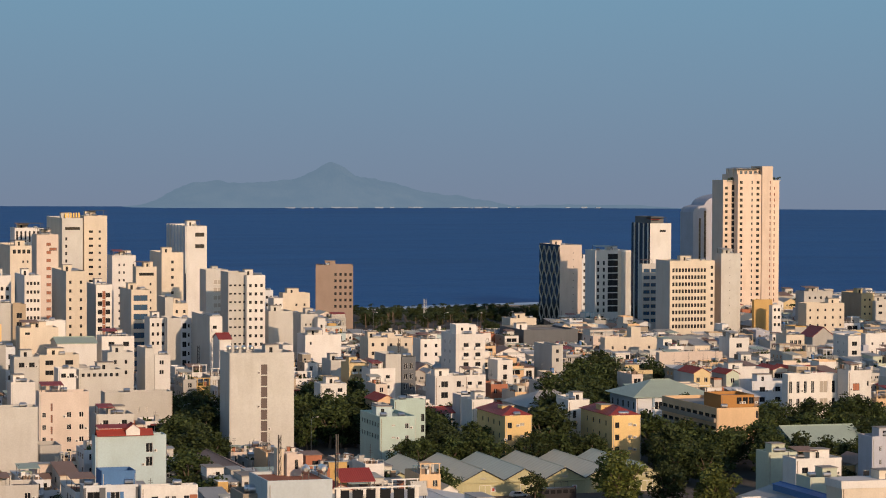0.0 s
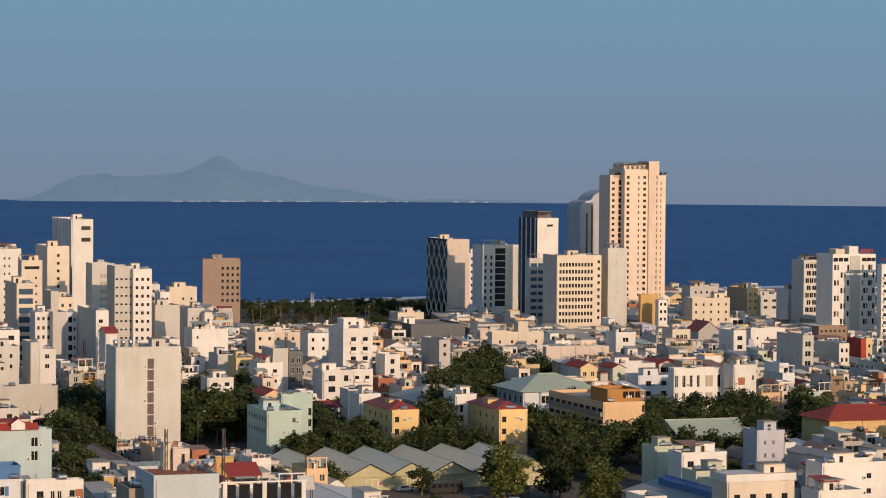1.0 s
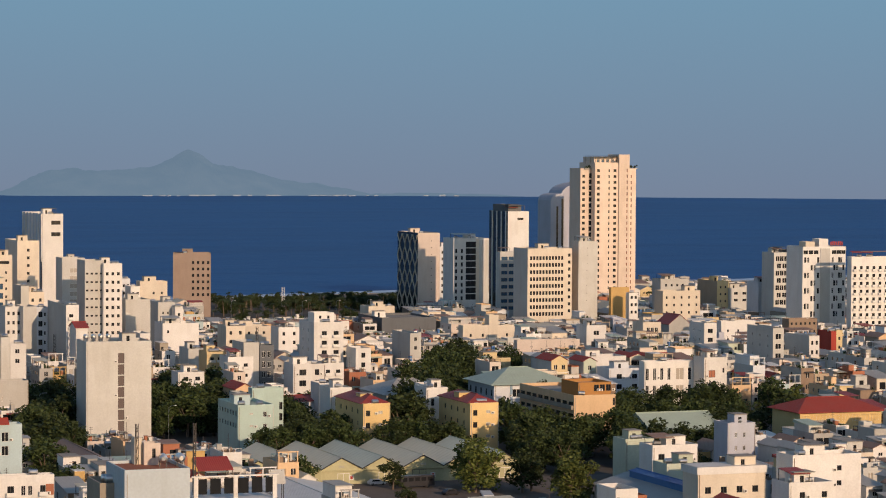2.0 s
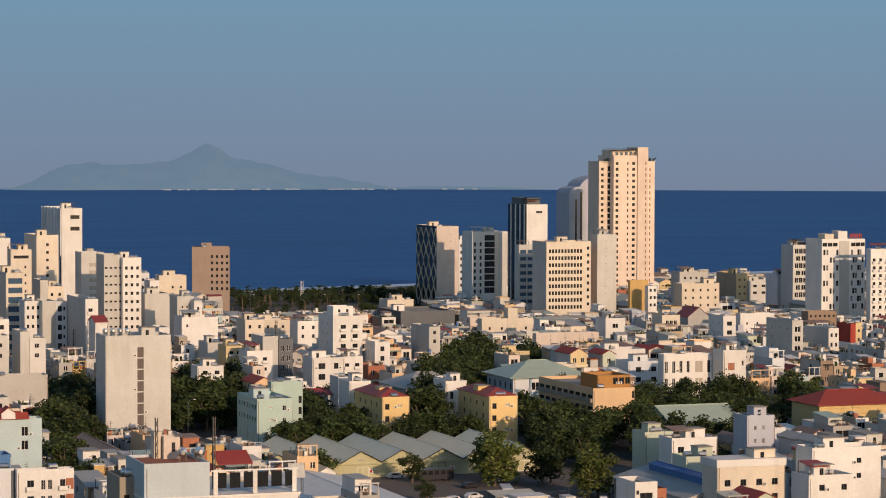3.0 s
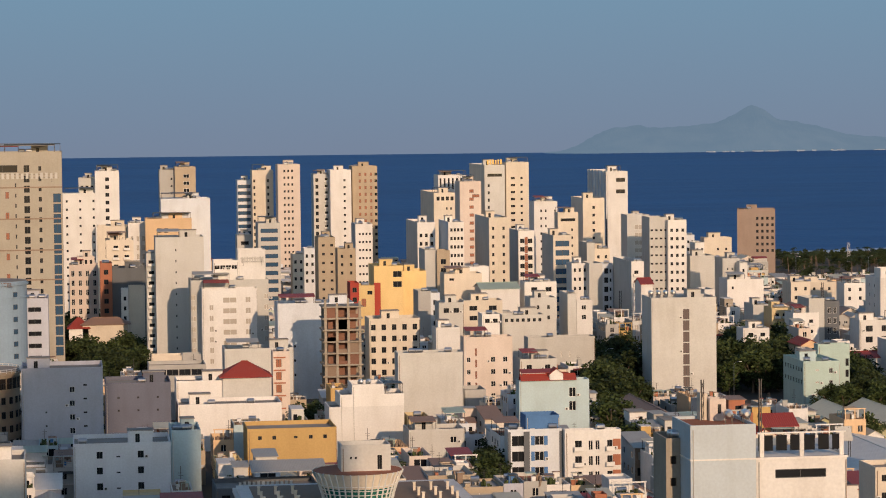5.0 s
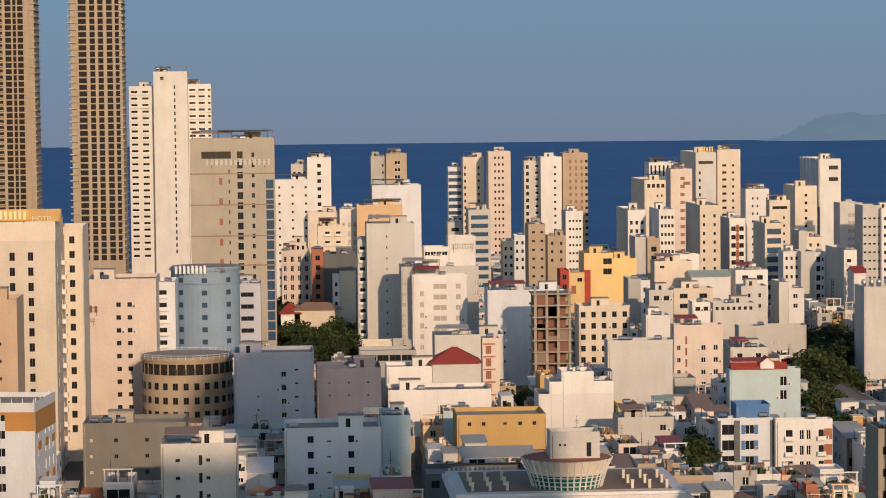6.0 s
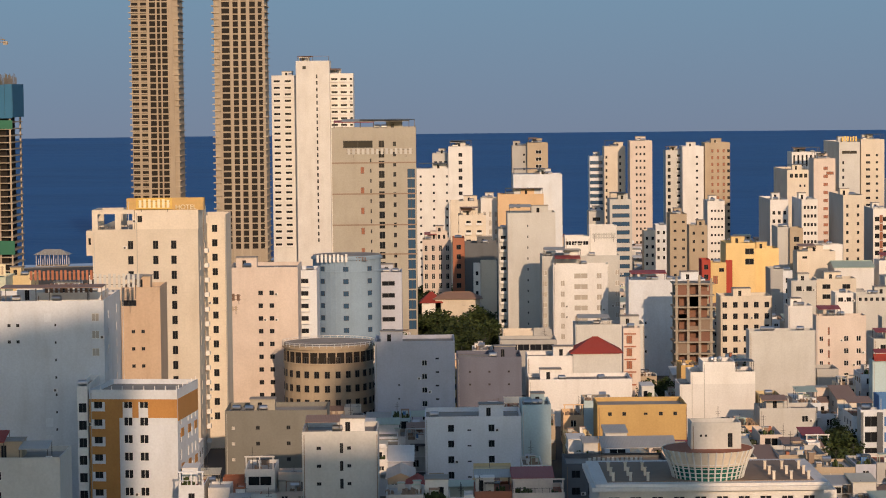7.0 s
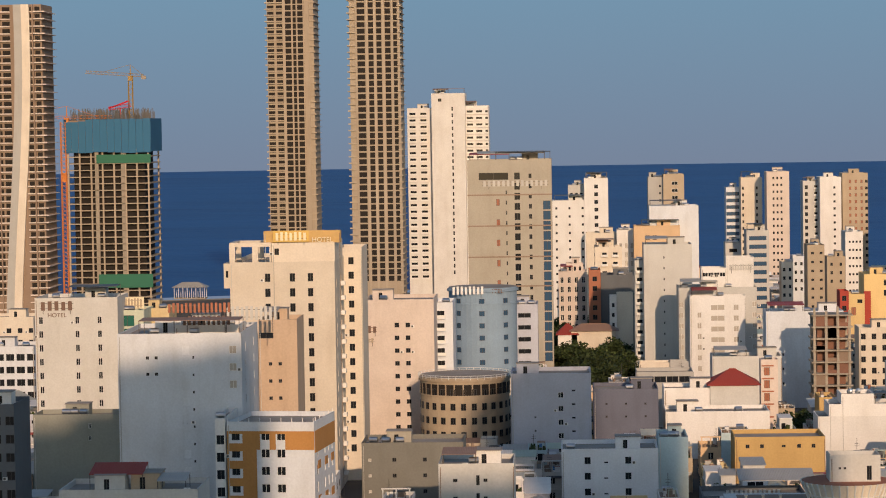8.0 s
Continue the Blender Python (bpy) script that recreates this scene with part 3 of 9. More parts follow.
def mast(x, y, z, h, r=0.35, label="slender lattice radio mast", material="iron"):
    top = thing("radio_mast", label, "mast", (x, y, z))
    corners = [(r, 0), (-r / 2, r * 0.87), (-r / 2, -r * 0.87)]
    for c in corners:
        g = Geo()
        g.rod((*c, 0), (*c, h), 0.07, n=5)
        part("leg", g, material, top)
    g, n = Geo(), int(h / 1.2)
    for i in range(n):
        for k in range(3):
            a, b = corners[k], corners[(k + 1) % 3]
            g.rod((*a, i * h / n), (*b, (i + 1) * h / n), 0.04, n=4)
    part("bracing", g, material, top)
    return top


# ---------------------------------------------------------------- trees
def leaf_cloud(g, rng, centre, radius, count, size):
    for _ in range(count):
        v = Vector((rng.gauss(0, 1), rng.gauss(0, 1), rng.gauss(0, 1))).normalized() * radius * rng.uniform(0.55, 1.05)
        p = Vector(centre) + Vector((v.x, v.y, v.z * 0.75))
        a = Vector((rng.uniform(-1, 1), rng.uniform(-1, 1), rng.uniform(-0.6, 0.6))).normalized() * size * rng.uniform(0.6, 1.3)
        b = a.cross(Vector((rng.uniform(-1, 1), rng.uniform(-1, 1), rng.uniform(-1, 1))).normalized()) * rng.uniform(0.5, 0.9)
        i = len(g.v)
        g.v += [tuple(p - a), tuple(p - b * 0.6), tuple(p + a), tuple(p + b)]
        g.f.append((i, i + 1, i + 2, i + 3))
        g.m.append(0)


def broad_tree(seed, material, label):
    rng = random.Random(seed)
    g = Geo()
    g.rod((0, 0, 0), (0.15, 0.1, 2.6), 0.28, 0.2, 8)
    tips = []
    for k in range(7):
        a = k * 0.9 + rng.uniform(-0.3, 0.3)
        out, up = rng.uniform(1.2, 2.8), rng.uniform(4.2, 6.8)
        mid_p = (out * 0.45 * math.cos(a), out * 0.45 * math.sin(a), 2.5 + (up - 2.5) * 0.45)
        tip = (out * math.cos(a), out * math.sin(a), up)
        g.rod((0.15, 0.1, 2.4), mid_p, 0.15, 0.1, 6)
        g.rod(mid_p, tip, 0.1, 0.03, 6)
        tips.append(tip)
    top = tagged(part("tree", g, "bark", None, label, (0, -400 - 30 * seed, 0)), category="tree", group="street and garden trees")
    g = Geo()
    for tip in tips + [(0.2, 0, 7.0), (0.6, -0.8, 6.2), (-0.7, 0.5, 6.0)]:
        for _ in range(3):
            c = (tip[0] + rng.gauss(0, 0.6), tip[1] + rng.gauss(0, 0.6), tip[2] + rng.gauss(0, 0.5))
            leaf_cloud(g, rng, c, rng.uniform(0.8, 1.4), 46, 0.34)
    for k in range(16):
        a, out = k * 2.4, rng.uniform(0.8, 2.7)
        leaf_cloud(g, rng, (out * math.cos(a), out * math.sin(a), rng.uniform(1.2, 4.2)), rng.uniform(0.8, 1.3), 40, 0.36)
    part("crown", g, material, top)
    return top


def palm_tree(seed):
    rng = random.Random(seed)
    g, p = Geo(), Vector((0, 0, 0))
    for k in range(6):
        q = Vector((0.05 * k * k * 0.6, 0.02 * k * k, 1.5 * (k + 1)))
        g.rod(p, q, 0.2 - 0.018 * k, 0.19 - 0.018 * k, 7)
        p = q
    top = tagged(part("palm_tree", g, "bark", None, "tall coconut palm by the beach", (40, -400 - 30 * seed, 0)), category="palm tree", group="palms along the beach")
    g = Geo()
    for k in range(16):
        a, lift = k * 2.4, rng.uniform(-0.1, 0.9)
        way = Vector((math.cos(a), math.sin(a), 0))
        side = Vector((-way.y, way.x, 0))
        last = None
        for s in range(6):
            u = s / 5
            c = p + way * (2.9 * u) + Vector((0, 0, lift * 2.0 * u - 2.3 * u * u))
            half = side * (0.42 * math.sin(math.pi * (0.12 + 0.85 * u)))
            drop = Vector((0, 0, -0.22))
            row = (c - half + drop, c, c + half + drop)
            if last:
                g.face([last[0], last[1], row[1], row[0]])
                g.face([last[1], last[2], row[2], row[1]])
            last = row
    part("crown", g, "palm", top)
    return top


TREES = [broad_tree(1, "leaf", "leafy dark green tree with a rounded uneven crown"), broad_tree(2, "leaf", "leafy dark green tree with a rounded uneven crown"),
         broad_tree(3, "leaf", "leafy dark green tree with a rounded uneven crown"), broad_tree(4, "leaf_bright", "broad yellow-green tree lit by low sun")]
PALMS = [palm_tree(5), palm_tree(6)]


def free_at(x, y, r=0.0):
    return not any(a - r < x < b + r and c - r < y < d + r for a, b, c, d in HELD)


GROVES = []


def in_grove(x, y):
    for xa, xb, y0, ya, yb, y1 in GROVES:
        if y0 < y < y1:
            k = (y - y0) / (y1 - y0)
            if xa + (ya - xa) * k < x < xb + (yb - xb) * k:
                return True
    return False


def grove(xa, xb, y0, ya, yb, y1, n, size=1.0, kinds=(0, 1, 2), seed=0, keep=True):
    """Trees spread over a sheared piece of ground (its near side from xa to xb, its far side from ya to yb), clear of the buildings."""
    rng = random.Random(seed)
    if keep:
        GROVES.append((xa, xb, y0, ya, yb, y1))
    for _ in range(n):
        for _ in range(8):
            k, u = rng.random(), rng.random()
            x, y = xa + (ya - xa) * k + u * (xb - xa + (yb - ya - xb + xa) * k), y0 + (y1 - y0) * k
            if free_at(x, y, 1.5):
                break
        else:
            continue
        s = size * rng.uniform(0.75, 1.3)
        m = Matrix.Translation((x, y, 0)) @ Matrix.Rotation(rng.uniform(0, 6.28), 4, "Z")
        top = copy_thing((TREES + PALMS)[rng.choice(kinds)], m)
        top.scale = (s * rng.uniform(0.9, 1.25), s * rng.uniform(0.9, 1.25), s)


def plant(x, y, kind, size, turn):
    """One tree standing by itself."""
    top = copy_thing((TREES + PALMS)[kind], Matrix.Translation((x, y, 0)) @ Matrix.Rotation(turn, 4, "Z"))
    top.scale = (size * 1.1, size, size)


for ob in TREES + PALMS:
    HELD.append((ob.location.x - 4, ob.location.x + 4, ob.location.y - 4, ob.location.y + 4))


def name_bars(x0, x1, y, z0, z1, material, n, label, backing=None, name="sign", stand=0.9):
    """A name drawn as plain upright bars, on a board where there is one, held by two brackets."""
    top = thing(name, label, "sign", ((x0 + x1) / 2, y, z0))
    w, h = x1 - x0, z1 - z0
    if backing:
        g = Geo()
        g.box(-w / 2 - 0.4, w / 2 + 0.4, -0.02, 0.10, -0.3, h + 0.3)
        part("board", g, backing, top)
    pitch = w / n
    for i in range(n):
        g = Geo()
        g.box(-w / 2 + pitch * (i + 0.22), -w / 2 + pitch * (i + 0.78), -0.16, -0.02, 0, h * (1.0 if i % 3 else 0.92))
        part("letter", g, material, top)
    for k in (0.2, 0.75):
        g = Geo()
        g.box(-w / 2, w / 2, -0.02, 0.06, h * k - 0.05, h * k + 0.05)
        part("rail", g, "iron", top)
    for x in (-w * 0.4, w * 0.4):
        g = Geo()
        g.box(x - 0.06, x + 0.06, 0.1 if backing else -0.02, 0.3, -stand, h * 0.6)
        part("bracket", g, "iron", top)
    return top


def air_unit(x, y, z, turn=0.0):
    top = thing("air_conditioner", "grey outdoor air conditioning unit on a roof", "air conditioner", (x, y, z), "rooftop air conditioners", turn=turn)
    g = Geo()
    g.box(-0.5, 0.5, -0.2, 0.2, 0.1, 0.9)
    part("casing", g, "frame_white", top)
    g = Geo()
    g.rod((0.1, -0.2, 0.5), (0.1, -0.23, 0.5), 0.32, n=12)
    part("fan_grille", g, "iron", top)
    g = Geo()
    g.box(-0.4, 0.4, -0.18, 0.18, 0.0, 0.1)
    part("foot", g, "iron", top)
    return top


def crown(x0, x1, y, d, h, seed, wall="white"):
    """What stands on a flat roof: stair heads, tanks, units, a sun roof."""
    rng = random.Random(seed)
    w, z = x1 - x0, h - 0.9
    if w > 5.5 and d > 7:
        rw = min(5.0, w * 0.45)
        x = rng.uniform(x0 + 0.5, x1 - rw - 0.5)
        yy = y + rng.uniform(0.35, 0.6) * (d - 4.5)
        rooftop(x, x + rw, yy, yy + 3.8, z, wall)
    if h > 34 and w > 7 and rng.random() < 0.6:
        span = rng.uniform(0.5, 0.9) * w
        xa = rng.choice((x0 + 0.3, x1 - 0.3 - span))
        canopy(xa, xa + span, y + 0.5, y + min(d - 0.6, 7), h + rng.uniform(1.6, 2.6), z, rng.choice(("frame_dark", "frame_dark", "sheet_brown")), rise=0.15)
    for _ in range(rng.choice((0, 1, 1, 2, 3)) if h < 70 else 1):
        water_tank(rng.uniform(x0 + 1.4, x1 - 1.4), y + rng.uniform(1.2, 2.6), z, rng.uniform(-0.3, 0.3))
    if rng.random() < 0.4 and w > 6:
        air_unit(rng.uniform(x0 + 1, x1 - 1), y + rng.uniform(0.9, 1.6), z)
    if rng.random() < 0.3 and w > 7:
        canopy(x0 + 0.6, x0 + w * 0.5, y + 0.6, y + min(d - 1, 6), z + 2.6, z, rng.choice(("sheet_grey", "sheet_brown", "sheet_red")))


def fins(parent, x_positions, y, z0, z1, wide, out, material, name="rib"):
    for x in x_positions:
        g = Geo()
        g.box(x - wide / 2, x + wide / 2, y - out, y + 0.02, z0, z1)
        part(name, g, material, parent)


def side_fins(parent, w, d, spots, z0, z1, wide, out, material, name="rib"):
    for v in spots:
        g = Geo()
        g.box(-w / 2 - out, -w / 2 + 0.02, v - wide / 2, v + wide / 2, z0, z1)
        part(name, g, material, parent)


def wavy_ribs(parent, w, d, h, count, material):
    """Pale ribs that swing from side to side up a dark glass wall."""
    pitch = d / count
    for k in range(count):
        for sign in (-1, 1):
            g, n = Geo(), 40
            pts = [(pitch * (k + 0.5) + sign * pitch * 0.42 * (0.5 + 0.5 * math.cos(2 * math.pi * i / n * 3.5)), h - 1.0 - (h - 2) * i / n) for i in range(n + 1)]
            for (a, za), (b, zb) in zip(pts, pts[1:]):
                x, t = -w / 2 - 0.35, 0.28
                g.face([(x, a + t, za), (x, a - t, za), (x, b - t, zb), (x, b + t, zb)])
                g.face([(x, a - t, za), (x + 0.35, a - t, za), (x + 0.35, b - t, zb), (x, b - t, zb)])
                g.face([(x + 0.35, a + t, za), (x, a + t, za), (x, b + t, zb), (x + 0.35, b + t, zb)])
            part("rib", g, material, parent)


def lattice_beam(g, a, b, r, n):
    """A square lattice girder from a to b."""
    a, b = Vector(a), Vector(b)
    w = (b - a).normalized()
    u = w.cross(Vector((0, 1, 0)) if abs(w.y) < 0.9 else Vector((1, 0, 0))).normalized() * r
    s = w.cross(u).normalized() * r
    corner = [u + s, u - s, -u - s, -u + s]
    for c in corner:
        g.rod(a + c, b + c, r * 0.16, n=4)
    for i in range(n):
        p, q = a.lerp(b, i / n), a.lerp(b, (i + 1) / n)
        for k in range(4):
            g.rod(p + corner[k], q + corner[(k + 1) % 4], r * 0.1, n=3)


def tower_crane(x, y, z, mast_h, jib, back, material, label, lift=0.0):
    top = thing("tower_crane", label, "crane", (x, y, z))
    g = Geo()
    lattice_beam(g, (0, 0, 0), (0, 0, mast_h), 0.9, int(mast_h / 2.2))
    part("crane_mast", g, material, top)
    g = Geo()
    lattice_beam(g, (-back, 0, mast_h), (jib, 0, mast_h + lift), 0.6, 14)
    part("jib", g, material, top)
    g = Geo()
    g.box(math.copysign(abs(back), -back) - 1, math.copysign(abs(back), -back) + 1, -0.6, 0.6, mast_h - 1.6, mast_h)
    part("counterweight", g, "concrete", top)
    g = Geo()
    g.box(-0.9, 0.9, -1.6, -0.9, mast_h - 2.2, mast_h - 0.2)
    part("cab", g, material, top)
    g = Geo()
    g.rod((0, 0, mast_h), (0, 0, mast_h + 5), 0.3, 0.12, 5)
    g.rod((0, 0, mast_h + 5), (jib * 0.7, 0, mast_h + lift * 0.7), 0.08, n=4)
    g.rod((0, 0, mast_h + 5), (-back, 0, mast_h), 0.08, n=4)
    part("tie_bar", g, material, top)
    return top


def car(x, y, turn, paint, label):
    top = thing("car", label, "car", (x, y, 0), "cars in the yard", turn=turn)
    g = Geo()
    prof = [(-2.1, 0.3), (2.1, 0.3), (2.15, 0.75), (1.3, 0.85), (0.7, 1.4), (-1.3, 1.42), (-2.0, 0.9), (-2.15, 0.7)]
    for s in (-0.85, 0.85):
        g.face([(a, s, b) for a, b in (prof if s < 0 else prof[::-1])])
    for (a, b), (c, e2) in zip(prof, prof[1:] + prof[:1]):
        g.face([(a, -0.85, b), (c, -0.85, e2), (c, 0.85, e2), (a, 0.85, b)])
    part("body", g, paint, top)
    for s in (-0.86, 0.86):
        g = Geo()
        g.face([(0.6, s, 0.95), (0.4, s, 1.33), (-1.2, s, 1.34), (-1.6, s, 0.95)])
        part("side_window", g, "glass", top)
    for wx in (-1.35, 1.35):
        for s in (-0.75, 0.75):
            g = Geo()
            g.rod((wx, s - 0.1, 0.32), (wx, s + 0.1, 0.32), 0.32, n=12)
            part("wheel", g, "tyre", top)
    return top


def lorry(x, y, turn, box_paint, label, long=9.0):
    top = thing("bus", label, "bus", (x, y, 0), turn=turn)
    g = Geo()
    g.box(-long / 2, long / 2, -1.2, 1.2, 0.5, 3.0)
    part("body", g, box_paint, top)
    for s in (-1.21, 1.21):
        for k in spread(-long / 2 + 1.2, long / 2 - 1.2, 5):
            g = Geo()
            g.box(k - 0.6, k + 0.6, s - 0.01, s + 0.01, 1.7, 2.6)
            part("side_window", g, "glass", top)
    for wx in (-long / 2 + 1.8, long / 2 - 1.8):
        for s in (-1.0, 1.0):
            g = Geo()
            g.rod((wx, s - 0.15, 0.5), (wx, s + 0.15, 0.5), 0.5, n=14)
            part("wheel", g, "tyre", top)
    return top


def street_lamp(x, y, h=9.0):
    top = thing("street_lamp", "grey steel street lamp with a curved arm", "street lamp", (x, y, 0), "street lamps")
    g = Geo()
    g.rod((0, 0, 0), (0, 0, h), 0.11, 0.07, 6)
    g.rod((0, 0, h), (0.6, 0, h + 0.5), 0.06, 0.05, 6)
    g.rod((0.6, 0, h + 0.5), (1.8, 0, h + 0.6), 0.05, 0.05, 6)
    part("pole", g, "steel", top)
    g = Geo()
    g.box(1.5, 2.2, -0.12, 0.12, h + 0.5, h + 0.65)
    part("lamp_head", g, "frame_white", top)
    return top


def glass_terrace(x0, x1, y, d, z, h):
    """A roof terrace closed by tall panes between white posts."""
    top = thing("terrace_screen", "glass screen between white posts round a roof terrace", "glass screen", ((x0 + x1) / 2, y, z))
    w, n = x1 - x0, 6
    for u in spread(-w / 2 + 0.3, w / 2 - 0.3, 3):
        g = Geo()
        g.box(u - 0.3, u + 0.3, 0, 0.3, 0, h)
        part("post", g, "white", top)
    g = Geo()
    g.box(-w / 2 - 0.3, w / 2 + 0.3, -0.02, 0.32, h, h + 0.2)
    part("top_rail", g, "frame_white", top)
    for a in spread(-w / 2 + w / 12, w / 2 - w / 12, n):
        g = Geo()
        g.box(a - w / 12 + 0.35, a + w / 12 - 0.1, 0.12, 0.16, 0.9, h - 0.2)
        part("pane", g, "glass", top)
    return top


def solar_heater(x, y, z):
    """A tilted collector on a steel frame with a small drum behind."""
    top = thing("solar_heater", "grey tilted solar water heater on a roof terrace", "solar heater", (x, y, z))
    g = Geo()
    for u in (-0.8, 0.8):
        g.rod((u, 0, 0), (u, 0, 2.4), 0.06, n=4)
        g.rod((u, 0.9, 0), (u, 0.9, 4.0), 0.06, n=4)
    part("stand", g, "iron", top)
    g = Geo()
    g.face([(-1.1, -0.2, 2.3), (1.1, -0.2, 2.3), (1.1, 1.0, 4.1), (-1.1, 1.0, 4.1)])
    g.face([(-1.1, 1.05, 4.0), (1.1, 1.05, 4.0), (1.1, -0.15, 2.2), (-1.1, -0.15, 2.2)])
    part("collector", g, "pale_grey", top)
    return top


def sail_tower(x0, x1, y, d, h):
    """A tall apartment tower with stacked balconies and two curved bands up its front."""
    w = x1 - x0
    top = tall_frame("apartment_tower", "tall beige apartment tower with balconies and a curved pale band", x0, x1, y, d, h, 3.1, "brown",
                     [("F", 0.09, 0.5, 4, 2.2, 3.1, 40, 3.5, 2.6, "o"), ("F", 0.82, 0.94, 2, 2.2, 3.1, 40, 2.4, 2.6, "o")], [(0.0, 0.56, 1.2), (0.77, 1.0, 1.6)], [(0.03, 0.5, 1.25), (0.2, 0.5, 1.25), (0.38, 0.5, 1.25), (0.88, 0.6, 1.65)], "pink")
    for k, (material, shift, wide, out) in enumerate((("grey", 0.57, 3.4, 1.5), ("cream", 0.68, 3.4, 1.9))):
        g, n = Geo(), 30
        rows = []
        for i in range(n + 1):
            z = h * i / n
            x = -w / 2 + shift * w + 3.2 * math.sin((z / h - 0.35) * 3.0)
            rows.append((x, z))
        for (xa, za), (xb, zb) in zip(rows, rows[1:]):
            hw = wide / 2
            g.face([(xa - hw, -out, za), (xa + hw, -out, za), (xb + hw, -out, zb), (xb - hw, -out, zb)])
            g.face([(xa - hw, 0, za), (xa - hw, -out, za), (xb - hw, -out, zb), (xb - hw, 0, zb)])
            g.face([(xa + hw, -out, za), (xa + hw, 0, za), (xb + hw, 0, zb), (xb + hw, -out, zb)])
        part("curved_band", g, material, top)
    return top


def building_site(x0, x1, y, d, floors, storey, net_top):
    """A tower shell under construction, with safety nets, a hoist and cranes."""
    w, h = x1 - x0, floors * storey
    # the core is painted near-black in place of shade inside the open floors
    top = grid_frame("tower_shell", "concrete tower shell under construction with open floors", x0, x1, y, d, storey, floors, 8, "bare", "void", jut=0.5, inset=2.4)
    for u in (-w * 0.14, w * 0.18):
        g = Geo()
        g.box(u - 0.8, u + 0.8, -0.5, 0.4, 0, h)
        part("pier", g, "concrete", top)
    for z0, z1, material in ((h - 6, h - 2.2, "net_green"), (10, 16, "net_green")):
        g = Geo()
        g.box(-w * 0.14, w / 2 + 0.9, -0.95, -0.85, z0, z1)
        part("safety_net", g, material, top)
    net = thing("safety_screen", "blue safety screen wrapped round the top floors of a tower shell", "safety screen", ((x0 + x1) / 2, y, h))
    n = 12
    for side in range(n):
        g = Geo()
        a, b = -w / 2 - 1 + (w + 2) * side / n, -w / 2 - 1 + (w + 2) * (side + 1) / n
        g.box(a + 0.05, b - 0.05, -1.3 - 0.12 * (side % 2), -1.1, -1.0 - (0.3, 0.2, 0.4, 0.3, 0.0, 0.0, 0.2, 0.3, 0.5, 0.6, 0.4, 0.4)[side], net_top - h - (1.2, 1.2, 0.9, 0.2, 0.0, 0.2, 0.1, 0.0, 0.1, 0.0, 0.2, 0.0)[side])
        part("net_panel", g, "net_blue", net)
    for sx in (-1, 1):
        g = Geo()
        g.box(sx * (w / 2 + 1.1) - 0.1, sx * (w / 2 + 1.1) + 0.1, -1.1, d + 1, -1.0, net_top - h)
        part("net_panel", g, "net_blue", net)
    g = Geo()
    g.box(-w / 2 + 0.5, w / 2 - 0.5, 0.5, d - 0.5, 0.0, net_top - h - 0.5)
    part("shuttering", g, "brown", net)
    rng = random.Random(4)
    g = Geo()
    for _ in range(420):
        x, yy = rng.uniform(-w / 2 + 1, w / 2 - 1), rng.uniform(0.6, d - 1)
        g.rod((x, yy, net_top - h - 0.5), (x + rng.uniform(-0.2, 0.2), yy, net_top - h + rng.uniform(1.5, 5.0)), 0.13, n=3)
    tagged(part("rebar", g, "frame_dark", net), kind="stuff")
    hoist = thing("builders_hoist", "orange lattice hoist mast fixed to a tower shell", "hoist", (x0 - 1.2, y - 2.0, 0))
    g = Geo()
    lattice_beam(g, (0, 0, 0), (0, 0, net_top - 1), 1.1, 46)
    part("hoist_mast", g, "crane_orange", hoist)
    g = Geo()
    g.box(-0.6, 0.9, -0.4, 1.2, h - 14, h - 10)
    part("hoist_cage", g, "crane_orange", hoist)
    tower_crane(x0 - 1.0, y + 6, net_top - 6, 7.0, 20.0, 26.0, "crane_orange", "orange crane boom at the top of a tower shell")
    tower_crane(x0 + w * 0.74, y + 12, net_top - 2, 21.0, -20.0, -6.0, "crane_yellow", "yellow tower crane above a tower shell", 2.0)
    red = thing("formwork_beam", "red steel formwork beams on top of a tower shell", "formwork", (x0 + w * 0.62, y + 8, net_top))
    g = Geo()
    lattice_beam(g, (-5, 0, 4.6), (5, 0, 6.0), 0.7, 6)
    g.rod((-5, 0, 4.6), (4, 0, 7.8), 0.4, n=5)
    g.rod((0, 0, -0.5), (0, 0, 5), 0.5, n=6)
    part("beam", g, "crane_red", red)
    return top


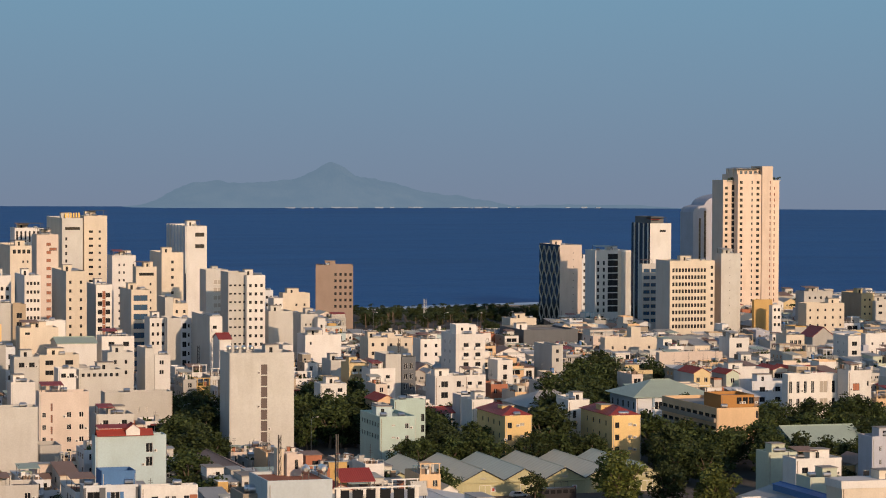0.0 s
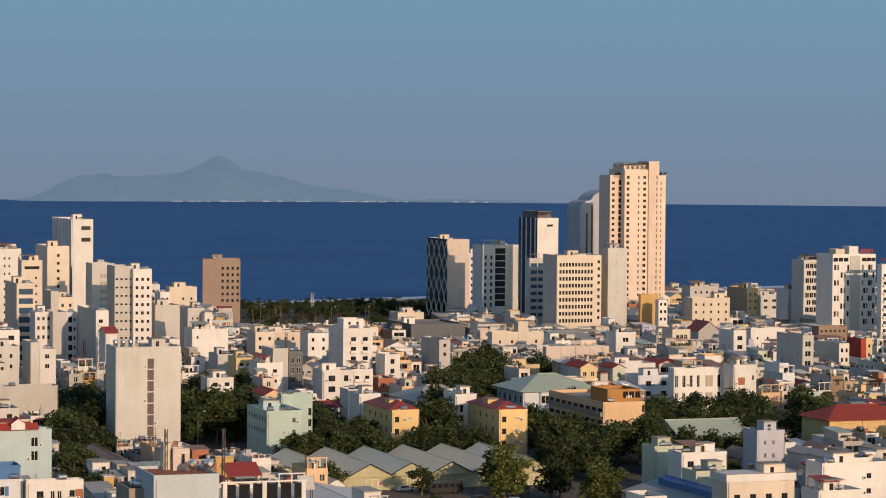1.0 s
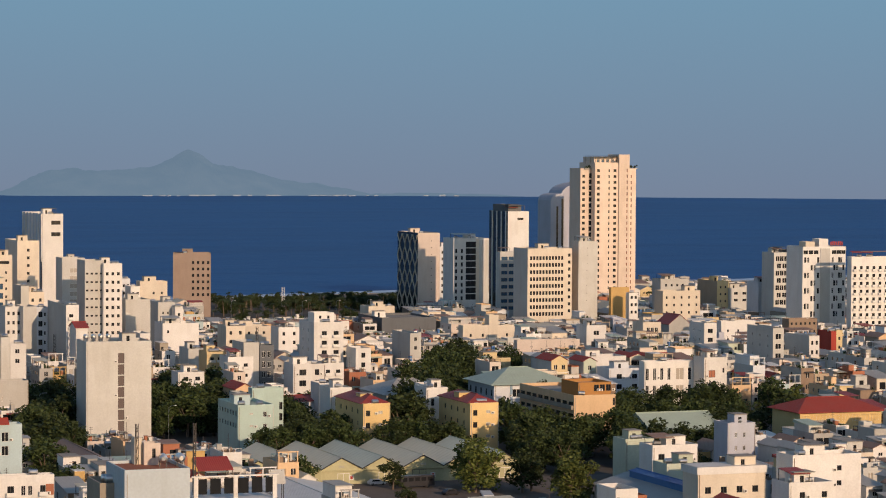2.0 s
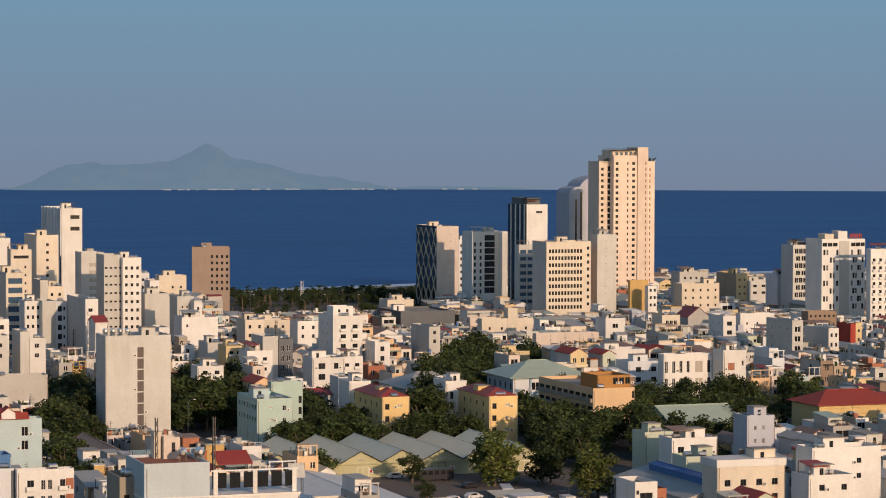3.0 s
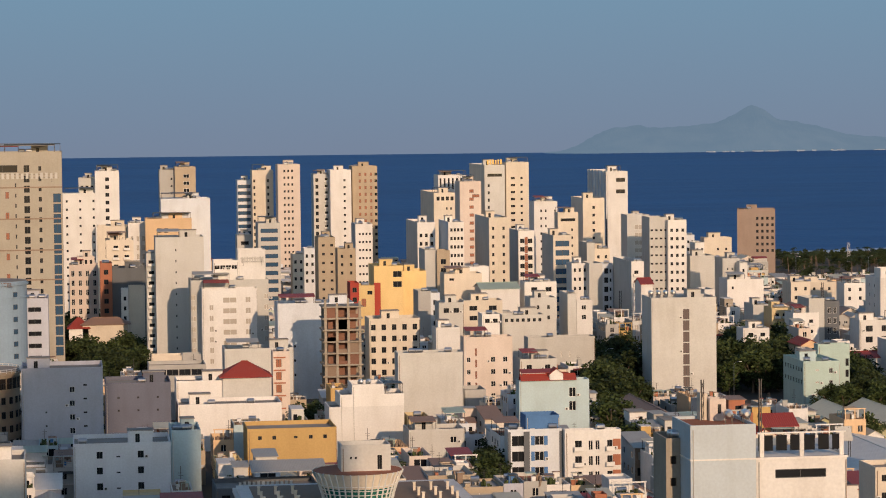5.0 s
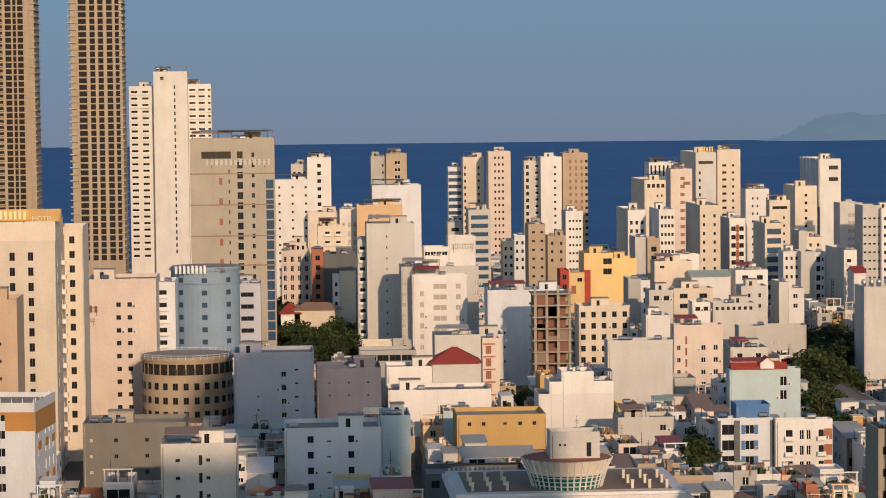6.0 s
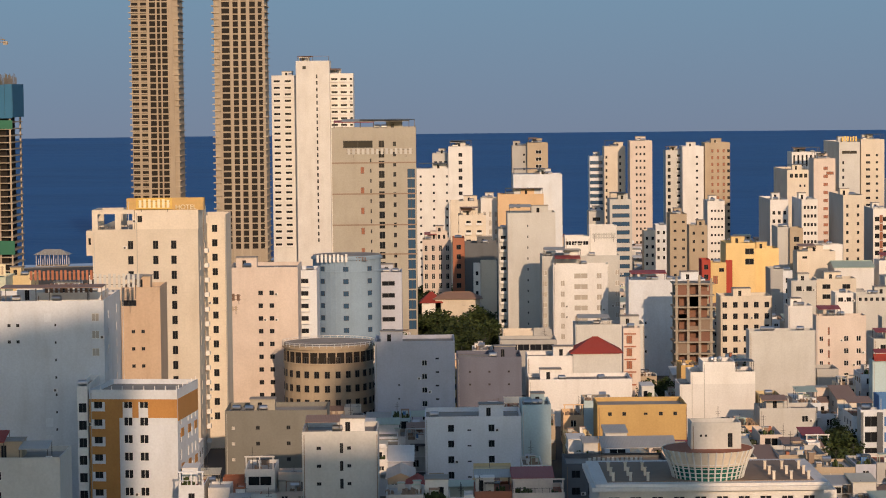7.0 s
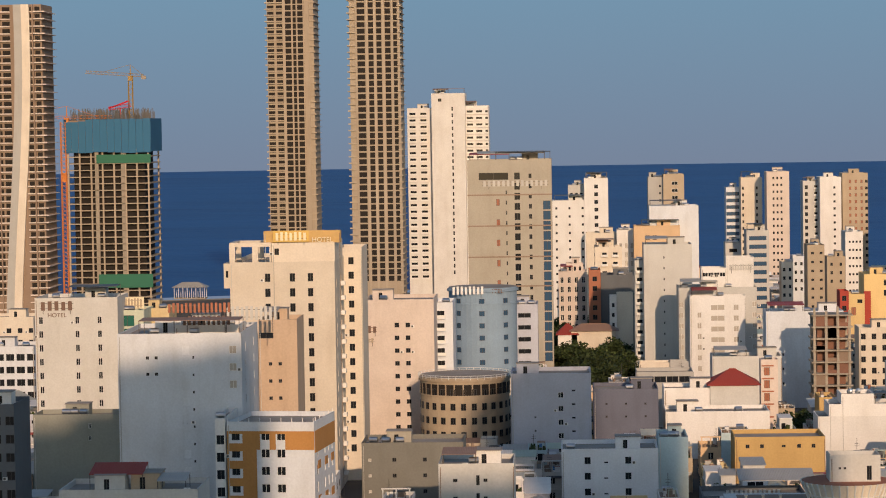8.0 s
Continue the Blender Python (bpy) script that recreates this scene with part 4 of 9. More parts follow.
def shed(x, y, w, d, eave, rise, i):
    """One bay of a row of sheds: yellow gable, sheet roof along its depth."""
    top = pitched("shed", "pale yellow gabled shed with a ribbed sheet roof", x - w / 2, x + w / 2, y, y + d, eave, rise, "sheet_shed" if i % 3 else "sheet_shed_green", ridge="y", eave=0.25,
                  wall="shed_wall", category="shed", group="row of sheds")
    if i % 3 == 1:
        part("gate", window_mesh(3.6, 2.9, "d"), None, top, at=(-1.0, -0.05, 1.5))
    else:
        part("shutter", window_mesh(3.0, 2.6, "l"), None, top, at=(0.5, -0.05, 1.35))
    g = Geo()
    g.box(-w / 2, w / 2, -0.4, -0.02, eave - 0.5, eave - 0.3)
    part("lintel", g, "shed_wall", top)
    for sx in (-1, 1):
        g = Geo()
        g.rod((sx * (w / 2 + 0.1), -0.3, eave - 0.05), (0, -0.3, eave + rise + 0.02), 0.12, n=4)
        part("bargeboard", g, "frame_dark", top)
    g = Geo()
    for k in range(4):
        g.box(-0.7, 0.7, -0.08, 0.02, eave + 0.25 + 0.16 * k, eave + 0.33 + 0.16 * k)
    part("vent", g, "grey", top)
    if i in (2, 3, 4):
        g = Geo()
        g.box(1.9, 3.1, -0.1, -0.02, 1.0, 2.1, 0)
        g.box(2.2, 2.8, -0.13, -0.1, 1.2, 1.9, 1)
        part("notice_board", g, ("white", "red"), top)
    return top


def rotunda(x, y, rim_z, deck_z, wing_x0, wing_x1, box_z):
    """A civic building: a flared ribbed rotunda on a broad corniced block."""
    base = thing("civic_building", "white corniced civic building with a flared ribbed rotunda", "civic building", (x, y, 0))
    HELD.append((wing_x0 - 2, wing_x1 + 2, y - 12, y + 26))
    a, b = wing_x0 - x, wing_x1 - x
    g = Geo()
    holes = [(u - 1.0, u + 1.0, deck_z - 4.6, deck_z - 2.2) for u in spread(2.5, b - a - 2.5, 10)]
    pierced(g, (a, -7), (1, 0), (0, -1), b - a, deck_z - 1.2, holes)
    g.face([(a, 20, 0), (a, -7, 0), (a, -7, deck_z - 1.2), (a, 20, deck_z - 1.2)])
    g.face([(b, -7, 0), (b, 20, 0), (b, 20, deck_z - 1.2), (b, -7, deck_z - 1.2)])
    part("wall", g, "white", base)
    for q in holes:
        part("window", window_mesh(2.0, 2.4, "w"), None, base, at=(a + (q[0] + q[1]) / 2, -6.88, (q[2] + q[3]) / 2))
    g = Geo()
    g.box(a - 1.2, b + 1.2, -8.2, 21, deck_z - 1.2, deck_z - 0.5)
    g.box(a - 0.6, b + 0.6, -7.6, 20.4, deck_z - 0.5, deck_z)
    part("cornice", g, "white", base)
    g = Geo()
    g.box(a + 1.5, b - 1.5, -5.5, 18, deck_z, deck_z + 0.12)
    part("roof_deck", g, "brown", base)
    n, lows, highs = 36, 5.6, 7.6
    g = Geo()
    rings = [(lows + (highs - lows) * (k / 5) ** 1.6, deck_z - 1.5 + (rim_z - deck_z + 1.5) * k / 5) for k in range(6)]
    for (r0, z0), (r1, z1) in zip(rings, rings[1:]):
        for i in range(n):
            t0, t1 = 2 * math.pi * i / n, 2 * math.pi * (i + 1) / n
            g.face([(r0 * math.sin(t0), -r0 * math.cos(t0), z0), (r0 * math.sin(t1), -r0 * math.cos(t1), z0), (r1 * math.sin(t1), -r1 * math.cos(t1), z1), (r1 * math.sin(t0), -r1 * math.cos(t0), z1)], 0 if z0 > deck_z + (rim_z - deck_z) * 0.45 else 1)
    part("drum_wall", g, ("cream", "green_glass"), base)
    for k in range(7):
        f = k / 9
        rr, zz = lows + (highs - lows) * f ** 1.6 + 0.12, deck_z - 1.5 + (rim_z - deck_z + 1.5) * f
        g = Geo()
        for i in range(n):
            t0, t1 = 2 * math.pi * i / n, 2 * math.pi * (i + 1) / n
            g.rod((rr * math.sin(t0), -rr * math.cos(t0), zz), (rr * math.sin(t1), -rr * math.cos(t1), zz), 0.07, n=4)
        part("glazing_bar", g, "frame_white", base)
    for i in range(n):
        t0 = 2 * math.pi * (i + 0.5) / n
        g = Geo()
        for (r0, z0), (r1, z1) in zip(rings, rings[1:]):
            g.rod(((r0 + 0.1) * math.sin(t0), -(r0 + 0.1) * math.cos(t0), z0), ((r1 + 0.1) * math.sin(t0), -(r1 + 0.1) * math.cos(t0), z1), 0.14, n=4)
        part("rib", g, "frame_white", base)
    for a0 in spread(-0.5, 0.5, 7):
        g = Geo()
        g.box(-0.55, 0.55, -0.06, 0.02, 0, 4.2)
        part("glazing", g, "green_glass", base, at=(5.8 * math.sin(a0), -5.8 * math.cos(a0), deck_z - 3.6), turn=a0)
    g = Geo()
    g.face([(7.45 * math.sin(2 * math.pi * i / n), -7.45 * math.cos(2 * math.pi * i / n), rim_z - 0.05) for i in range(n)])
    part("rotunda_roof", g, "terracotta", base)
    room = block("roof_storey", "pale stained stair room on a rotunda roof", x - 3.0, x + 5.4, y - 2.0, 6, box_z, "pale_grey", [("F", 0.78, 0.78, 1, box_z - rim_z - 1.4, 3, 1, 0.8, 2.4, "d"), ("F", 0.2, 0.3, 2, (box_z - rim_z) * 0.5, 3, 1, 0.4, 0.4, "d")])
    for side in (-1, 1):
        for k in range(6):
            for j in range(3):
                px = side * (10.5 + 2.9 * k)
                if a + 2 < px < b - 2:
                    g = Geo()
                    g.box(px - 0.22, px + 0.22, -5.0 + 6 * j, -4.55 + 6 * j, deck_z + 0.12, deck_z + 1.45)
                    g.box(px - 0.3, px + 0.3, -5.08 + 6 * j, -4.47 + 6 * j, deck_z + 1.45, deck_z + 1.6)
                    part("roof_pier", g, "cream", base)
    return base


def beach_pavilion(x, y, w, h):
    top = thing("beach_pavilion", "open blue-grey beach pavilion with a hipped roof", "pavilion", (x, y, 0))
    g = Geo()
    g.box(-w / 2, w / 2, -4, 4, 0, 0.4)
    part("deck", g, "concrete", top)
    for u in spread(-w / 2 + 0.4, w / 2 - 0.4, 8):
        for v in (-3.6, 3.6):
            g = Geo()
            g.box(u - 0.2, u + 0.2, v - 0.2, v + 0.2, 0.4, h)
            part("post", g, "violet_grey", top)
    g = Geo()
    a, b, c, e2, p, q = (-w / 2 - 1, -5, h), (w / 2 + 1, -5, h), (w / 2 + 1, 5, h), (-w / 2 - 1, 5, h), (-w / 4, 0, h + 2.4), (w / 4, 0, h + 2.4)
    for f in ((a, b, q, p), (b, c, q), (c, e2, p, q), (e2, a, p), (e2, c, b, a)):
        g.face(f)
    part("roof", g, "sheet_grey", top)
    return top


def roof_garden(x0, x1, y0, y1, z, seed):
    """Potted shrubs along a roof edge."""
    rng = random.Random(seed)
    top = thing("roof_garden", "dark green shrubs in planters along a roof edge", "plants", ((x0 + x1) / 2, y0, z), "roof gardens")
    w, d = x1 - x0, y1 - y0
    g = Geo()
    g.box(-w / 2, w / 2, 0, d, 0, 0.5)
    part("planter", g, "grey", top)
    g = Geo()
    for _ in range(int(w * 2.2)):
        leaf_cloud(g, rng, (rng.uniform(-w / 2, w / 2), rng.uniform(0, d), rng.uniform(0.8, 1.7)), 0.7, 22, 0.3)
    part("shrubs", g, "leaf", top)
    return top


def corner_bays(parent, x, h, storey, n, r, material="white"):
    """A stack of rounded corner balconies with dark glazing behind."""
    g = Geo()
    g.rod((x, 0.6, h - n * storey), (x, 0.6, h), r * 0.8, n=14)
    part("corner_glazing", g, "glass", parent)
    g = Geo()
    g.rod((0, 0.6, -0.3), (0, 0.6, 0.45), r, n=16)
    me = g.mesh("corner_balcony", (material,))
    for k in range(n):
        part("corner_balcony", me, None, parent, at=(x, 0, h - (k + 1) * storey))

def arched_tower(x, y, d, profile, slots, arch):
    """A blue-grey tower whose roofline rises in two curves, with dark glazed slots and a tall arched window."""
    top = thing("hotel_tower", "blue-grey glass tower with a curved crown", "building", (x, y, 0))
    w = profile[-1][0]
    HELD.append((x - 1, x + w + 1, y - 12, y + d + 1))
    g = Geo()
    outline = [(0.0, 0.0)] + [(w, 0.0)] + profile[::-1]
    g.face([(a, 0, b) for a, b in outline])
    g.face([(a, d, b) for a, b in outline[::-1]])
    for (a, b), (c, e2) in zip(outline, outline[1:] + outline[:1]):
        g.face([(a, 0, b), (a, d, b), (c, d, e2), (c, 0, e2)])
    part("wall", g, "violet_grey", top)
    for a, b, z in slots:
        g = Geo()
        g.box(a, b, -0.12, 0.05, 4.0, z)
        part("glazed_slot", g, "glass", top)
    a, b, z = arch
    g, r = Geo(), (b - a)
    ring = [(b - r * math.sin(k * math.pi / 16), z - r + r * math.cos(k * math.pi / 16)) for k in range(9)]
    g.face([(a, -0.25, 4.0), (b, -0.25, 4.0)] + [(p, -0.25, q) for p, q in ring])
    part("arched_glazing", g, "blue_glass", top)
    k = z - r
    while k > 6:
        g = Geo()
        g.box(a, b, -0.5, 0.05, k - 0.55, k)
        part("spandrel", g, "cool_white", top)
        k -= 3.3
    return top


# ---------------------------------------------------------------- the buildings that stand out
honeycomb = block("hotel_tower", "beige hotel tower with wavy ribs over a dark glass side", 434.8, 446.3, 1225.1, 30.5, 40.5, "pink", [('F', 0.62, 0.62, 1, 4, 3.4, 11, 0.43, 0.43, 'd')], sides={'L': 'glass'})
crown(434.8, 446.3, 1225.1, 30.5, 40.5, 1, "pink")
block("hotel_tower", "narrow white hotel with small square windows", 451.9, 459.1, 1240.3, 7.4, 33.2, "cool_white", [('F', 0.2, 0.8, 3, 3, 3.3, 11, 1.12, 1.38, 'd')])
crown(451.9, 459.1, 1240.3, 7.4, 33.2, 3, "cool_white")
arch_tower = block("hotel_tower", "white hotel tower with arched bays and dark glazing", 433.9, 451.8, 1172.3, 14.0, 39.5, "white", [('F', 0.08, 0.08, 1, 6, 3.2, 12, 1.03, 1.89, 'd'), ('F', 0.24, 0.24, 1, 6, 3.2, 12, 1.03, 1.89, 'd'), ('F', 0.5, 0.5, 1, 3, 3.1, 14, 5.4, 2.7, 'd')])
crown(433.9, 451.8, 1172.3, 14.0, 39.5, 5, "white")
striped = block("hotel_tower", "white hotel tower with black glass side and pale stripes", 443.2, 453.5, 1125.9, 23.6, 53.3, "white", [('F', 0.6, 0.6, 1, 3.5, 3.2, 1, 3, 1, 'd')], sides={'L': 'glass'})
crown(443.2, 453.5, 1125.9, 23.6, 53.3, 7, "white")
block("office_block", "grey glazed office block beside a hotel", 432.7, 439.8, 1108.5, 4.2, 35.5, "pale_grey", [('F', 0.3, 0.8, 2, 3, 3.2, 11, 3, 1.6, 'g')])
crown(432.7, 439.8, 1108.5, 4.2, 35.5, 9, "pale_grey")
# left side painted greyer than the front, which puts its shade into colour
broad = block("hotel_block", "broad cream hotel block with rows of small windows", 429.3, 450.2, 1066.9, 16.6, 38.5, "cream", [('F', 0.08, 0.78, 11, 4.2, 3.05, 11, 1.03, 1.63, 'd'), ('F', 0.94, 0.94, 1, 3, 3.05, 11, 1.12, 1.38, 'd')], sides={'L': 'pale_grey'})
crown(429.3, 450.2, 1066.9, 16.6, 38.5, 11, "cream")
block("apartment_block", "grey blank-walled block with a pink side", 453.6, 462.7, 1067.6, 7.6, 41.5, "pale_grey", [('F', 0.45, 0.45, 1, 3, 3.3, 8, 0.34, 0.34, 'd')], sides={'L': 'pink'})
crown(453.6, 462.7, 1067.6, 7.6, 41.5, 13, "pale_grey")
arched_tower(532.1, 1290.2, 18.0, [(-0.1, 55.1), (0.5, 56.5), (1.5, 57.6), (3.1, 58.3), (6.0, 58.8), (6.9, 60.4), (8.5, 61.9), (11.1, 63.1), (14.3, 64.0), (18.8, 64.6)],
             [(3.2, 4.2, 52.0), (6.1, 7.2, 56.0)], (12.6, 17.1, 62.5))
tall_hotel = block("hotel_tower", "tall cream hotel tower with a roof garden", 527.3, 540.6, 1220.7, 20.1, 75.4, "rose", [('F', 0.14, 0.14, 1, 4, 2.95, 24, 1.5, 1.5, 'd'), ('F', 0.58, 0.58, 1, 4, 2.95, 24, 0.7, 1.4, 'd'), ('F', 0.82, 0.82, 1, 4, 2.95, 24, 1.6, 1.4, 'd')])
crown(527.3, 540.6, 1220.7, 20.1, 75.4, 502, "rose")
block("hotel_tower", "plain cream lift shaft of a tall hotel", 540.1, 545.8, 1219.9, 14.0, 79.5, "rose", [('F', 0.78, 0.78, 1, 8, 2.95, 24, 0.6, 1.6, 'r')])
block("hotel_tower", "cream side bay of a tall hotel", 546.4, 550.1, 1221.5, 14.0, 72.4, "rose", [('F', 0.3, 0.3, 1, 4, 2.95, 24, 0.6, 1.6, 'r')])
hotel_wing = block("hotel_tower", "cream wing of a tall hotel with stacked balconies", 521.6, 529.8, 1226.0, 14.0, 72.5, "rose", [('F', 0.22, 0.22, 1, 4, 2.95, 24, 1.5, 1.4, 'd')])
block("house", "ochre-painted blank side of a narrow house", 466.8, 475.4, 1061.9, 2.4, 21.4, "ochre", [])
crown(466.8, 475.4, 1061.9, 2.4, 21.4, 19, "white")
block("house", "narrow white house with stacked windows", 469.9, 474.1, 1049.6, 3.6, 19.6, "white", [('F', 0.3, 0.75, 2, 2, 3.2, 4, 1.03, 1.29, 'd')])
crown(469.9, 474.1, 1049.6, 3.6, 19.6, 21, "white")
block("apartment_block", "cream apartment block with small windows near the beach", 487.4, 505.4, 1052.6, 8.8, 20.1, "cream", [('F', 0.1, 0.9, 5, 3, 3.3, 3, 0.86, 1.12, 'd')])
crown(487.4, 505.4, 1052.6, 8.8, 20.1, 23, "cream")
block("apartment_block", "grey-white block with a planted roof terrace", 520.0, 534.3, 1125.7, 9.5, 21.5, "pale_grey", [('F', 0.2, 0.8, 4, 3, 3.3, 3, 1.03, 1.12, 'd')])
crown(520.0, 534.3, 1125.7, 9.5, 21.5, 25, "pale_grey")
block("apartment_block", "tan block with a yellow front", 552.5, 558.8, 1132.4, 21.6, 19.9, "yellow", [('F', 0.3, 0.7, 2, 3, 3.3, 3, 0.86, 1.03, 'd')], sides={'L': 'tan'})
crown(552.5, 558.8, 1132.4, 21.6, 19.9, 27, "yellow")
block("hotel_tower", "slim pale tower with white-framed staggered windows", 551.9, 559.6, 1073.0, 12.0, 35.6, "pale_grey", [('F', 0.24, 0.24, 1, 2.8, 6.6, 6, 1.9, 2.3, 'w'), ('F', 0.52, 0.52, 1, 2.8, 6.6, 6, 1.9, 2.3, 'w'), ('F', 0.8, 0.8, 1, 2.8, 6.6, 6, 1.9, 2.3, 'w'), ('F', 0.34, 0.34, 1, 6.1, 6.6, 5, 2.2, 2.3, 'w'), ('F', 0.7, 0.7, 1, 6.1, 6.6, 5, 2.2, 2.3, 'w')])
crown(551.9, 559.6, 1073.0, 12.0, 35.6, 512, "pale_grey")
block("hotel_tower", "dark grey blank wall of a slim tower", 560.1, 566.7, 1074.0, 16.0, 36.6, "dark_grey", [])
checker = block("hotel_tower", "white tower with staggered dark window strips", 530.5, 551.1, 1004.9, 14.8, 40.8, "white", [('F', 0.07, 0.07, 1, 2.4, 3.3, 1, 2.2, 1.6, 'd'), ('F', 0.19, 0.19, 1, 2.4, 3.3, 1, 2.2, 1.6, 'd'), ('F', 0.31, 0.31, 1, 2.4, 3.3, 1, 2.2, 1.6, 'd'), ('F', 0.73, 0.73, 1, 2.4, 3.3, 1, 2.2, 1.6, 'd'), ('F', 0.84, 0.84, 1, 2.4, 3.3, 1, 2.2, 1.6, 'd'), ('F', 0.95, 0.95, 1, 2.4, 3.3, 1, 2.2, 1.6, 'd'), ('F', 0.06, 0.06, 1, 5.7, 6.6, 6, 1.0, 2.3, 'd'), ('F', 0.21, 0.21, 1, 9.0, 6.6, 6, 1.0, 2.3, 'd'), ('F', 0.36, 0.36, 1, 5.7, 6.6, 6, 1.0, 2.3, 'd'), ('F', 0.74, 0.74, 1, 9.0, 6.6, 6, 1.0, 2.3, 'd'), ('F', 0.85, 0.85, 1, 5.7, 6.6, 6, 1.0, 2.3, 'd'), ('F', 0.95, 0.95, 1, 9.0, 6.6, 6, 1.0, 2.3, 'd'), ('F', 0.13, 0.13, 1, 5.7, 6.6, 6, 0.9, 2.3, 'w'), ('F', 0.28, 0.28, 1, 9.0, 6.6, 6, 0.9, 2.3, 'w'), ('F', 0.7, 0.7, 1, 5.7, 6.6, 6, 0.9, 2.3, 'w'), ('F', 0.8, 0.8, 1, 9.0, 6.6, 6, 0.9, 2.3, 'w'), ('F', 0.9, 0.9, 1, 5.7, 6.6, 6, 0.9, 2.3, 'w')])
block("roof_storey", "white lift room on a tower roof", 539.9, 544.3, 1008.0, 6.0, 44.0, "white", [])
block("roof_storey", "white stair room on a tower roof", 534.0, 538.3, 1009.0, 6.0, 42.8, "cream", [])
block("hotel_tower", "white hotel with arched top windows and balconies", 540.7, 561.3, 980.8, 3.9, 37.4, "white", [('F', 0.08, 0.95, 7, 5, 3.3, 10, 1.3, 2, 'b')])
crown(540.7, 561.3, 980.8, 3.9, 37.4, 33, "white")
block("apartment_block", "grey building with a white windowed front", 411.6, 415.7, 800.4, 19.4, 21.4, "pale_grey", [('F', 0.5, 0.5, 1, 3, 3.3, 6, 2.2, 2, 'w'), ('L', 0.2, 0.8, 3, 3, 3.3, 5, 0.5, 0.8, 'd')])
crown(411.6, 415.7, 800.4, 19.4, 21.4, 35, "pale_grey")
block("apartment_block", "grey blank-sided building with a white front", 436.4, 440.4, 821.2, 18.2, 16.9, "white", [('F', 0.3, 0.75, 2, 2.5, 3.3, 5, 0.86, 1.38, 'd')], sides={'L': 'pale_grey'})
crown(436.4, 440.4, 821.2, 18.2, 16.9, 37, "white")
block("apartment_block", "white narrow apartment house with roof terrace", 425.6, 430.7, 882.8, 12.6, 17.7, "white", [('F', 0.5, 0.5, 1, 3, 3.3, 4, 2.06, 1.55, 'd'), ('L', 0.3, 0.7, 2, 3, 3.3, 4, 0.6, 0.77, 'd')])
crown(425.6, 430.7, 882.8, 12.6, 17.7, 39, "white")
block("house", "white house with blank side walls", 457.6, 472.4, 933.9, 4.0, 14.8, "white", [('F', 0.2, 0.8, 3, 4, 3.4, 2, 0.77, 1.03, 'd')])
crown(457.6, 472.4, 933.9, 4.0, 14.8, 41, "white")
block("house", "brown windowed house behind a white tower", 490.3, 502.9, 939.8, 5.8, 14.7, "brown", [('F', 0.1, 0.9, 6, 2, 3.2, 2, 0.86, 1.03, 'd')])
crown(490.3, 502.9, 939.8, 5.8, 14.7, 43, "brown")
block("school_building", "white three-storey building with tall narrow windows", 331.3, 347.6, 728.2, 4.1, 17.3, "white", [('F', 0.06, 0.5, 4, 4, 5.2, 2, 1, 3.6, 'w'), ('F', 0.72, 0.72, 1, 4, 5.2, 2, 2.6, 3.6, 'l'), ('F', 0.92, 0.92, 1, 4, 5.2, 2, 1, 3.6, 'd')])
crown(331.3, 347.6, 728.2, 4.1, 17.3, 45, "white")
block("school_building", "white wing with brick-red window panels", 347.5, 355.1, 720.6, 7.5, 18.7, "white", [('F', 0.35, 0.35, 1, 5, 4.6, 2, 2.2, 2.2, 'r'), ('F', 0.85, 0.85, 1, 4, 4.6, 3, 0.6, 1.4, 'd')])
crown(347.5, 355.1, 720.6, 7.5, 18.7, 47, "white")
block("warehouse", "long low pink-walled hall with a flat roof", 362.4, 387.6, 910.5, 3.4, 10.6, "pink", [], roof='sheet_brown')
crown(362.4, 387.6, 910.5, 3.4, 10.6, 49, "pink")
yellow_house = block("house", "yellow house with a small roof tower", 364.7, 386.6, 974.0, 5.1, 12.0, "cream", [('F', 0.15, 0.85, 4, 4, 3.6, 2, 0.86, 1.2, 'd')])
crown(364.7, 386.6, 974.0, 5.1, 12.0, 51, "cream")
white_tower = block("apartment_block", "white tower house with balconies on its front", 261.7, 272.0, 840.2, 16.7, 23.3, "white", [('F', 0.35, 0.75, 2, 4, 3.2, 8, 1.8, 2, 'b'), ('L', 0.25, 0.6, 2, 3, 3.2, 8, 0.8, 1.1, 'd')])
crown(261.7, 272.0, 840.2, 16.7, 23.3, 53, "white")
block("factory", "dark grey windowless box building", 363.6, 388.2, 1069.9, 32.4, 9.2, "dark_grey", [])
crown(363.6, 388.2, 1069.9, 32.4, 9.2, 55, "white")
block("house", "grey rendered house side with a white annex", 298.7, 302.7, 849.0, 18.9, 18.4, "pale_grey", [('F', 0.5, 0.5, 1, 2, 3, 2, 1, 1.2, 'd')])
crown(298.7, 302.7, 849.0, 18.9, 18.4, 57, "pale_grey")
mint = block("apartment_block", "mint-coloured apartment block with stair tower", 187.6, 197.4, 669.2, 19.8, 13.4, "mint", [('F', 0.76, 0.76, 1, 2.6, 3.2, 5, 1, 1.4, 'w'), ('F', 0.38, 0.38, 1, 2.4, 3.2, 5, 1, 0.5, 'l'), ('L', 0.1, 0.9, 7, 2.4, 3.2, 5, 1.1, 1.2, 'd')], roof='sheet_green')
crown(187.6, 197.4, 669.2, 19.8, 13.4, 59, "pale_blue")
block("apartment_block", "mint-coloured stair wing of an apartment block", 197.0, 205.8, 688.4, 3.9, 16.0, "mint", [('F', 0.92, 0.92, 1, 5, 3.0, 6, 0.9, 2, 'd')])
crown(197.0, 205.8, 688.4, 3.9, 16.0, 61, "pale_blue")
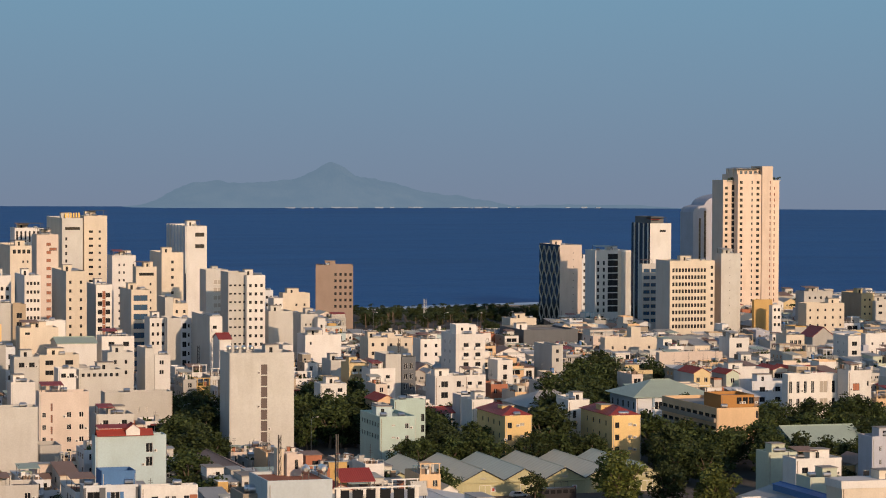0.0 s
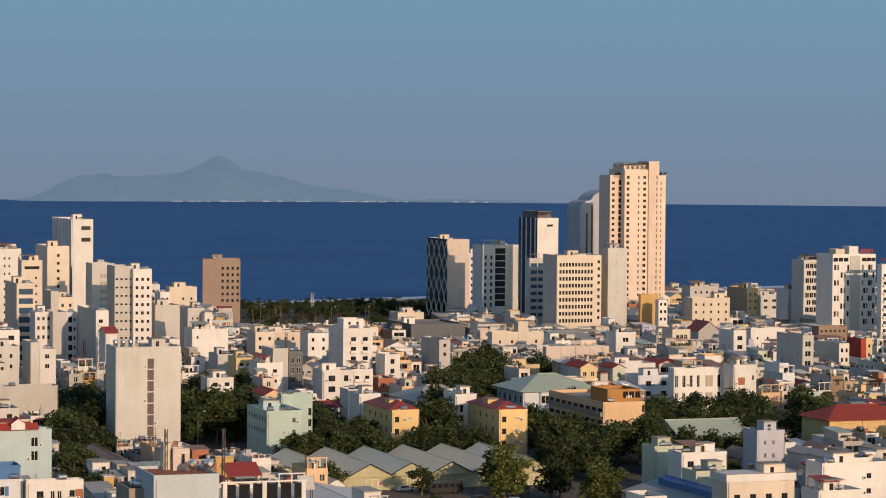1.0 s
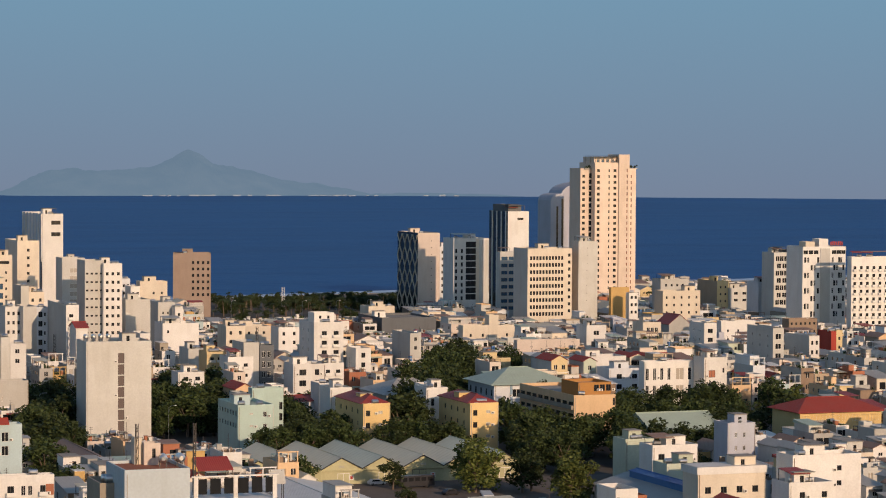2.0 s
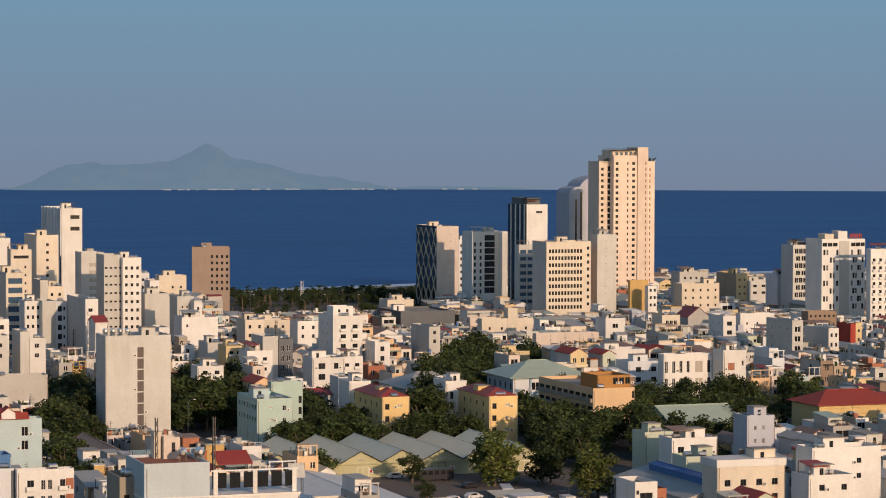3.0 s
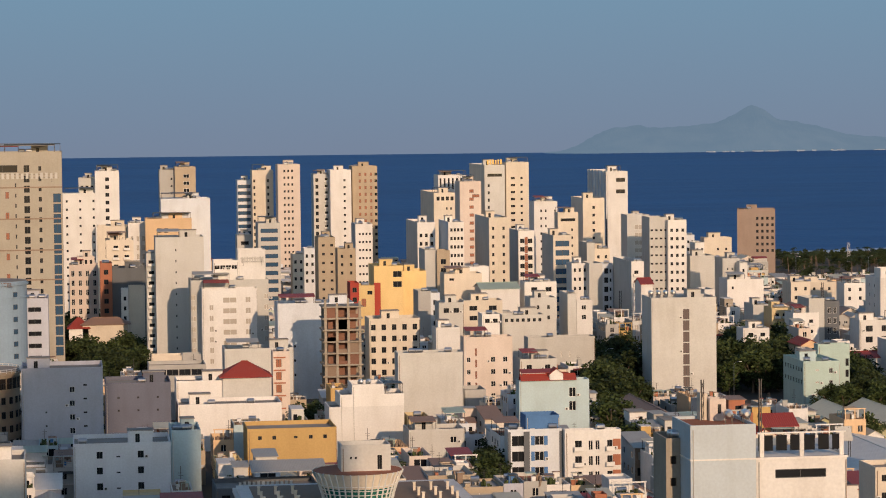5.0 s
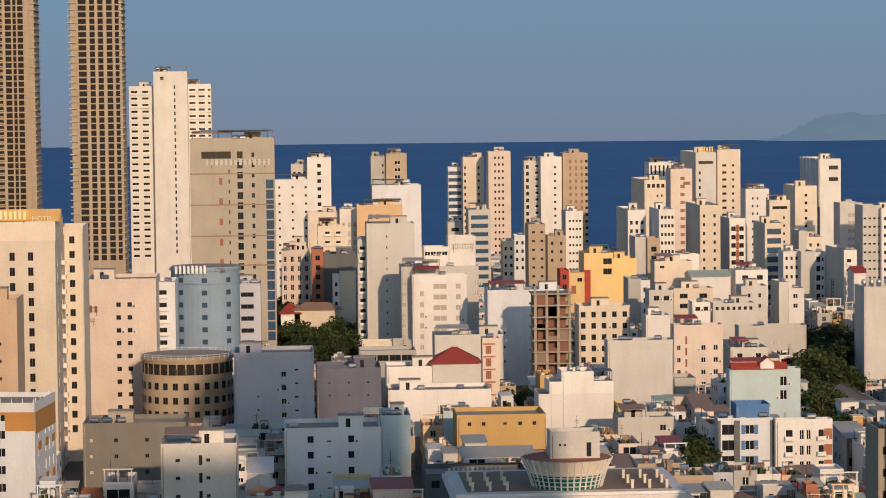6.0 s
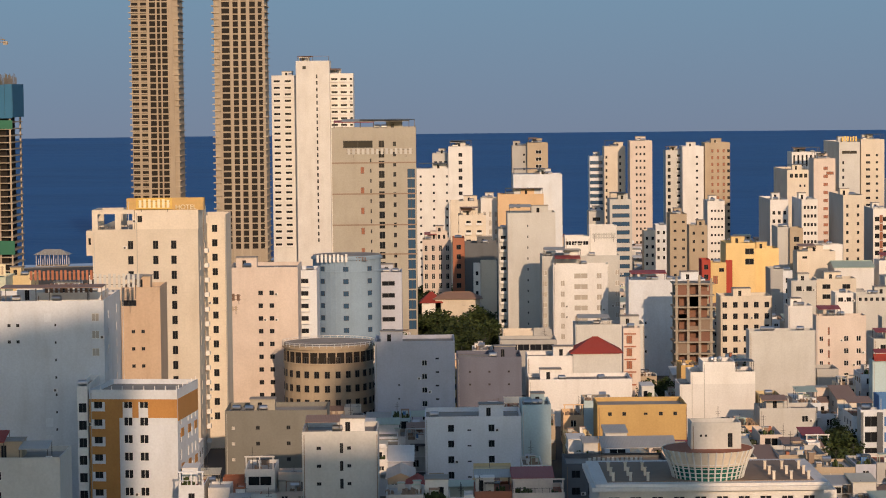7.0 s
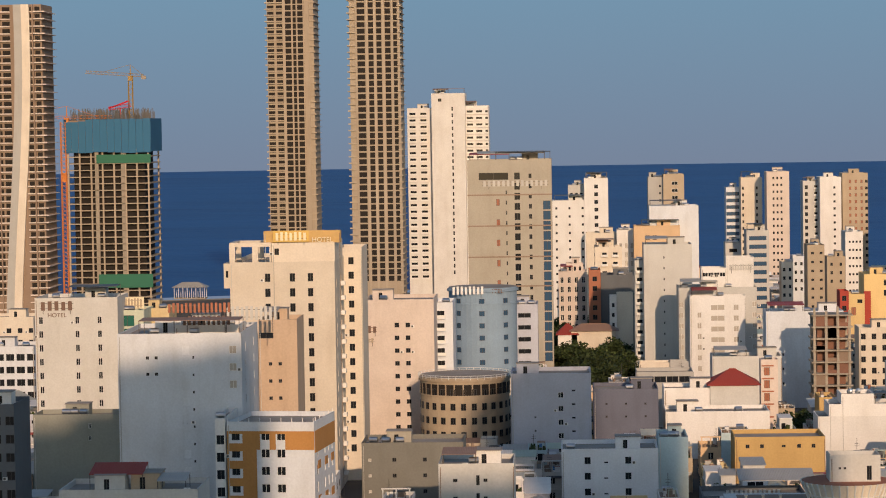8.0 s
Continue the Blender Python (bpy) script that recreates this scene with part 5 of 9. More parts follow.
yellow_a = block("apartment_block", "yellow apartment block with a red hipped roof", 219.1, 226.6, 659.6, 24.0, 13.8, "sun_yellow", [('F', 0.18, 0.18, 1, 2.6, 3.2, 5, 1.2, 1.5, 'd'), ('F', 0.64, 0.64, 1, 2.4, 3.2, 5, 1.2, 0.8, 'l'), ('L', 0.2, 0.8, 4, 2.4, 3.2, 5, 1.1, 1.3, 'd')], group='yellow apartment blocks')
crown(219.1, 226.6, 659.6, 24.0, 13.8, 63, "sun_yellow")
block("apartment_block", "white stair block beside a yellow apartment block", 219.0, 225.2, 688.0, 10.0, 15.6, "white", [('F', 0.3, 0.3, 1, 4, 3.0, 6, 0.9, 2, 'd')])
crown(219.0, 225.2, 688.0, 10.0, 15.6, 65, "white")
yellow_b = block("apartment_block", "yellow apartment block with a red hipped roof", 245.6, 253.6, 650.1, 24.0, 14.1, "sun_yellow", [('F', 0.18, 0.18, 1, 2.6, 3.2, 5, 1.2, 1.5, 'd'), ('F', 0.64, 0.64, 1, 2.4, 3.2, 5, 1.2, 0.8, 'l'), ('L', 0.2, 0.8, 4, 2.4, 3.2, 5, 1.1, 1.3, 'd')], group='yellow apartment blocks')
crown(245.6, 253.6, 650.1, 24.0, 14.1, 67, "sun_yellow")
block("apartment_block", "white stair block beside a yellow apartment block", 243.9, 250.1, 679.6, 10.0, 15.7, "white", [('F', 0.3, 0.3, 1, 4, 3.0, 6, 0.9, 2, 'd')])
crown(243.9, 250.1, 679.6, 10.0, 15.7, 69, "white")
block("apartment_block", "white stair block with slit windows", 223.0, 226.5, 710.9, 8.0, 14.8, "white", [('F', 0.5, 0.5, 1, 5, 3.0, 6, 0.9, 2, 'd')])
crown(223.0, 226.5, 710.9, 8.0, 14.8, 71, "white")
block("apartment_block", "white stair block with slit windows", 251.0, 255.6, 701.4, 8.0, 14.5, "white", [('F', 0.4, 0.4, 1, 5, 3.0, 6, 0.9, 2, 'd')])
crown(251.0, 255.6, 701.4, 8.0, 14.5, 73, "white")
school = block("school_building", "white school wing under a green hipped roof", 285.8, 310.0, 736.5, 22.0, 11.0, "cool_white", [('F', 0.3, 0.62, 3, 3, 3.8, 3, 2.6, 2.4, 'w'), ('L', 0.1, 0.9, 5, 3, 3.8, 2, 1.4, 2, 'd')])
crown(285.8, 310.0, 736.5, 22.0, 11.0, 75, "cool_white")
orange_school = block("school_building", "orange-fronted block with banded shaded side", 280.7, 293.0, 663.0, 40.0, 14.1, "peach", [('L', 0.06, 0.94, 9, 2.6, 3.2, 4, 3.4, 1.4, 'd'), ('F', 0.96, 0.96, 1, 2, 3.2, 4, 0.6, 2, 'd')])
crown(280.7, 293.0, 663.0, 40.0, 14.1, 77, "peach")
brown_tower = block("hotel_tower", "brown hotel tower with small windows", 315.1, 333.2, 1238.7, 16.0, 30.8, "umber", [('F', 0.53, 0.93, 4, 4.5, 3.1, 12, 1.12, 1.38, 'd')], sides={'L': 'umber'})
brown_tower.rotation_euler.z = radians(-14)
crown(318.0, 331.5, 1241.5, 10.0, 30.8, 79, "umber")
slab = block("apartment_block", "tall windowless cream slab with a stair slot", 153.6, 171.5, 698.3, 12.3, 28.7, "pale_grey", [('F', 0.535, 0.535, 1, 4.6, 3.06, 9, 1.75, 2.75, 'n')])
rooftop(164.2, 168.0, 701.5, 705.5, 27.8, "pale_grey")
near_grey = block("building", "pale grey building front with a red-brown flat roof", 81.1, 90.1, 345.0, 11.0, 37.4, "ice", [], roof='terracotta', parapet=0.4, bands=((4.6, 0.2, 0.1, 'white'),))
block("building", "raw concrete house with patched walls", 79.1, 82.5, 351.0, 8.0, 35.0, "concrete", [('F', 0.3, 0.7, 2, 3, 3.0, 3, 0.9, 1.2, 'o')])
crown(79.1, 82.5, 351.0, 8.0, 35.0, 704, "concrete")
near_white = block("building", "white building with a glazed roof terrace and ribbon window", 90.4, 103.0, 346.0, 12.0, 32.7, "white", [('F', 0.49, 0.49, 1, 2.3, 3.4, 1, 7.1, 1.2, 'd')], bands=((0.0, 0.3, 0.15, 'white'),))
blue_house = block("apartment_house", "white house with bright blue window shutters", 87.0, 98.3, 533.0, 4.3, 14.4, "cool_white", [('F', 0.19, 0.19, 1, 2.4, 3.2, 4, 2.6, 2.1, 'd'), ('F', 0.58, 0.58, 1, 2.4, 3.2, 4, 1.9, 1.9, 'w')], sides={'L': 'pale_grey'})
crown(87.0, 98.3, 533.0, 4.3, 14.4, 88, "cool_white")
quoins = block("apartment_house", "white round-cornered house with balconies and red-brown quoins", 98.5, 110.2, 530.9, 3.2, 14.2, "white", [('F', 0.24, 0.24, 1, 3.2, 3.2, 3, 1.4, 2, 'b'), ('F', 0.46, 0.58, 2, 3.2, 3.2, 3, 0.9, 2, 'w'), ('F', 0.8, 0.8, 1, 3.2, 3.2, 3, 1.1, 2, 'b')])
crown(98.5, 110.2, 530.9, 3.2, 14.2, 90, "white")
block("apartment_house", "pink apartment house with paired windows", 100.0, 112.9, 682.7, 6.2, 20.6, "pink", [('F', 0.1, 0.1, 1, 6, 3.2, 5, 1, 1.3, 'w'), ('F', 0.6, 0.6, 1, 6, 3.2, 5, 1.2, 1.4, 'w'), ('F', 0.85, 0.85, 1, 6, 3.2, 5, 1.2, 1.4, 'w'), ('F', 0.25, 0.25, 1, 4, 3.0, 6, 0.5, 2, 'r')])
crown(100.0, 112.9, 682.7, 6.2, 20.6, 92, "pink")
block("building", "plain grey-beige rendered gable wall", 78.1, 94.3, 645.3, 7.0, 20.3, "pale_grey", [])
crown(78.1, 94.3, 645.3, 7.0, 20.3, 94, "pale_grey")
block("building", "plain grey-beige rendered hall", 125.9, 145.1, 734.3, 6.7, 15.6, "pale_grey", [('F', 0.5, 0.62, 2, 5, 3, 1, 0.5, 1.6, 'l')], roof='sheet_brown')
crown(125.9, 145.1, 734.3, 6.7, 15.6, 96, "pale_grey")
blue_red = block("house", "pale blue house with red tiled parapet", 101.8, 118.4, 606.5, 4.8, 16.8, "pale_blue", [('F', 0.76, 0.76, 1, 3, 3.2, 2, 1.6, 2.2, 'w')])
crown(101.8, 118.4, 606.5, 4.8, 16.8, 98, "pale_blue")
stepped = block("building", "white gable wall with stepped shoulders", 56.9, 74.2, 602.3, 12.0, 12.2, "white", [])
block("roof_storey", "white upper step of a gable wall", 59.4, 74.2, 602.3, 11.0, 15.0, "white", [], base=12.2)
block("roof_storey", "white top step of a gable wall", 62.2, 69.6, 602.3, 10.0, 17.3, "white", [], base=15.0)
water_tank(64.4, 604.5, 16.4, 1.3)
water_tank(66.2, 604.5, 16.4, 1.4)
canopy(69.9, 74.0, 602.8, 607.0, 17.3, 14.1, "frame_dark", "dark flat roof on posts beside a stepped gable", rise=0.1)
orange_hall = block("warehouse", "orange-yellow hall with small high windows", 35.3, 54.3, 558.9, 14.0, 12.9, "ochre", [('F', 0.14, 0.3, 2, 2, 3, 1, 0.8, 0.8, 'd'), ('F', 0.54, 0.54, 1, 2, 3, 1, 0.8, 0.5, 'd'), ('F', 0.71, 0.87, 2, 2, 3, 1, 0.8, 0.8, 'd')])
block("building", "white plain-walled building with terraces", 23.8, 38.4, 649.6, 12.0, 14.3, "white", [])
crown(23.8, 38.4, 649.6, 12.0, 14.3, 106, "white")
block("building", "white plain-walled lower building with terraces", 23.2, 47.7, 624.6, 14.0, 11.2, "white", [])
crown(23.2, 47.7, 624.6, 14.0, 11.2, 108, "white")
block("building", "white slab building with a shaded gable wall", 55.2, 76.5, 732.9, 12.0, 26.8, "cool_white", [('F', 0.22, 0.22, 1, 12, 4, 8, 0.5, 0.7, 'd')])
crown(55.2, 76.5, 732.9, 12.0, 26.8, 110, "cool_white")
crown_hotel = block("hotel_block", "white hotel with a stepped crown and paired windows", 32.8, 55.4, 769.3, 15.4, 31.4, "pale_grey", [('F', 0.03, 0.97, 2, 5, 3.1, 11, 1.4, 1.5, 'l')])
crown(32.8, 55.4, 769.3, 15.4, 31.4, 112, "pale_grey")
block("hotel_block", "white projecting bay of a hotel", 35.7, 51.7, 763.2, 6.0, 29.3, "white", [('F', 0.17, 0.17, 1, 5.5, 3.1, 9, 1.2, 1.6, 'l'), ('F', 0.5, 0.5, 1, 3.4, 3.1, 10, 4.0, 1.6, 'l'), ('F', 0.83, 0.83, 1, 3.4, 3.1, 10, 1.5, 1.6, 'l')])
crown(35.7, 51.7, 763.2, 6.0, 29.3, 114, "white")
grey_gable = block("building", "tall grey blank gable of a narrow building", 23.7, 38.2, 799.6, 14.0, 42.7, "pale_grey", [('F', 0.42, 0.42, 1, 4, 3.3, 12, 0.35, 0.7, 'd')])
crown(23.7, 38.2, 799.6, 14.0, 42.7, 116, "pale_grey")
block("building", "white blank-walled building behind a grey gable", 31.3, 49.4, 979.5, 14.0, 48.5, "cool_white", [('F', 0.3, 0.3, 1, 5, 3.3, 3, 0.34, 0.34, 'd')])
crown(31.3, 49.4, 979.5, 14.0, 48.5, 118, "cool_white")
block("hotel_tower", "tan tower with a planted roof terrace", 42.9, 51.9, 1149.2, 14.0, 56.7, "tan", [('F', 0.55, 0.55, 1, 4, 3.1, 16, 2.6, 1.6, 'w')])
crown(42.9, 51.9, 1149.2, 14.0, 56.7, 120, "tan")
block("hotel_tower", "white tower with arched windows up its front", 8.3, 18.2, 1100.0, 12.0, 56.5, "white", [('F', 0.5, 0.5, 1, 3.5, 3.2, 14, 1.55, 1.55, 'd')])
crown(8.3, 18.2, 1100.0, 12.0, 56.5, 122, "white")
block("apartment_block", "white block with small square windows", -4.9, 7.5, 1000.0, 12.0, 50.4, "white", [('F', 0.15, 0.95, 3, 3, 3.1, 13, 0.77, 0.86, 'd')])
crown(-4.9, 7.5, 1000.0, 12.0, 50.4, 124, "white")
block("hotel_tower", "white tower with curved glass balconies", 75.3, 82.1, 1237.7, 14.0, 48.3, "cool_white", [('F', 0.45, 0.45, 1, 3, 3.1, 18, 6, 1.7, 'g')])
crown(75.3, 82.1, 1237.7, 14.0, 48.3, 126, "cool_white")
block("hotel_tower", "beige tower core between two hotels", 81.5, 91.3, 1227.3, 14.0, 53.1, "cream", [('F', 0.1, 0.1, 1, 5, 3.1, 18, 0.86, 1.38, 'd'), ('F', 0.75, 0.75, 1, 5, 3.1, 18, 0.86, 1.38, 'd')])
crown(81.5, 91.3, 1227.3, 14.0, 53.1, 128, "cream")
block("hotel_tower", "pink hotel tower with pairs of small windows", 91.8, 102.0, 1206.5, 14.0, 56.0, "pink", [('F', 0.3, 0.65, 3, 3, 3.1, 19, 0.86, 1.12, 'd')])
crown(91.8, 102.0, 1206.5, 14.0, 56.0, 130, "pink")
block("hotel_tower", "white tower with a window strip up its front", 120.4, 130.4, 1254.2, 18.0, 52.1, "white", [('F', 0.68, 0.68, 1, 5, 3.3, 18, 1.03, 1.03, 'd'), ('L', 0.2, 0.8, 3, 4, 3.2, 18, 1.12, 1.55, 'd')])
crown(120.4, 130.4, 1254.2, 18.0, 52.1, 132, "white")
block("hotel_tower", "tan tower with dark corner windows", 131.9, 143.9, 1263.1, 16.0, 53.6, "tan", [('F', 0.3, 0.75, 3, 4, 3.2, 19, 1, 1.5, 'r'), ('F', 0.95, 0.95, 1, 4, 3.2, 19, 1.38, 1.38, 'd')])
crown(131.9, 143.9, 1263.1, 16.0, 53.6, 134, "tan")
block("hotel_tower", "grey-brown tower with a hexagonal top", 87.1, 93.2, 956.0, 14.0, 34.4, "tan", [('F', 0.3, 0.3, 1, 3, 3.2, 12, 1.03, 0.86, 'd'), ('F', 0.8, 0.8, 1, 3, 3.2, 12, 1.03, 0.86, 'd')])
crown(87.1, 93.2, 956.0, 14.0, 34.4, 136, "tan")
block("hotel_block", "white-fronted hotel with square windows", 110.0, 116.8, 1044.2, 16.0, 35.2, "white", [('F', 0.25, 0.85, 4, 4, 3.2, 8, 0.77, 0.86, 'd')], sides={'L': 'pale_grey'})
crown(110.0, 116.8, 1044.2, 16.0, 35.2, 138, "white")
block("hotel_block", "grey hotel with balcony bands", 68.2, 76.6, 997.7, 14.0, 38.2, "pale_grey", [('F', 0.5, 0.5, 1, 3, 3.2, 9, 6.5, 1.6, 'g')])
crown(68.2, 76.6, 997.7, 14.0, 38.2, 140, "pale_grey")
block("apartment_block", "white and grey apartment house", 61.5, 67.4, 1018.1, 12.0, 32.7, "pale_grey", [('F', 0.5, 0.5, 1, 3, 3.2, 5, 3, 1.4, 'd')])
crown(61.5, 67.4, 1018.1, 12.0, 32.7, 142, "pale_grey")
orange_b = block("building", "yellow-orange building with a red glazed corner", 95.9, 105.5, 854.6, 16.0, 29.6, "sun_yellow", [('F', 0.8, 0.8, 1, 2.8, 3.3, 2, 2.8, 1.9, 'd'), ('L', 0.5, 0.9, 3, 8, 3.6, 6, 2.4, 3.2, 'r')])
crown(95.9, 105.5, 854.6, 16.0, 29.6, 144, "sun_yellow")
block("building", "yellow-orange annex beside an orange building", 106.3, 114.0, 861.5, 14.0, 27.3, "sun_yellow", [])
crown(106.3, 114.0, 861.5, 14.0, 27.3, 146, "sun_yellow")
tiered = block("hotel_block", "cream narrow hotel with tiered balconies", 81.6, 96.0, 740.5, 12.0, 21.4, "cream", [('F', 0.08, 0.9, 5, 2.5, 3.2, 7, 1.3, 1.6, 'd')])
crown(81.6, 96.0, 740.5, 12.0, 21.4, 148, "cream")
block("hotel_block", "white hotel with six rows of paired windows", 129.3, 136.2, 1001.7, 34.7, 37.2, "white", [('F', 0.2, 0.8, 3, 5, 3.2, 8, 1.03, 1.38, 'd')], sides={'L': 'pale_grey'})
crown(129.3, 136.2, 1001.7, 34.7, 37.2, 150, "white")
block("hotel_tower", "cream hotel tower with a colonnaded top", 155.8, 165.3, 1149.5, 45.0, 43.8, "cream", [('F', 0.2, 0.85, 4, 2.6, 3.2, 1, 1.38, 1.72, 'd'), ('F', 0.6, 0.8, 2, 7, 3.2, 12, 0.77, 1.03, 'd')])
crown(155.8, 165.3, 1149.5, 45.0, 43.8, 152, "cream")
block("hotel_tower", "white tower with slender columns at its top", 168.7, 182.1, 1228.5, 16.0, 49.5, "white", [('F', 0.08, 0.95, 7, 4, 20, 1, 0.86, 5.16, 'd')])
crown(168.7, 182.1, 1228.5, 16.0, 49.5, 154, "white")
block("hotel_tower", "pink slim hotel tower with brown window strip", 157.0, 165.9, 1078.6, 14.0, 50.5, "pink", [('F', 0.55, 0.55, 1, 4, 3.3, 20, 1.8, 1.3, 'r'), ('F', 0.75, 0.75, 1, 6, 20, 1, 3, 1.2, 'r')])
crown(157.0, 165.9, 1078.6, 14.0, 50.5, 156, "pink")
canvas = block("hotel_tower", "tall white hotel tower with roof letters", 177.9, 186.9, 1146.3, 45.0, 55.7, "pale_grey", [('F', 0.5, 0.5, 1, 4.5, 3, 1, 6.5, 1.3, 'd'), ('F', 0.2, 0.2, 1, 9, 3.2, 18, 0.86, 1.38, 'd')], sides={'L': 'cream'})
crown(177.9, 186.9, 1146.3, 45.0, 55.7, 158, "pale_grey")
block("hotel_tower", "cream hotel tower with balconies and slit windows", 188.8, 199.0, 1154.7, 12.5, 56.6, "cream", [('F', 0.3, 0.3, 1, 7, 3.1, 18, 1.89, 1.03, 'd'), ('F', 0.68, 0.68, 1, 7, 3.1, 18, 1.03, 1.03, 'd')])
crown(188.8, 199.0, 1154.7, 12.5, 56.6, 160, "cream")
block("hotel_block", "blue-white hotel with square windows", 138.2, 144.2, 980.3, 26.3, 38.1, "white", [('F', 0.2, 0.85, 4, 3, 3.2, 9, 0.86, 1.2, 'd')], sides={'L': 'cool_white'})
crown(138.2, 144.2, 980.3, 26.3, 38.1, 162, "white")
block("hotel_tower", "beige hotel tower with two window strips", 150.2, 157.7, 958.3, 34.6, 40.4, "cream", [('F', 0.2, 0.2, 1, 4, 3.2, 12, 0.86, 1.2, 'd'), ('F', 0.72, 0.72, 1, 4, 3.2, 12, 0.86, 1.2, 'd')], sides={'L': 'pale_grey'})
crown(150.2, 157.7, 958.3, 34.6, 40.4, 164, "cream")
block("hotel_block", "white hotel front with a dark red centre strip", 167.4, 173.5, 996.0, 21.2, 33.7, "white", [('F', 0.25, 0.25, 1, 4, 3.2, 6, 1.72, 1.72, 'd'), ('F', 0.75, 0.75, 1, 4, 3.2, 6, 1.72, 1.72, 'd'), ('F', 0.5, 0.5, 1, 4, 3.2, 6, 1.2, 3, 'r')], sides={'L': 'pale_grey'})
crown(167.4, 173.5, 996.0, 21.2, 33.7, 166, "white")
block("hotel_tower", "white hotel tower with small windows", 190.6, 200.5, 1093.5, 11.1, 41.3, "white", [('F', 0.3, 0.5, 2, 4, 3.2, 14, 0.69, 1.03, 'd'), ('F', 0.9, 0.9, 1, 4, 3.2, 14, 0.69, 0.86, 'd')])
crown(190.6, 200.5, 1093.5, 11.1, 41.3, 168, "white")
block("hotel_tower", "cream hotel tower with a louvred top", 191.3, 199.6, 1042.6, 7.6, 38.5, "cream", [('F', 0.5, 0.5, 1, 3, 3, 1, 6, 1.2, 'd'), ('F', 0.7, 0.7, 1, 7, 3.2, 8, 0.77, 1.03, 'd')])
crown(191.3, 199.6, 1042.6, 7.6, 38.5, 170, "cream")
beige_roof = block("hotel_tower", "beige hotel tower with roof rooms", 210.7, 219.9, 1089.8, 26.8, 42.5, "cream", [('F', 0.5, 0.5, 1, 4, 3.2, 14, 1.12, 1.2, 'd')], sides={'L': 'pale_grey'})
crown(210.7, 219.9, 1089.8, 26.8, 42.5, 172, "cream")
ribbed_tower = block("hotel_tower", "bright white tower with a ribbed side", 238.7, 248.1, 1176.0, 45.0, 51.5, "white", [('F', 0.65, 0.65, 1, 4, 5.2, 2, 4.2, 1.8, 'd')], sides={'L': 'cool_white'})
crown(238.7, 248.1, 1176.0, 45.0, 51.5, 174, "white")
block("hotel_block", "grey house with wide dark windows", 168.0, 174.6, 924.9, 23.0, 35.1, "cream", [('F', 0.5, 0.5, 1, 3, 3.3, 9, 5, 2, 'g')], sides={'L': 'pale_grey'})
crown(168.0, 174.6, 924.9, 23.0, 35.1, 176, "cream")
block("hotel_block", "grey rendered block with louvred stair strip", 218.2, 227.3, 1036.0, 12.0, 37.4, "pale_grey", [('F', 0.52, 0.52, 1, 5, 3.1, 10, 3.4, 1.9, 'l')])
crown(220.6, 226.2, 1036.8, 23.3, 36.4, 178, "pale_grey")
block("hotel_block", "white fronted hotel with rows of dark windows", 223.3, 230.5, 985.0, 20.0, 37.3, "white", [('F', 0.2, 0.8, 3, 4, 3.2, 12, 1.03, 1.2, 'd')])
crown(223.3, 230.5, 985.0, 20.0, 37.3, 522, "white")
# the hotel's left side turned to face the camera, its weaker light put into paint
block("hotel_block", "pale grey hotel wing with short window slots", 216.8, 224.1, 988.0, 14.0, 38.3, "pale_grey", [('F', 0.12, 0.86, 4, 5, 3.2, 12, 1.0, 0.7, 'd')])
block("apartment_house", "narrow white house with a rooftop room", 184.7, 189.0, 870.6, 30.3, 28.5, "white", [('F', 0.4, 0.4, 1, 4, 3.2, 6, 1.4, 1.8, 'b')], sides={'L': 'pale_grey'})
crown(184.7, 189.0, 870.6, 30.3, 28.5, 182, "white")
block("house", "yellow-sided house near the beach", 260.1, 271.8, 1079.1, 7.1, 25.6, "cream", [('F', 0.5, 0.8, 2, 5, 3.2, 3, 0.86, 1.03, 'd')])
crown(260.1, 271.8, 1079.1, 7.1, 25.6, 184, "cream")
block("house", "white house with a plain front", 128.5, 139.4, 890.8, 5.4, 26.6, "white", [])
crown(128.5, 139.4, 890.8, 5.4, 26.6, 186, "white")
luxury = block("hotel_tower", "cream hotel tower with gold roof sign and open loggia", -72.4, -49.7, 568.4, 40.0, 50.8, "cream", [('F', 0.3602150537634409, 0.3602150537634409, 1, 3.397054429028815, 3.25, 3, 1.15, 1.8, 'd'), ('F', 0.5967741935483871, 0.5967741935483871, 1, 3.397054429028815, 3.25, 6, 1.15, 1.8, 'd'), ('F', 0.7688172043010753, 0.7688172043010753, 1, 3.397054429028815, 3.25, 14, 1.15, 1.8, 'd'), ('R', 0.12, 0.12, 1, 5, 3.25, 14, 1.2, 2, 'd'), ('R', 0.4, 0.4, 1, 5, 3.25, 14, 1.8, 2, 'b'), ('R', 0.75, 0.75, 1, 5, 3.25, 14, 1.2, 2, 'd')])
block("roof_storey", "cream top storey beside an open loggia", -63.2, -49.6, 568.4, 20.0, 54.9, "cream", [('F', 0.0625, 0.0925, 1, 1.9, 3, 1, 1.0, 1.4, 'd')], base=50.78)
g = Geo()
g.box(-11.38, -10.15, 0.00, 0.60, 50.77, 54.12)
g.box(-11.38, -10.15, 11.00, 11.60, 50.77, 54.12)
g.box(-6.42, -5.13, 0.00, 0.60, 50.77, 54.12)
g.box(-6.42, -5.13, 11.00, 11.60, 50.77, 54.12)
g.box(-2.68, -2.27, 0.00, 0.60, 50.77, 54.12)
g.box(-2.68, -2.27, 11.00, 11.60, 50.77, 54.12)
g.box(-11.38, -2.27, 0.00, 0.60, 54.12, 55.02)
g.box(-11.38, -2.27, 11.00, 11.60, 54.12, 55.02)
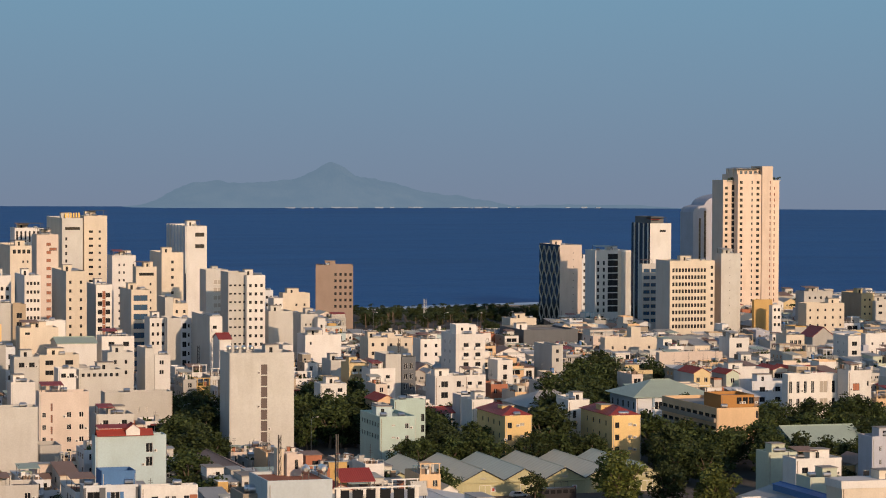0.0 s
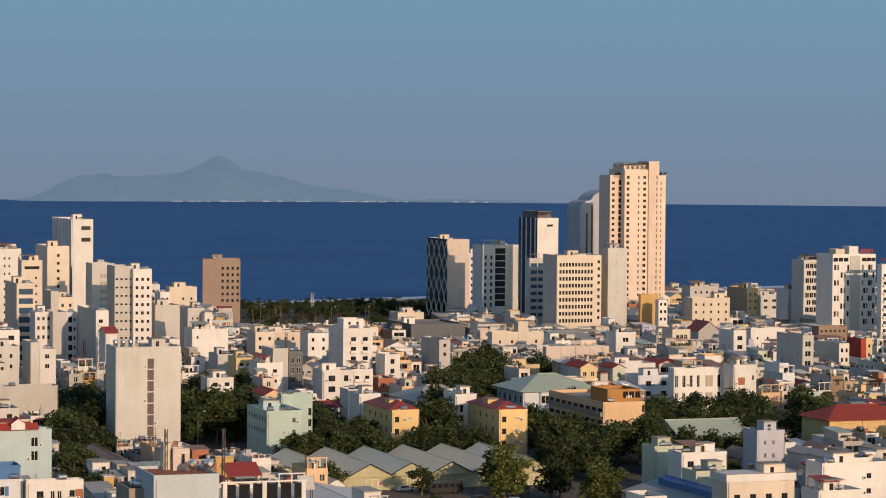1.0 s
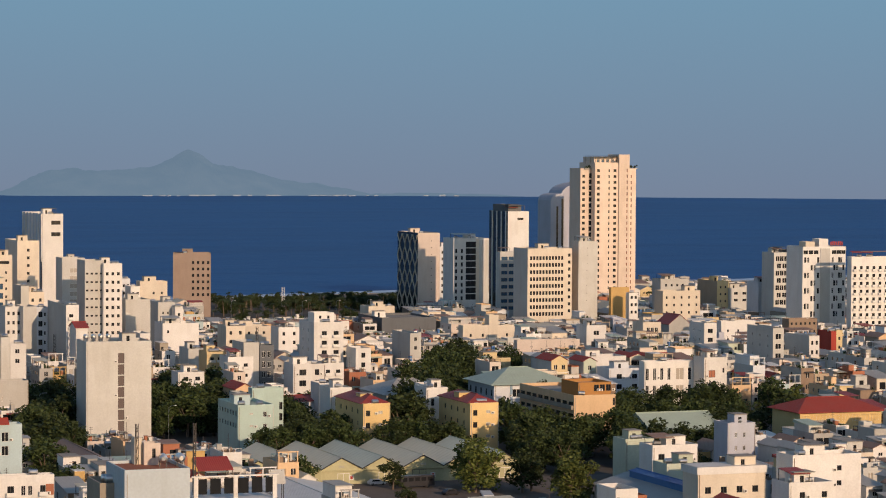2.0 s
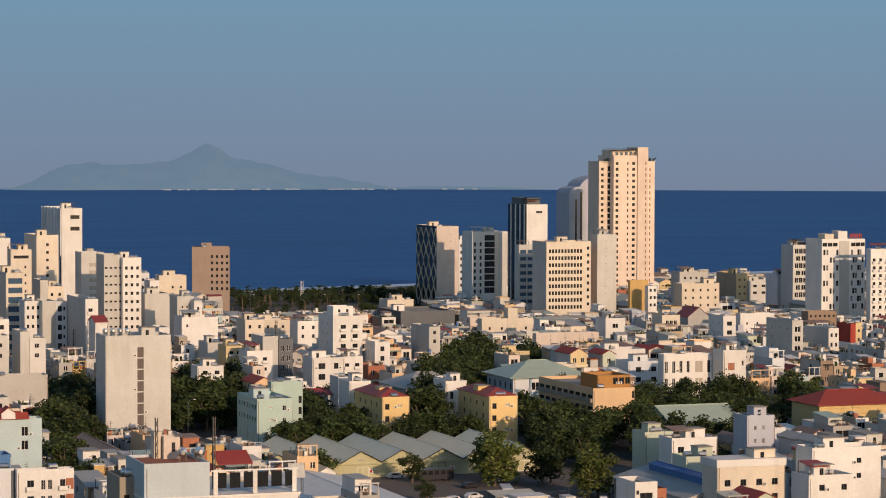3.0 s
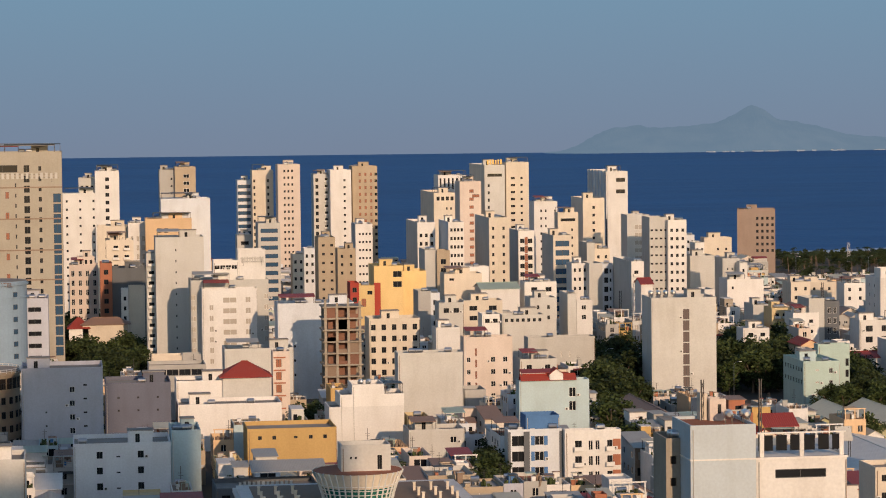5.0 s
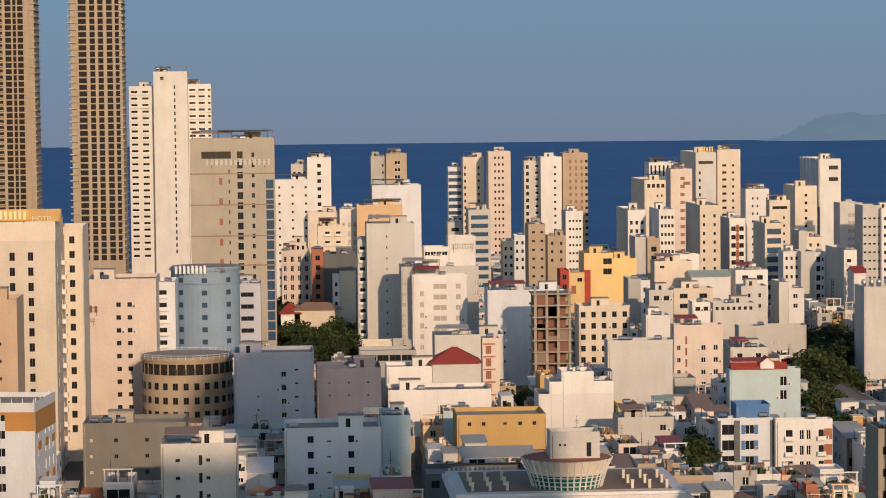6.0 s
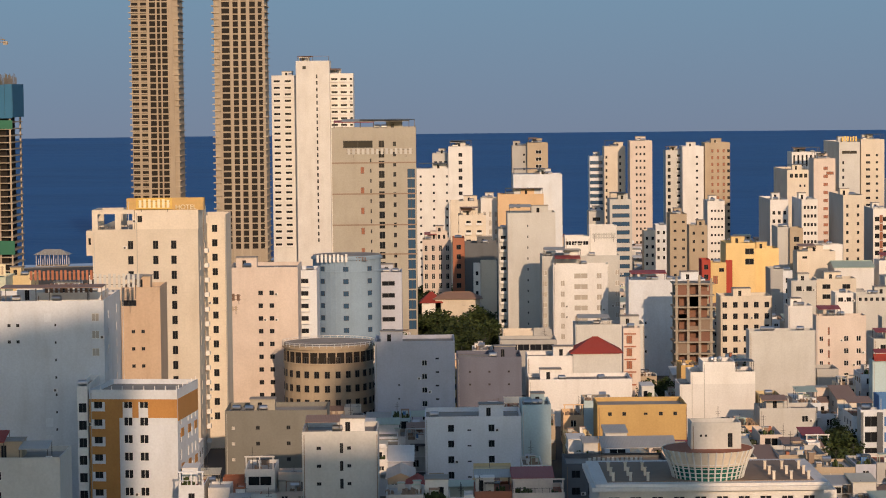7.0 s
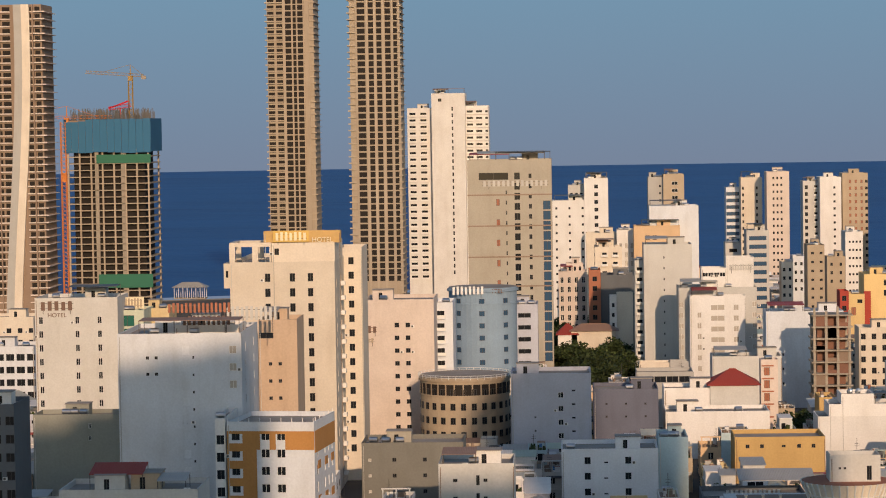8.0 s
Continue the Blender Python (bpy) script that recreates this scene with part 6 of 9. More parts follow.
g.box(-11.38, -10.40, 0.6, 11.0, 54.12, 55.02)
part("loggia_frame", g, "cream", luxury)
g = Geo()
g.box(-12.72, -11.39, 0.4, 9.0, 45.19, 50.57)
part("corner_bay", g, "cream", luxury)
g = Geo()
g.box(-12.23, -11.74, 0.3, 0.45, 47.51, 48.98)
part("bay_window", g, "glass", luxury)
g = Geo()
for u in spread(-11.25, -2.31, 12):
    g.box(u - 0.05, u + 0.05, 0.25, 0.35, 50.57, 51.37)
g.box(-11.38, -2.31, 0.25, 0.35, 51.27, 51.42)
part("railing", g, "iron", luxury)
block("hotel_tower", "cream recessed stair wing of a hotel", -51.1, -45.6, 592.4, 16.0, 52.6, "cream", [('F', 0.55, 0.55, 1, 3, 3.25, 14, 1.2, 1.6, 'd')])
ace_block = block("hotel_block", "pale pink office block with two window columns", -48.6, -31.9, 638.2, 20.0, 37.7, "pink", [('F', 0.46, 0.46, 1, 6.2, 3.1, 12, 1.1, 1.1, 'd'), ('F', 0.62, 0.62, 1, 6.2, 3.1, 12, 1.1, 1.1, 'd')], sides={'L': 'violet_grey'})
crown(-48.6, -31.9, 638.2, 20.0, 37.7, 190, "pink")
block("hotel_block", "grey-white wing with small balconies", -32.6, -28.0, 654.2, 16.0, 35.8, "cool_white", [('F', 0.35, 0.35, 1, 3, 3.1, 12, 1.8, 1.8, 'b')])
crown(-32.6, -28.0, 654.2, 16.0, 35.8, 192, "cool_white")
plaza = block("hotel_tower", "grey hotel with panel joints and glazed corner", -29.5, -3.8, 809.5, 22.0, 68.7, "stone", [('F', 0.15, 0.47, 1, 5, 3, 1, 9, 2.2, 'd'), ('F', 0.59, 0.59, 1, 5, 3.1, 20, 1.7, 2.1, 'd'), ('F', 0.745, 0.745, 1, 5, 3.1, 20, 0.9, 1.4, 'd'), ('F', 0.36, 0.36, 1, 13, 6.2, 6, 1, 2, 'r'), ('F', 0.46, 0.46, 1, 10, 3.1, 16, 0.4, 1.2, 'd'), ('F', 0.94, 0.94, 1, 14, 3.1, 18, 2.3, 2.7, 'g')], bands=((10.5, 0.4, 0.06, 'brown'), (20, 0.4, 0.06, 'brown'), (29.5, 0.4, 0.06, 'brown'), (38.5, 0.4, 0.06, 'brown')))
crown(-29.5, -3.8, 809.5, 22.0, 68.7, 194, "stone")
block("apartment_tower", "white apartment tower wing with loggias", -70.5, -58.7, 1197.9, 20.0, 87.3, "white", [('F', 0.2, 0.2, 1, 3, 2.95, 26, 2.8, 1.7, 'b'), ('F', 0.62, 0.62, 1, 3, 2.95, 26, 2.8, 1.7, 'b')])
crown(-70.5, -58.7, 1197.9, 20.0, 87.3, 196, "white")
block("apartment_tower", "white apartment tower core with slit windows", -59.2, -44.1, 1192.5, 22.0, 93.7, "white", [('F', 0.25, 0.25, 1, 3, 3.3, 1, 1.55, 1.38, 'd'), ('F', 0.62, 0.62, 1, 7, 2.95, 26, 0.69, 1.72, 'd')])
crown(-59.2, -44.1, 1192.5, 22.0, 93.7, 198, "white")
block("apartment_tower", "white apartment tower seaward wing with loggias", -45.0, -33.7, 1199.2, 20.0, 88.0, "white", [('F', 0.25, 0.25, 1, 3, 2.95, 26, 2.8, 1.7, 'b'), ('F', 0.62, 0.62, 1, 3, 2.95, 26, 2.8, 1.7, 'b'), ('F', 0.92, 0.92, 1, 3, 2.95, 26, 1.2, 1.7, 'b')])
crown(-45.0, -33.7, 1199.2, 20.0, 88.0, 200, "white")
pale_hotel = block("hotel_block", "pale hotel with a roof sign and three window columns", -126.0, -106.2, 622.4, 16.0, 40.2, "pale_grey", [('F', 0.07, 0.07, 1, 5.4, 3.3, 12, 1, 1.7, 'w'), ('F', 0.51, 0.51, 1, 5.4, 3.3, 12, 1, 1.7, 'w'), ('F', 0.78, 0.78, 1, 5.4, 3.3, 12, 1, 1.7, 'w')])
crown(-126.0, -106.2, 622.4, 16.0, 40.2, 202, "pale_grey")
block("hotel_block", "hotel wing with green glazing", -107.6, -101.2, 630.9, 14.0, 36.5, "pale_green", [('F', 0.35, 0.35, 1, 2.6, 3.2, 4, 3.4, 2.6, 'e')])
crown(-107.6, -101.2, 630.9, 14.0, 36.5, 204, "pale_green")
block("hotel_block", "cream upper storey behind a roof sign", -102.9, -96.8, 641.8, 12.0, 36.1, "yellow", [])
crown(-102.9, -96.8, 641.8, 12.0, 36.1, 206, "yellow")
gable = block("hotel_block", "big white hotel gable, half in shade", -85.1, -61.5, 497.8, 26.6, 41.1, "cool_white", [('F', 0.24, 0.31, 2, 4.6, 3.1, 2, 0.6, 0.6, 'd'), ('F', 0.61, 0.61, 1, 4.6, 3.3, 9, 0.35, 0.5, 'd'), ('F', 0.55, 0.55, 1, 3.2, 3.3, 10, 1.4, 1.7, 'q'), ('F', 0.93, 0.93, 1, 3.2, 3.3, 3, 1.4, 1.5, 'l'), ('R', 0.25, 0.25, 1, 3.2, 3.3, 9, 1.2, 1.6, 'd'), ('R', 0.75, 0.75, 1, 3.2, 3.3, 9, 1, 1.6, 'd')])
crown(-85.1, -61.5, 497.8, 26.6, 41.1, 208, "cool_white")
block("hotel_block", "white penthouse storey with a terracotta end", -75.8, -63.2, 509.4, 10.0, 41.8, "white", [])
crown(-75.8, -63.2, 509.4, 10.0, 41.8, 210, "white")
peach_hotel = block("hotel_block", "terracotta-brown hotel with small windows", -62.5, -54.6, 534.4, 14.0, 40.8, "dusky", [('F', 0.2, 0.2, 1, 3.2, 3.3, 1, 3, 1.2, 'd'), ('F', 0.3, 0.55, 2, 9, 3.5, 6, 0.7, 0.7, 'd')])
crown(-62.5, -54.6, 534.4, 14.0, 40.8, 212, "dusky")
orange_frame = block("apartment_house", "white building with an orange frame and paired windows", -62.2, -45.9, 478.0, 18.0, 26.3, "cool_white", [('F', 0.1, 0.1, 1, 2.6, 3.2, 7, 1.5, 1.6, 'd'), ('F', 0.44, 0.62, 2, 2.6, 3.2, 7, 1.6, 1.6, 'w'), ('R', 0.15, 0.15, 1, 2.6, 3.2, 7, 1, 1.8, 'd'), ('R', 0.5, 0.85, 3, 2.6, 3.2, 7, 0.8, 1.8, 'w')])
block("apartment_house", "white stair strip with windows", -64.4, -62.5, 479.7, 18.0, 26.9, "white", [('F', 0.5, 0.5, 1, 4, 3.2, 7, 1.4, 1.7, 'd')])
crown(-64.4, -62.5, 479.7, 18.0, 26.9, 216, "white")
block("building", "grey blank-walled building with corner steps", -41.4, -20.9, 528.4, 14.0, 16.2, "ash", [('F', 0.08, 0.08, 1, 3.5, 3.2, 4, 0.6, 0.6, 'l'), ('F', 0.32, 0.32, 1, 3.5, 3.2, 4, 0.8, 0.8, 'd'), ('F', 0.62, 0.62, 1, 3.5, 3.2, 4, 0.8, 0.8, 'd')])
crown(-41.4, -20.9, 528.4, 14.0, 16.2, 218, "stone")
block("building", "white flat-roofed building with slit windows", -23.1, -9.6, 469.4, 14.0, 19.4, "pale_grey", [('F', 0.22, 0.22, 1, 3, 3.2, 3, 0.8, 0.6, 'd'), ('F', 0.52, 0.52, 1, 3, 3.2, 3, 0.6, 1.8, 'd'), ('F', 0.62, 0.62, 1, 3, 3.2, 3, 0.7, 0.6, 'd')])
crown(-23.1, -9.6, 469.4, 14.0, 19.4, 220, "white")
block("building", "white shaded building with two window columns", -1.3, 18.3, 535.0, 16.0, 13.7, "bright_white", [('F', 0.27, 0.27, 1, 2.4, 3.2, 4, 1.2, 1.4, 'd'), ('F', 0.46, 0.46, 1, 2.8, 3.2, 4, 0.8, 0.3, 'd'), ('F', 0.69, 0.69, 1, 2.4, 3.2, 4, 1.2, 1.4, 'd')])
crown(-1.3, 18.3, 535.0, 16.0, 13.7, 222, "bright_white")
block("building", "violet-grey rendered building in shade", -12.7, 5.5, 599.9, 16.0, 23.0, "violet_grey", [('F', 0.3, 0.3, 1, 10, 3.1, 5, 0.4, 0.4, 'd'), ('F', 0.62, 0.62, 1, 5, 3.1, 7, 1.2, 1.3, 'w'), ('F', 0.78, 0.78, 1, 4, 3.1, 8, 0.8, 0.4, 'd')])
crown(-12.7, 5.5, 599.9, 16.0, 23.0, 224, "violet_grey")
block("building", "grey-green blank rear wall of a building", -112.0, -93.9, 548.7, 10.0, 20.4, "olive_grey", [('F', 0.66, 0.66, 1, 2.5, 2.6, 2, 0.6, 1, 'w')])
crown(-112.0, -93.9, 548.7, 10.0, 20.4, 226, "olive_grey")
# the dark paint stands in for shade falling on this building
block("building", "slate-grey rendered low building with small windows", 6.2, 21.4, 620.0, 16.0, 17.2, "slate", [('F', 0.2, 0.8, 3, 3.5, 3, 2, 0.5, 0.5, 'd')])
crown(6.2, 21.4, 620.0, 16.0, 17.2, 228, "slate")
block("building", "pale blue narrow house in shade", 18.7, 24.8, 544.7, 14.0, 14.8, "pale_blue", [])
crown(18.7, 24.8, 544.7, 14.0, 14.8, 230, "pale_blue")
corner_house = block("house", "grey rooftop building with a window", -82.6, -59.9, 424.0, 14.0, 21.6, "pale_grey", [('F', 0.12, 0.12, 1, 3, 3.2, 2, 2.2, 2, 'w'), ('F', 0.42, 0.56, 2, 3, 3.2, 2, 1, 1.4, 'w')])
crown(-82.6, -59.9, 424.0, 14.0, 21.6, 232, "pale_grey")
block("hotel_block", "bluish office block with ribbon windows", -157.8, -142.8, 702.5, 16.0, 22.2, "cool_white", [('F', 0.2, 0.95, 5, 3, 3.4, 8, 2.2, 1.8, 'd')])
crown(-157.8, -142.8, 702.5, 16.0, 22.2, 234, "cool_white")
block("hotel_block", "cream building near the sea front", -169.1, -154.6, 761.4, 16.0, 25.9, "cream", [('F', 0.5, 0.95, 3, 4, 3.4, 3, 1.4, 1.4, 'd')])
crown(-169.1, -154.6, 761.4, 16.0, 25.9, 236, "cream")
block("building", "dark building with a red shop sign", -107.0, -98.9, 467.9, 14.0, 31.1, "dark_grey", [('F', 0.3, 0.9, 3, 3, 3.3, 6, 1.6, 1.6, 'd')])
crown(-107.0, -98.9, 467.9, 14.0, 31.1, 238, "white")
block("hotel_tower", "pale set-back wing of a white tower", 1.6, 8.5, 1108.0, 12.0, 53.5, "pale_grey", [('F', 0.2, 0.8, 3, 4, 3.2, 14, 1.2, 1.5, 'd')])
crown(1.6, 8.5, 1108.0, 12.0, 53.5, 528, "pale_grey")
block("hotel_block", "cream block with a cluttered flat roof", 8.0, 19.2, 990.0, 12.0, 38.4, "cream", [('F', 0.3, 0.8, 2, 5, 3.2, 4, 0.9, 1.1, 'd')])
crown(8.0, 19.2, 990.0, 12.0, 38.4, 530, "cream")
block("apartment_block", "cream house with banded orange balconies", 10.5, 20.0, 930.0, 12.0, 36.0, "cream", [('F', 0.35, 0.35, 1, 2.8, 3.3, 6, 1.6, 1.5, 'b'), ('F', 0.75, 0.75, 1, 2.8, 3.3, 6, 1.6, 1.5, 'b')])
crown(10.5, 20.0, 930.0, 12.0, 36.0, 532, "cream")
block("apartment_block", "white block with tall pilasters", 19.3, 26.3, 985.0, 12.0, 39.6, "white", [('F', 0.2, 0.8, 3, 6, 3.3, 6, 1.0, 2.0, 'l')])
crown(19.3, 26.3, 985.0, 12.0, 39.6, 534, "white")
block("building", "peach orange block behind a grey gable", 25.4, 42.3, 975.0, 12.0, 41.4, "peach", [('F', 0.3, 0.45, 2, 4.4, 3.3, 3, 1.5, 1.6, 'd')])
crown(25.4, 42.3, 975.0, 12.0, 41.4, 536, "peach")
block("hotel_block", "pink ornate hotel with narrow window bays", -2.3, 7.3, 900.0, 12.0, 29.2, "pink", [('F', 0.12, 0.88, 4, 3.0, 3.2, 7, 1.1, 2.0, 'w')])
crown(-2.3, 7.3, 900.0, 12.0, 29.2, 538, "pink")
block("roof_storey", "pink stepped roof storey of an ornate hotel", 0.4, 6.2, 902.0, 8.0, 31.8, "pink", [('F', 0.2, 0.8, 3, 1.8, 3.2, 1, 0.8, 1.4, 'd')])
crown(0.4, 6.2, 902.0, 8.0, 31.8, 540, "pink")
block("building", "brick-red narrow building with dark windows", 7.8, 11.7, 880.0, 14.0, 30.7, "terracotta", [('F', 0.5, 0.5, 1, 3, 3.2, 7, 1.5, 1.6, 'd')])
crown(7.8, 11.7, 880.0, 14.0, 30.7, 542, "terracotta")
block("building", "dark grey blank building side", 11.8, 23.4, 882.0, 14.0, 28.9, "dark_grey", [])
crown(11.8, 23.4, 882.0, 14.0, 28.9, 544, "dark_grey")
block("house", "narrow white house front with windows", 14.3, 16.5, 858.0, 8.0, 23.4, "white", [('F', 0.5, 0.5, 1, 3, 3.2, 4, 0.8, 1.3, 'd')])
crown(14.3, 16.5, 858.0, 8.0, 23.4, 546, "white")
block("house", "cream blank rendered house wall", 16.7, 21.9, 862.0, 8.0, 24.0, "cream", [])
crown(16.7, 21.9, 862.0, 8.0, 24.0, 548, "cream")
block("building", "grey narrow side with stacked balconies", 21.1, 24.0, 806.0, 12.0, 37.6, "pale_grey", [('F', 0.5, 0.5, 1, 3, 3.2, 10, 1.6, 1.7, 'b')])
crown(21.1, 24.0, 806.0, 12.0, 37.6, 550, "pale_grey")
block("hotel_tower", "grey side wing of a tan tower", 36.4, 43.3, 1152.0, 14.0, 55.5, "grey", [('F', 0.75, 0.75, 1, 4, 3.1, 16, 0.8, 1.0, 'd')])
crown(36.4, 43.3, 1152.0, 14.0, 55.5, 552, "grey")
block("hotel_tower", "pale balconied wing of a white tower", 113.1, 121.2, 1262.0, 14.0, 50.2, "pale_grey", [('F', 0.2, 0.2, 1, 3, 3.2, 16, 1.4, 1.8, 'd'), ('F', 0.75, 0.75, 1, 3, 3.2, 16, 1.4, 1.8, 'b')])
crown(113.1, 121.2, 1262.0, 14.0, 50.2, 554, "pale_grey")
block("building", "yellow-orange low wing with glazed bays", 90.5, 95.5, 850.0, 10.0, 23.6, "sun_yellow", [('F', 0.3, 0.3, 1, 5.6, 3.4, 1, 1.5, 2.6, 'r'), ('F', 0.7, 0.7, 1, 2.4, 3.4, 1, 1.6, 1.2, 'd')])
block("building", "narrow dark red glazed corner of a yellow building", 87.6, 90.4, 849.6, 10.0, 24.6, "red", [('F', 0.5, 0.5, 1, 2.4, 3.2, 6, 1.4, 1.6, 'd')])
crown(90.5, 95.5, 850.0, 10.0, 23.6, 556, "sun_yellow")
block("house", "grey house side with arched windows", 122.6, 127.0, 930.0, 16.0, 30.6, "pale_grey", [])
crown(122.6, 127.0, 930.0, 16.0, 30.6, 558, "pale_grey")
block("house", "tan house front with stacked arched windows", 126.7, 131.3, 928.0, 10.0, 30.3, "tan", [('F', 0.5, 0.5, 1, 4, 3.2, 6, 1.9, 1.8, 'd')])
crown(126.7, 131.3, 928.0, 10.0, 30.3, 560, "tan")
block("house", "grey house with small windows", 86.5, 90.8, 1010.0, 10.0, 27.7, "cool_white", [('F', 0.25, 0.75, 2, 3, 3.2, 4, 0.9, 1.3, 'd')])
crown(86.5, 90.8, 1010.0, 10.0, 27.7, 562, "cool_white")
block("house", "brown low block near a white hotel", 98.9, 105.8, 1005.0, 10.0, 27.6, "tan", [('F', 0.25, 0.75, 2, 3, 3.2, 3, 0.9, 1.2, 'd')])
crown(98.9, 105.8, 1005.0, 10.0, 27.6, 564, "tan")
block("house", "cream narrow house with small windows", 81.3, 85.6, 1000.0, 10.0, 26.1, "cream", [('F', 0.25, 0.75, 2, 3, 3.2, 4, 0.9, 1.3, 'd')])
crown(81.3, 85.6, 1000.0, 10.0, 26.1, 566, "cream")
block("building", "long grey hall with open upper bays", 18.2, 33.0, 690.0, 12.0, 14.5, "grey", [('F', 0.2, 0.85, 4, 2.0, 3, 1, 3.0, 1.6, 'd')])
block("house", "low cream house at a garden's edge", 20.9, 29.9, 760.0, 8.0, 10.5, "cream", [])
block("building", "grey-beige rendered hall wall", 38.8, 57.2, 705.0, 12.0, 17.0, "pale_grey", [])
crown(38.8, 57.2, 705.0, 12.0, 17.0, 572, "pale_grey")
block("house", "grey plain rendered house side", 235.4, 245.0, 1000.0, 14.0, 22.6, "pale_grey", [])
crown(235.4, 245.0, 1000.0, 14.0, 22.6, 574, "pale_grey")
block("house", "white narrow house front with windows", 245.3, 248.2, 1001.0, 10.0, 21.4, "cool_white", [('F', 0.5, 0.5, 1, 4, 3.2, 3, 1.0, 1.6, 'd')])
crown(245.3, 248.2, 1001.0, 10.0, 21.4, 576, "cool_white")
block("house", "grey-white house with small windows", 238.3, 244.8, 960.0, 12.0, 23.7, "pale_grey", [('F', 0.3, 0.85, 3, 4, 3.2, 3, 0.6, 0.8, 'd')])
crown(238.3, 244.8, 960.0, 12.0, 23.7, 578, "pale_grey")
block("house", "white narrow house front with windows", 243.5, 246.5, 955.0, 10.0, 22.3, "white", [('F', 0.5, 0.5, 1, 3, 3.2, 2, 0.8, 1.2, 'd')])
crown(243.5, 246.5, 955.0, 10.0, 22.3, 580, "white")
block("house", "low white plain-walled house", 226.3, 239.4, 905.0, 12.0, 19.5, "white", [('F', 0.15, 0.15, 1, 3, 3.2, 1, 0.7, 1.0, 'd')])
crown(226.3, 239.4, 905.0, 12.0, 19.5, 582, "white")
block("house", "white house standing behind a hotel", 254.9, 258.5, 1090.0, 10.0, 26.3, "cool_white", [('F', 0.25, 0.75, 2, 3, 3.2, 4, 0.9, 1.2, 'd')])
crown(254.9, 258.5, 1090.0, 10.0, 26.3, 584, "cool_white")
block("house", "white narrow house with small windows", 254.0, 257.9, 1070.0, 10.0, 24.0, "white", [('F', 0.25, 0.75, 2, 3, 3.2, 4, 0.9, 1.2, 'd')])
crown(254.0, 257.9, 1070.0, 10.0, 24.0, 586, "white")
block("house", "grey stepped house side", 185.0, 187.9, 950.0, 14.0, 31.0, "pale_grey", [])
crown(185.0, 187.9, 950.0, 14.0, 31.0, 588, "pale_grey")
block("house", "cream stepped house with roof rooms", 188.3, 193.9, 952.0, 10.0, 28.6, "cream", [('F', 0.25, 0.75, 2, 3, 3.2, 2, 0.9, 1.2, 'd')])
crown(188.3, 193.9, 952.0, 10.0, 28.6, 590, "cream")
block("house", "grey plain rendered house side", 176.0, 180.7, 900.0, 14.0, 26.4, "pale_grey", [])
crown(176.0, 180.7, 900.0, 14.0, 26.4, 592, "pale_grey")
block("house", "bluish white house with a window strip", 180.7, 184.5, 900.0, 10.0, 26.2, "cool_white", [('F', 0.35, 0.35, 1, 2.6, 3.2, 5, 1.4, 1.9, 'd'), ('F', 0.75, 0.75, 1, 2.6, 3.2, 5, 0.6, 1.2, 'd')])
crown(180.7, 184.5, 900.0, 10.0, 26.2, 594, "cool_white")
block("house", "white house with small windows", 170.8, 176.6, 905.0, 10.0, 26.2, "white", [('F', 0.2, 0.8, 3, 2.4, 3.2, 3, 0.8, 1.2, 'd')])
crown(170.8, 176.6, 905.0, 10.0, 26.2, 596, "white")
block("house", "narrow white house with a red panel", 209.7, 213.2, 870.0, 12.0, 18.6, "white", [('F', 0.6, 0.6, 1, 3, 3.2, 4, 1.4, 2.4, 'r')])
crown(209.7, 213.2, 870.0, 12.0, 18.6, 598, "white")
block("house", "grey blank side of a narrow house", 226.3, 231.3, 800.7, 13.3, 20.0, "pale_grey", [])
crown(226.3, 231.3, 800.0, 14.0, 20.0, 600, "pale_grey")
block("house", "dark-fronted narrow house with patterned grilles", 231.6, 236.2, 801.0, 10.0, 19.1, "dark_grey", [('F', 0.3, 0.7, 2, 3, 3.2, 5, 1.1, 1.9, 'w')])
crown(231.6, 236.2, 801.0, 10.0, 19.1, 602, "dark_grey")
block("house", "white two-storey house with wide openings", 233.3, 243.4, 770.0, 10.0, 15.4, "white", [('F', 0.3, 0.3, 1, 2.6, 3.3, 2, 2.2, 1.8, 'd'), ('F', 0.75, 0.75, 1, 2.6, 3.3, 2, 1.4, 1.8, 'd')])
crown(233.3, 243.4, 770.0, 10.0, 15.4, 604, "white")
block("house", "white balconied house front", 246.9, 254.3, 785.0, 8.0, 14.3, "white", [('F', 0.3, 0.75, 2, 3, 3.2, 4, 1.4, 1.7, 'b')])
crown(246.9, 254.3, 785.0, 8.0, 14.3, 606, "white")
block("house", "low cream house near the park", 256.2, 263.4, 930.0, 12.0, 16.5, "cream", [('F', 0.25, 0.75, 2, 2.6, 3.2, 2, 1.0, 1.3, 'd')])
crown(256.2, 263.4, 930.0, 12.0, 16.5, 608, "cream")
block("building", "long low cream building near the park", 265.1, 281.7, 960.0, 10.0, 14.2, "cream", [('F', 0.15, 0.85, 5, 2.6, 3.2, 1, 1.0, 1.1, 'd')])
crown(265.1, 281.7, 960.0, 10.0, 14.2, 610, "cream")
block("house", "low white house near the park", 276.1, 284.1, 930.0, 10.0, 15.6, "white", [('F', 0.25, 0.75, 2, 2.4, 3.2, 2, 1.0, 1.3, 'd')])
crown(276.1, 284.1, 930.0, 10.0, 15.6, 612, "white")
block("house", "white balconied town house", 221.0, 229.3, 800.0, 10.0, 15.6, "white", [('F', 0.3, 0.7, 2, 3, 3.2, 3, 1.3, 1.7, 'b')])
crown(221.0, 229.3, 800.0, 10.0, 15.6, 614, "white")
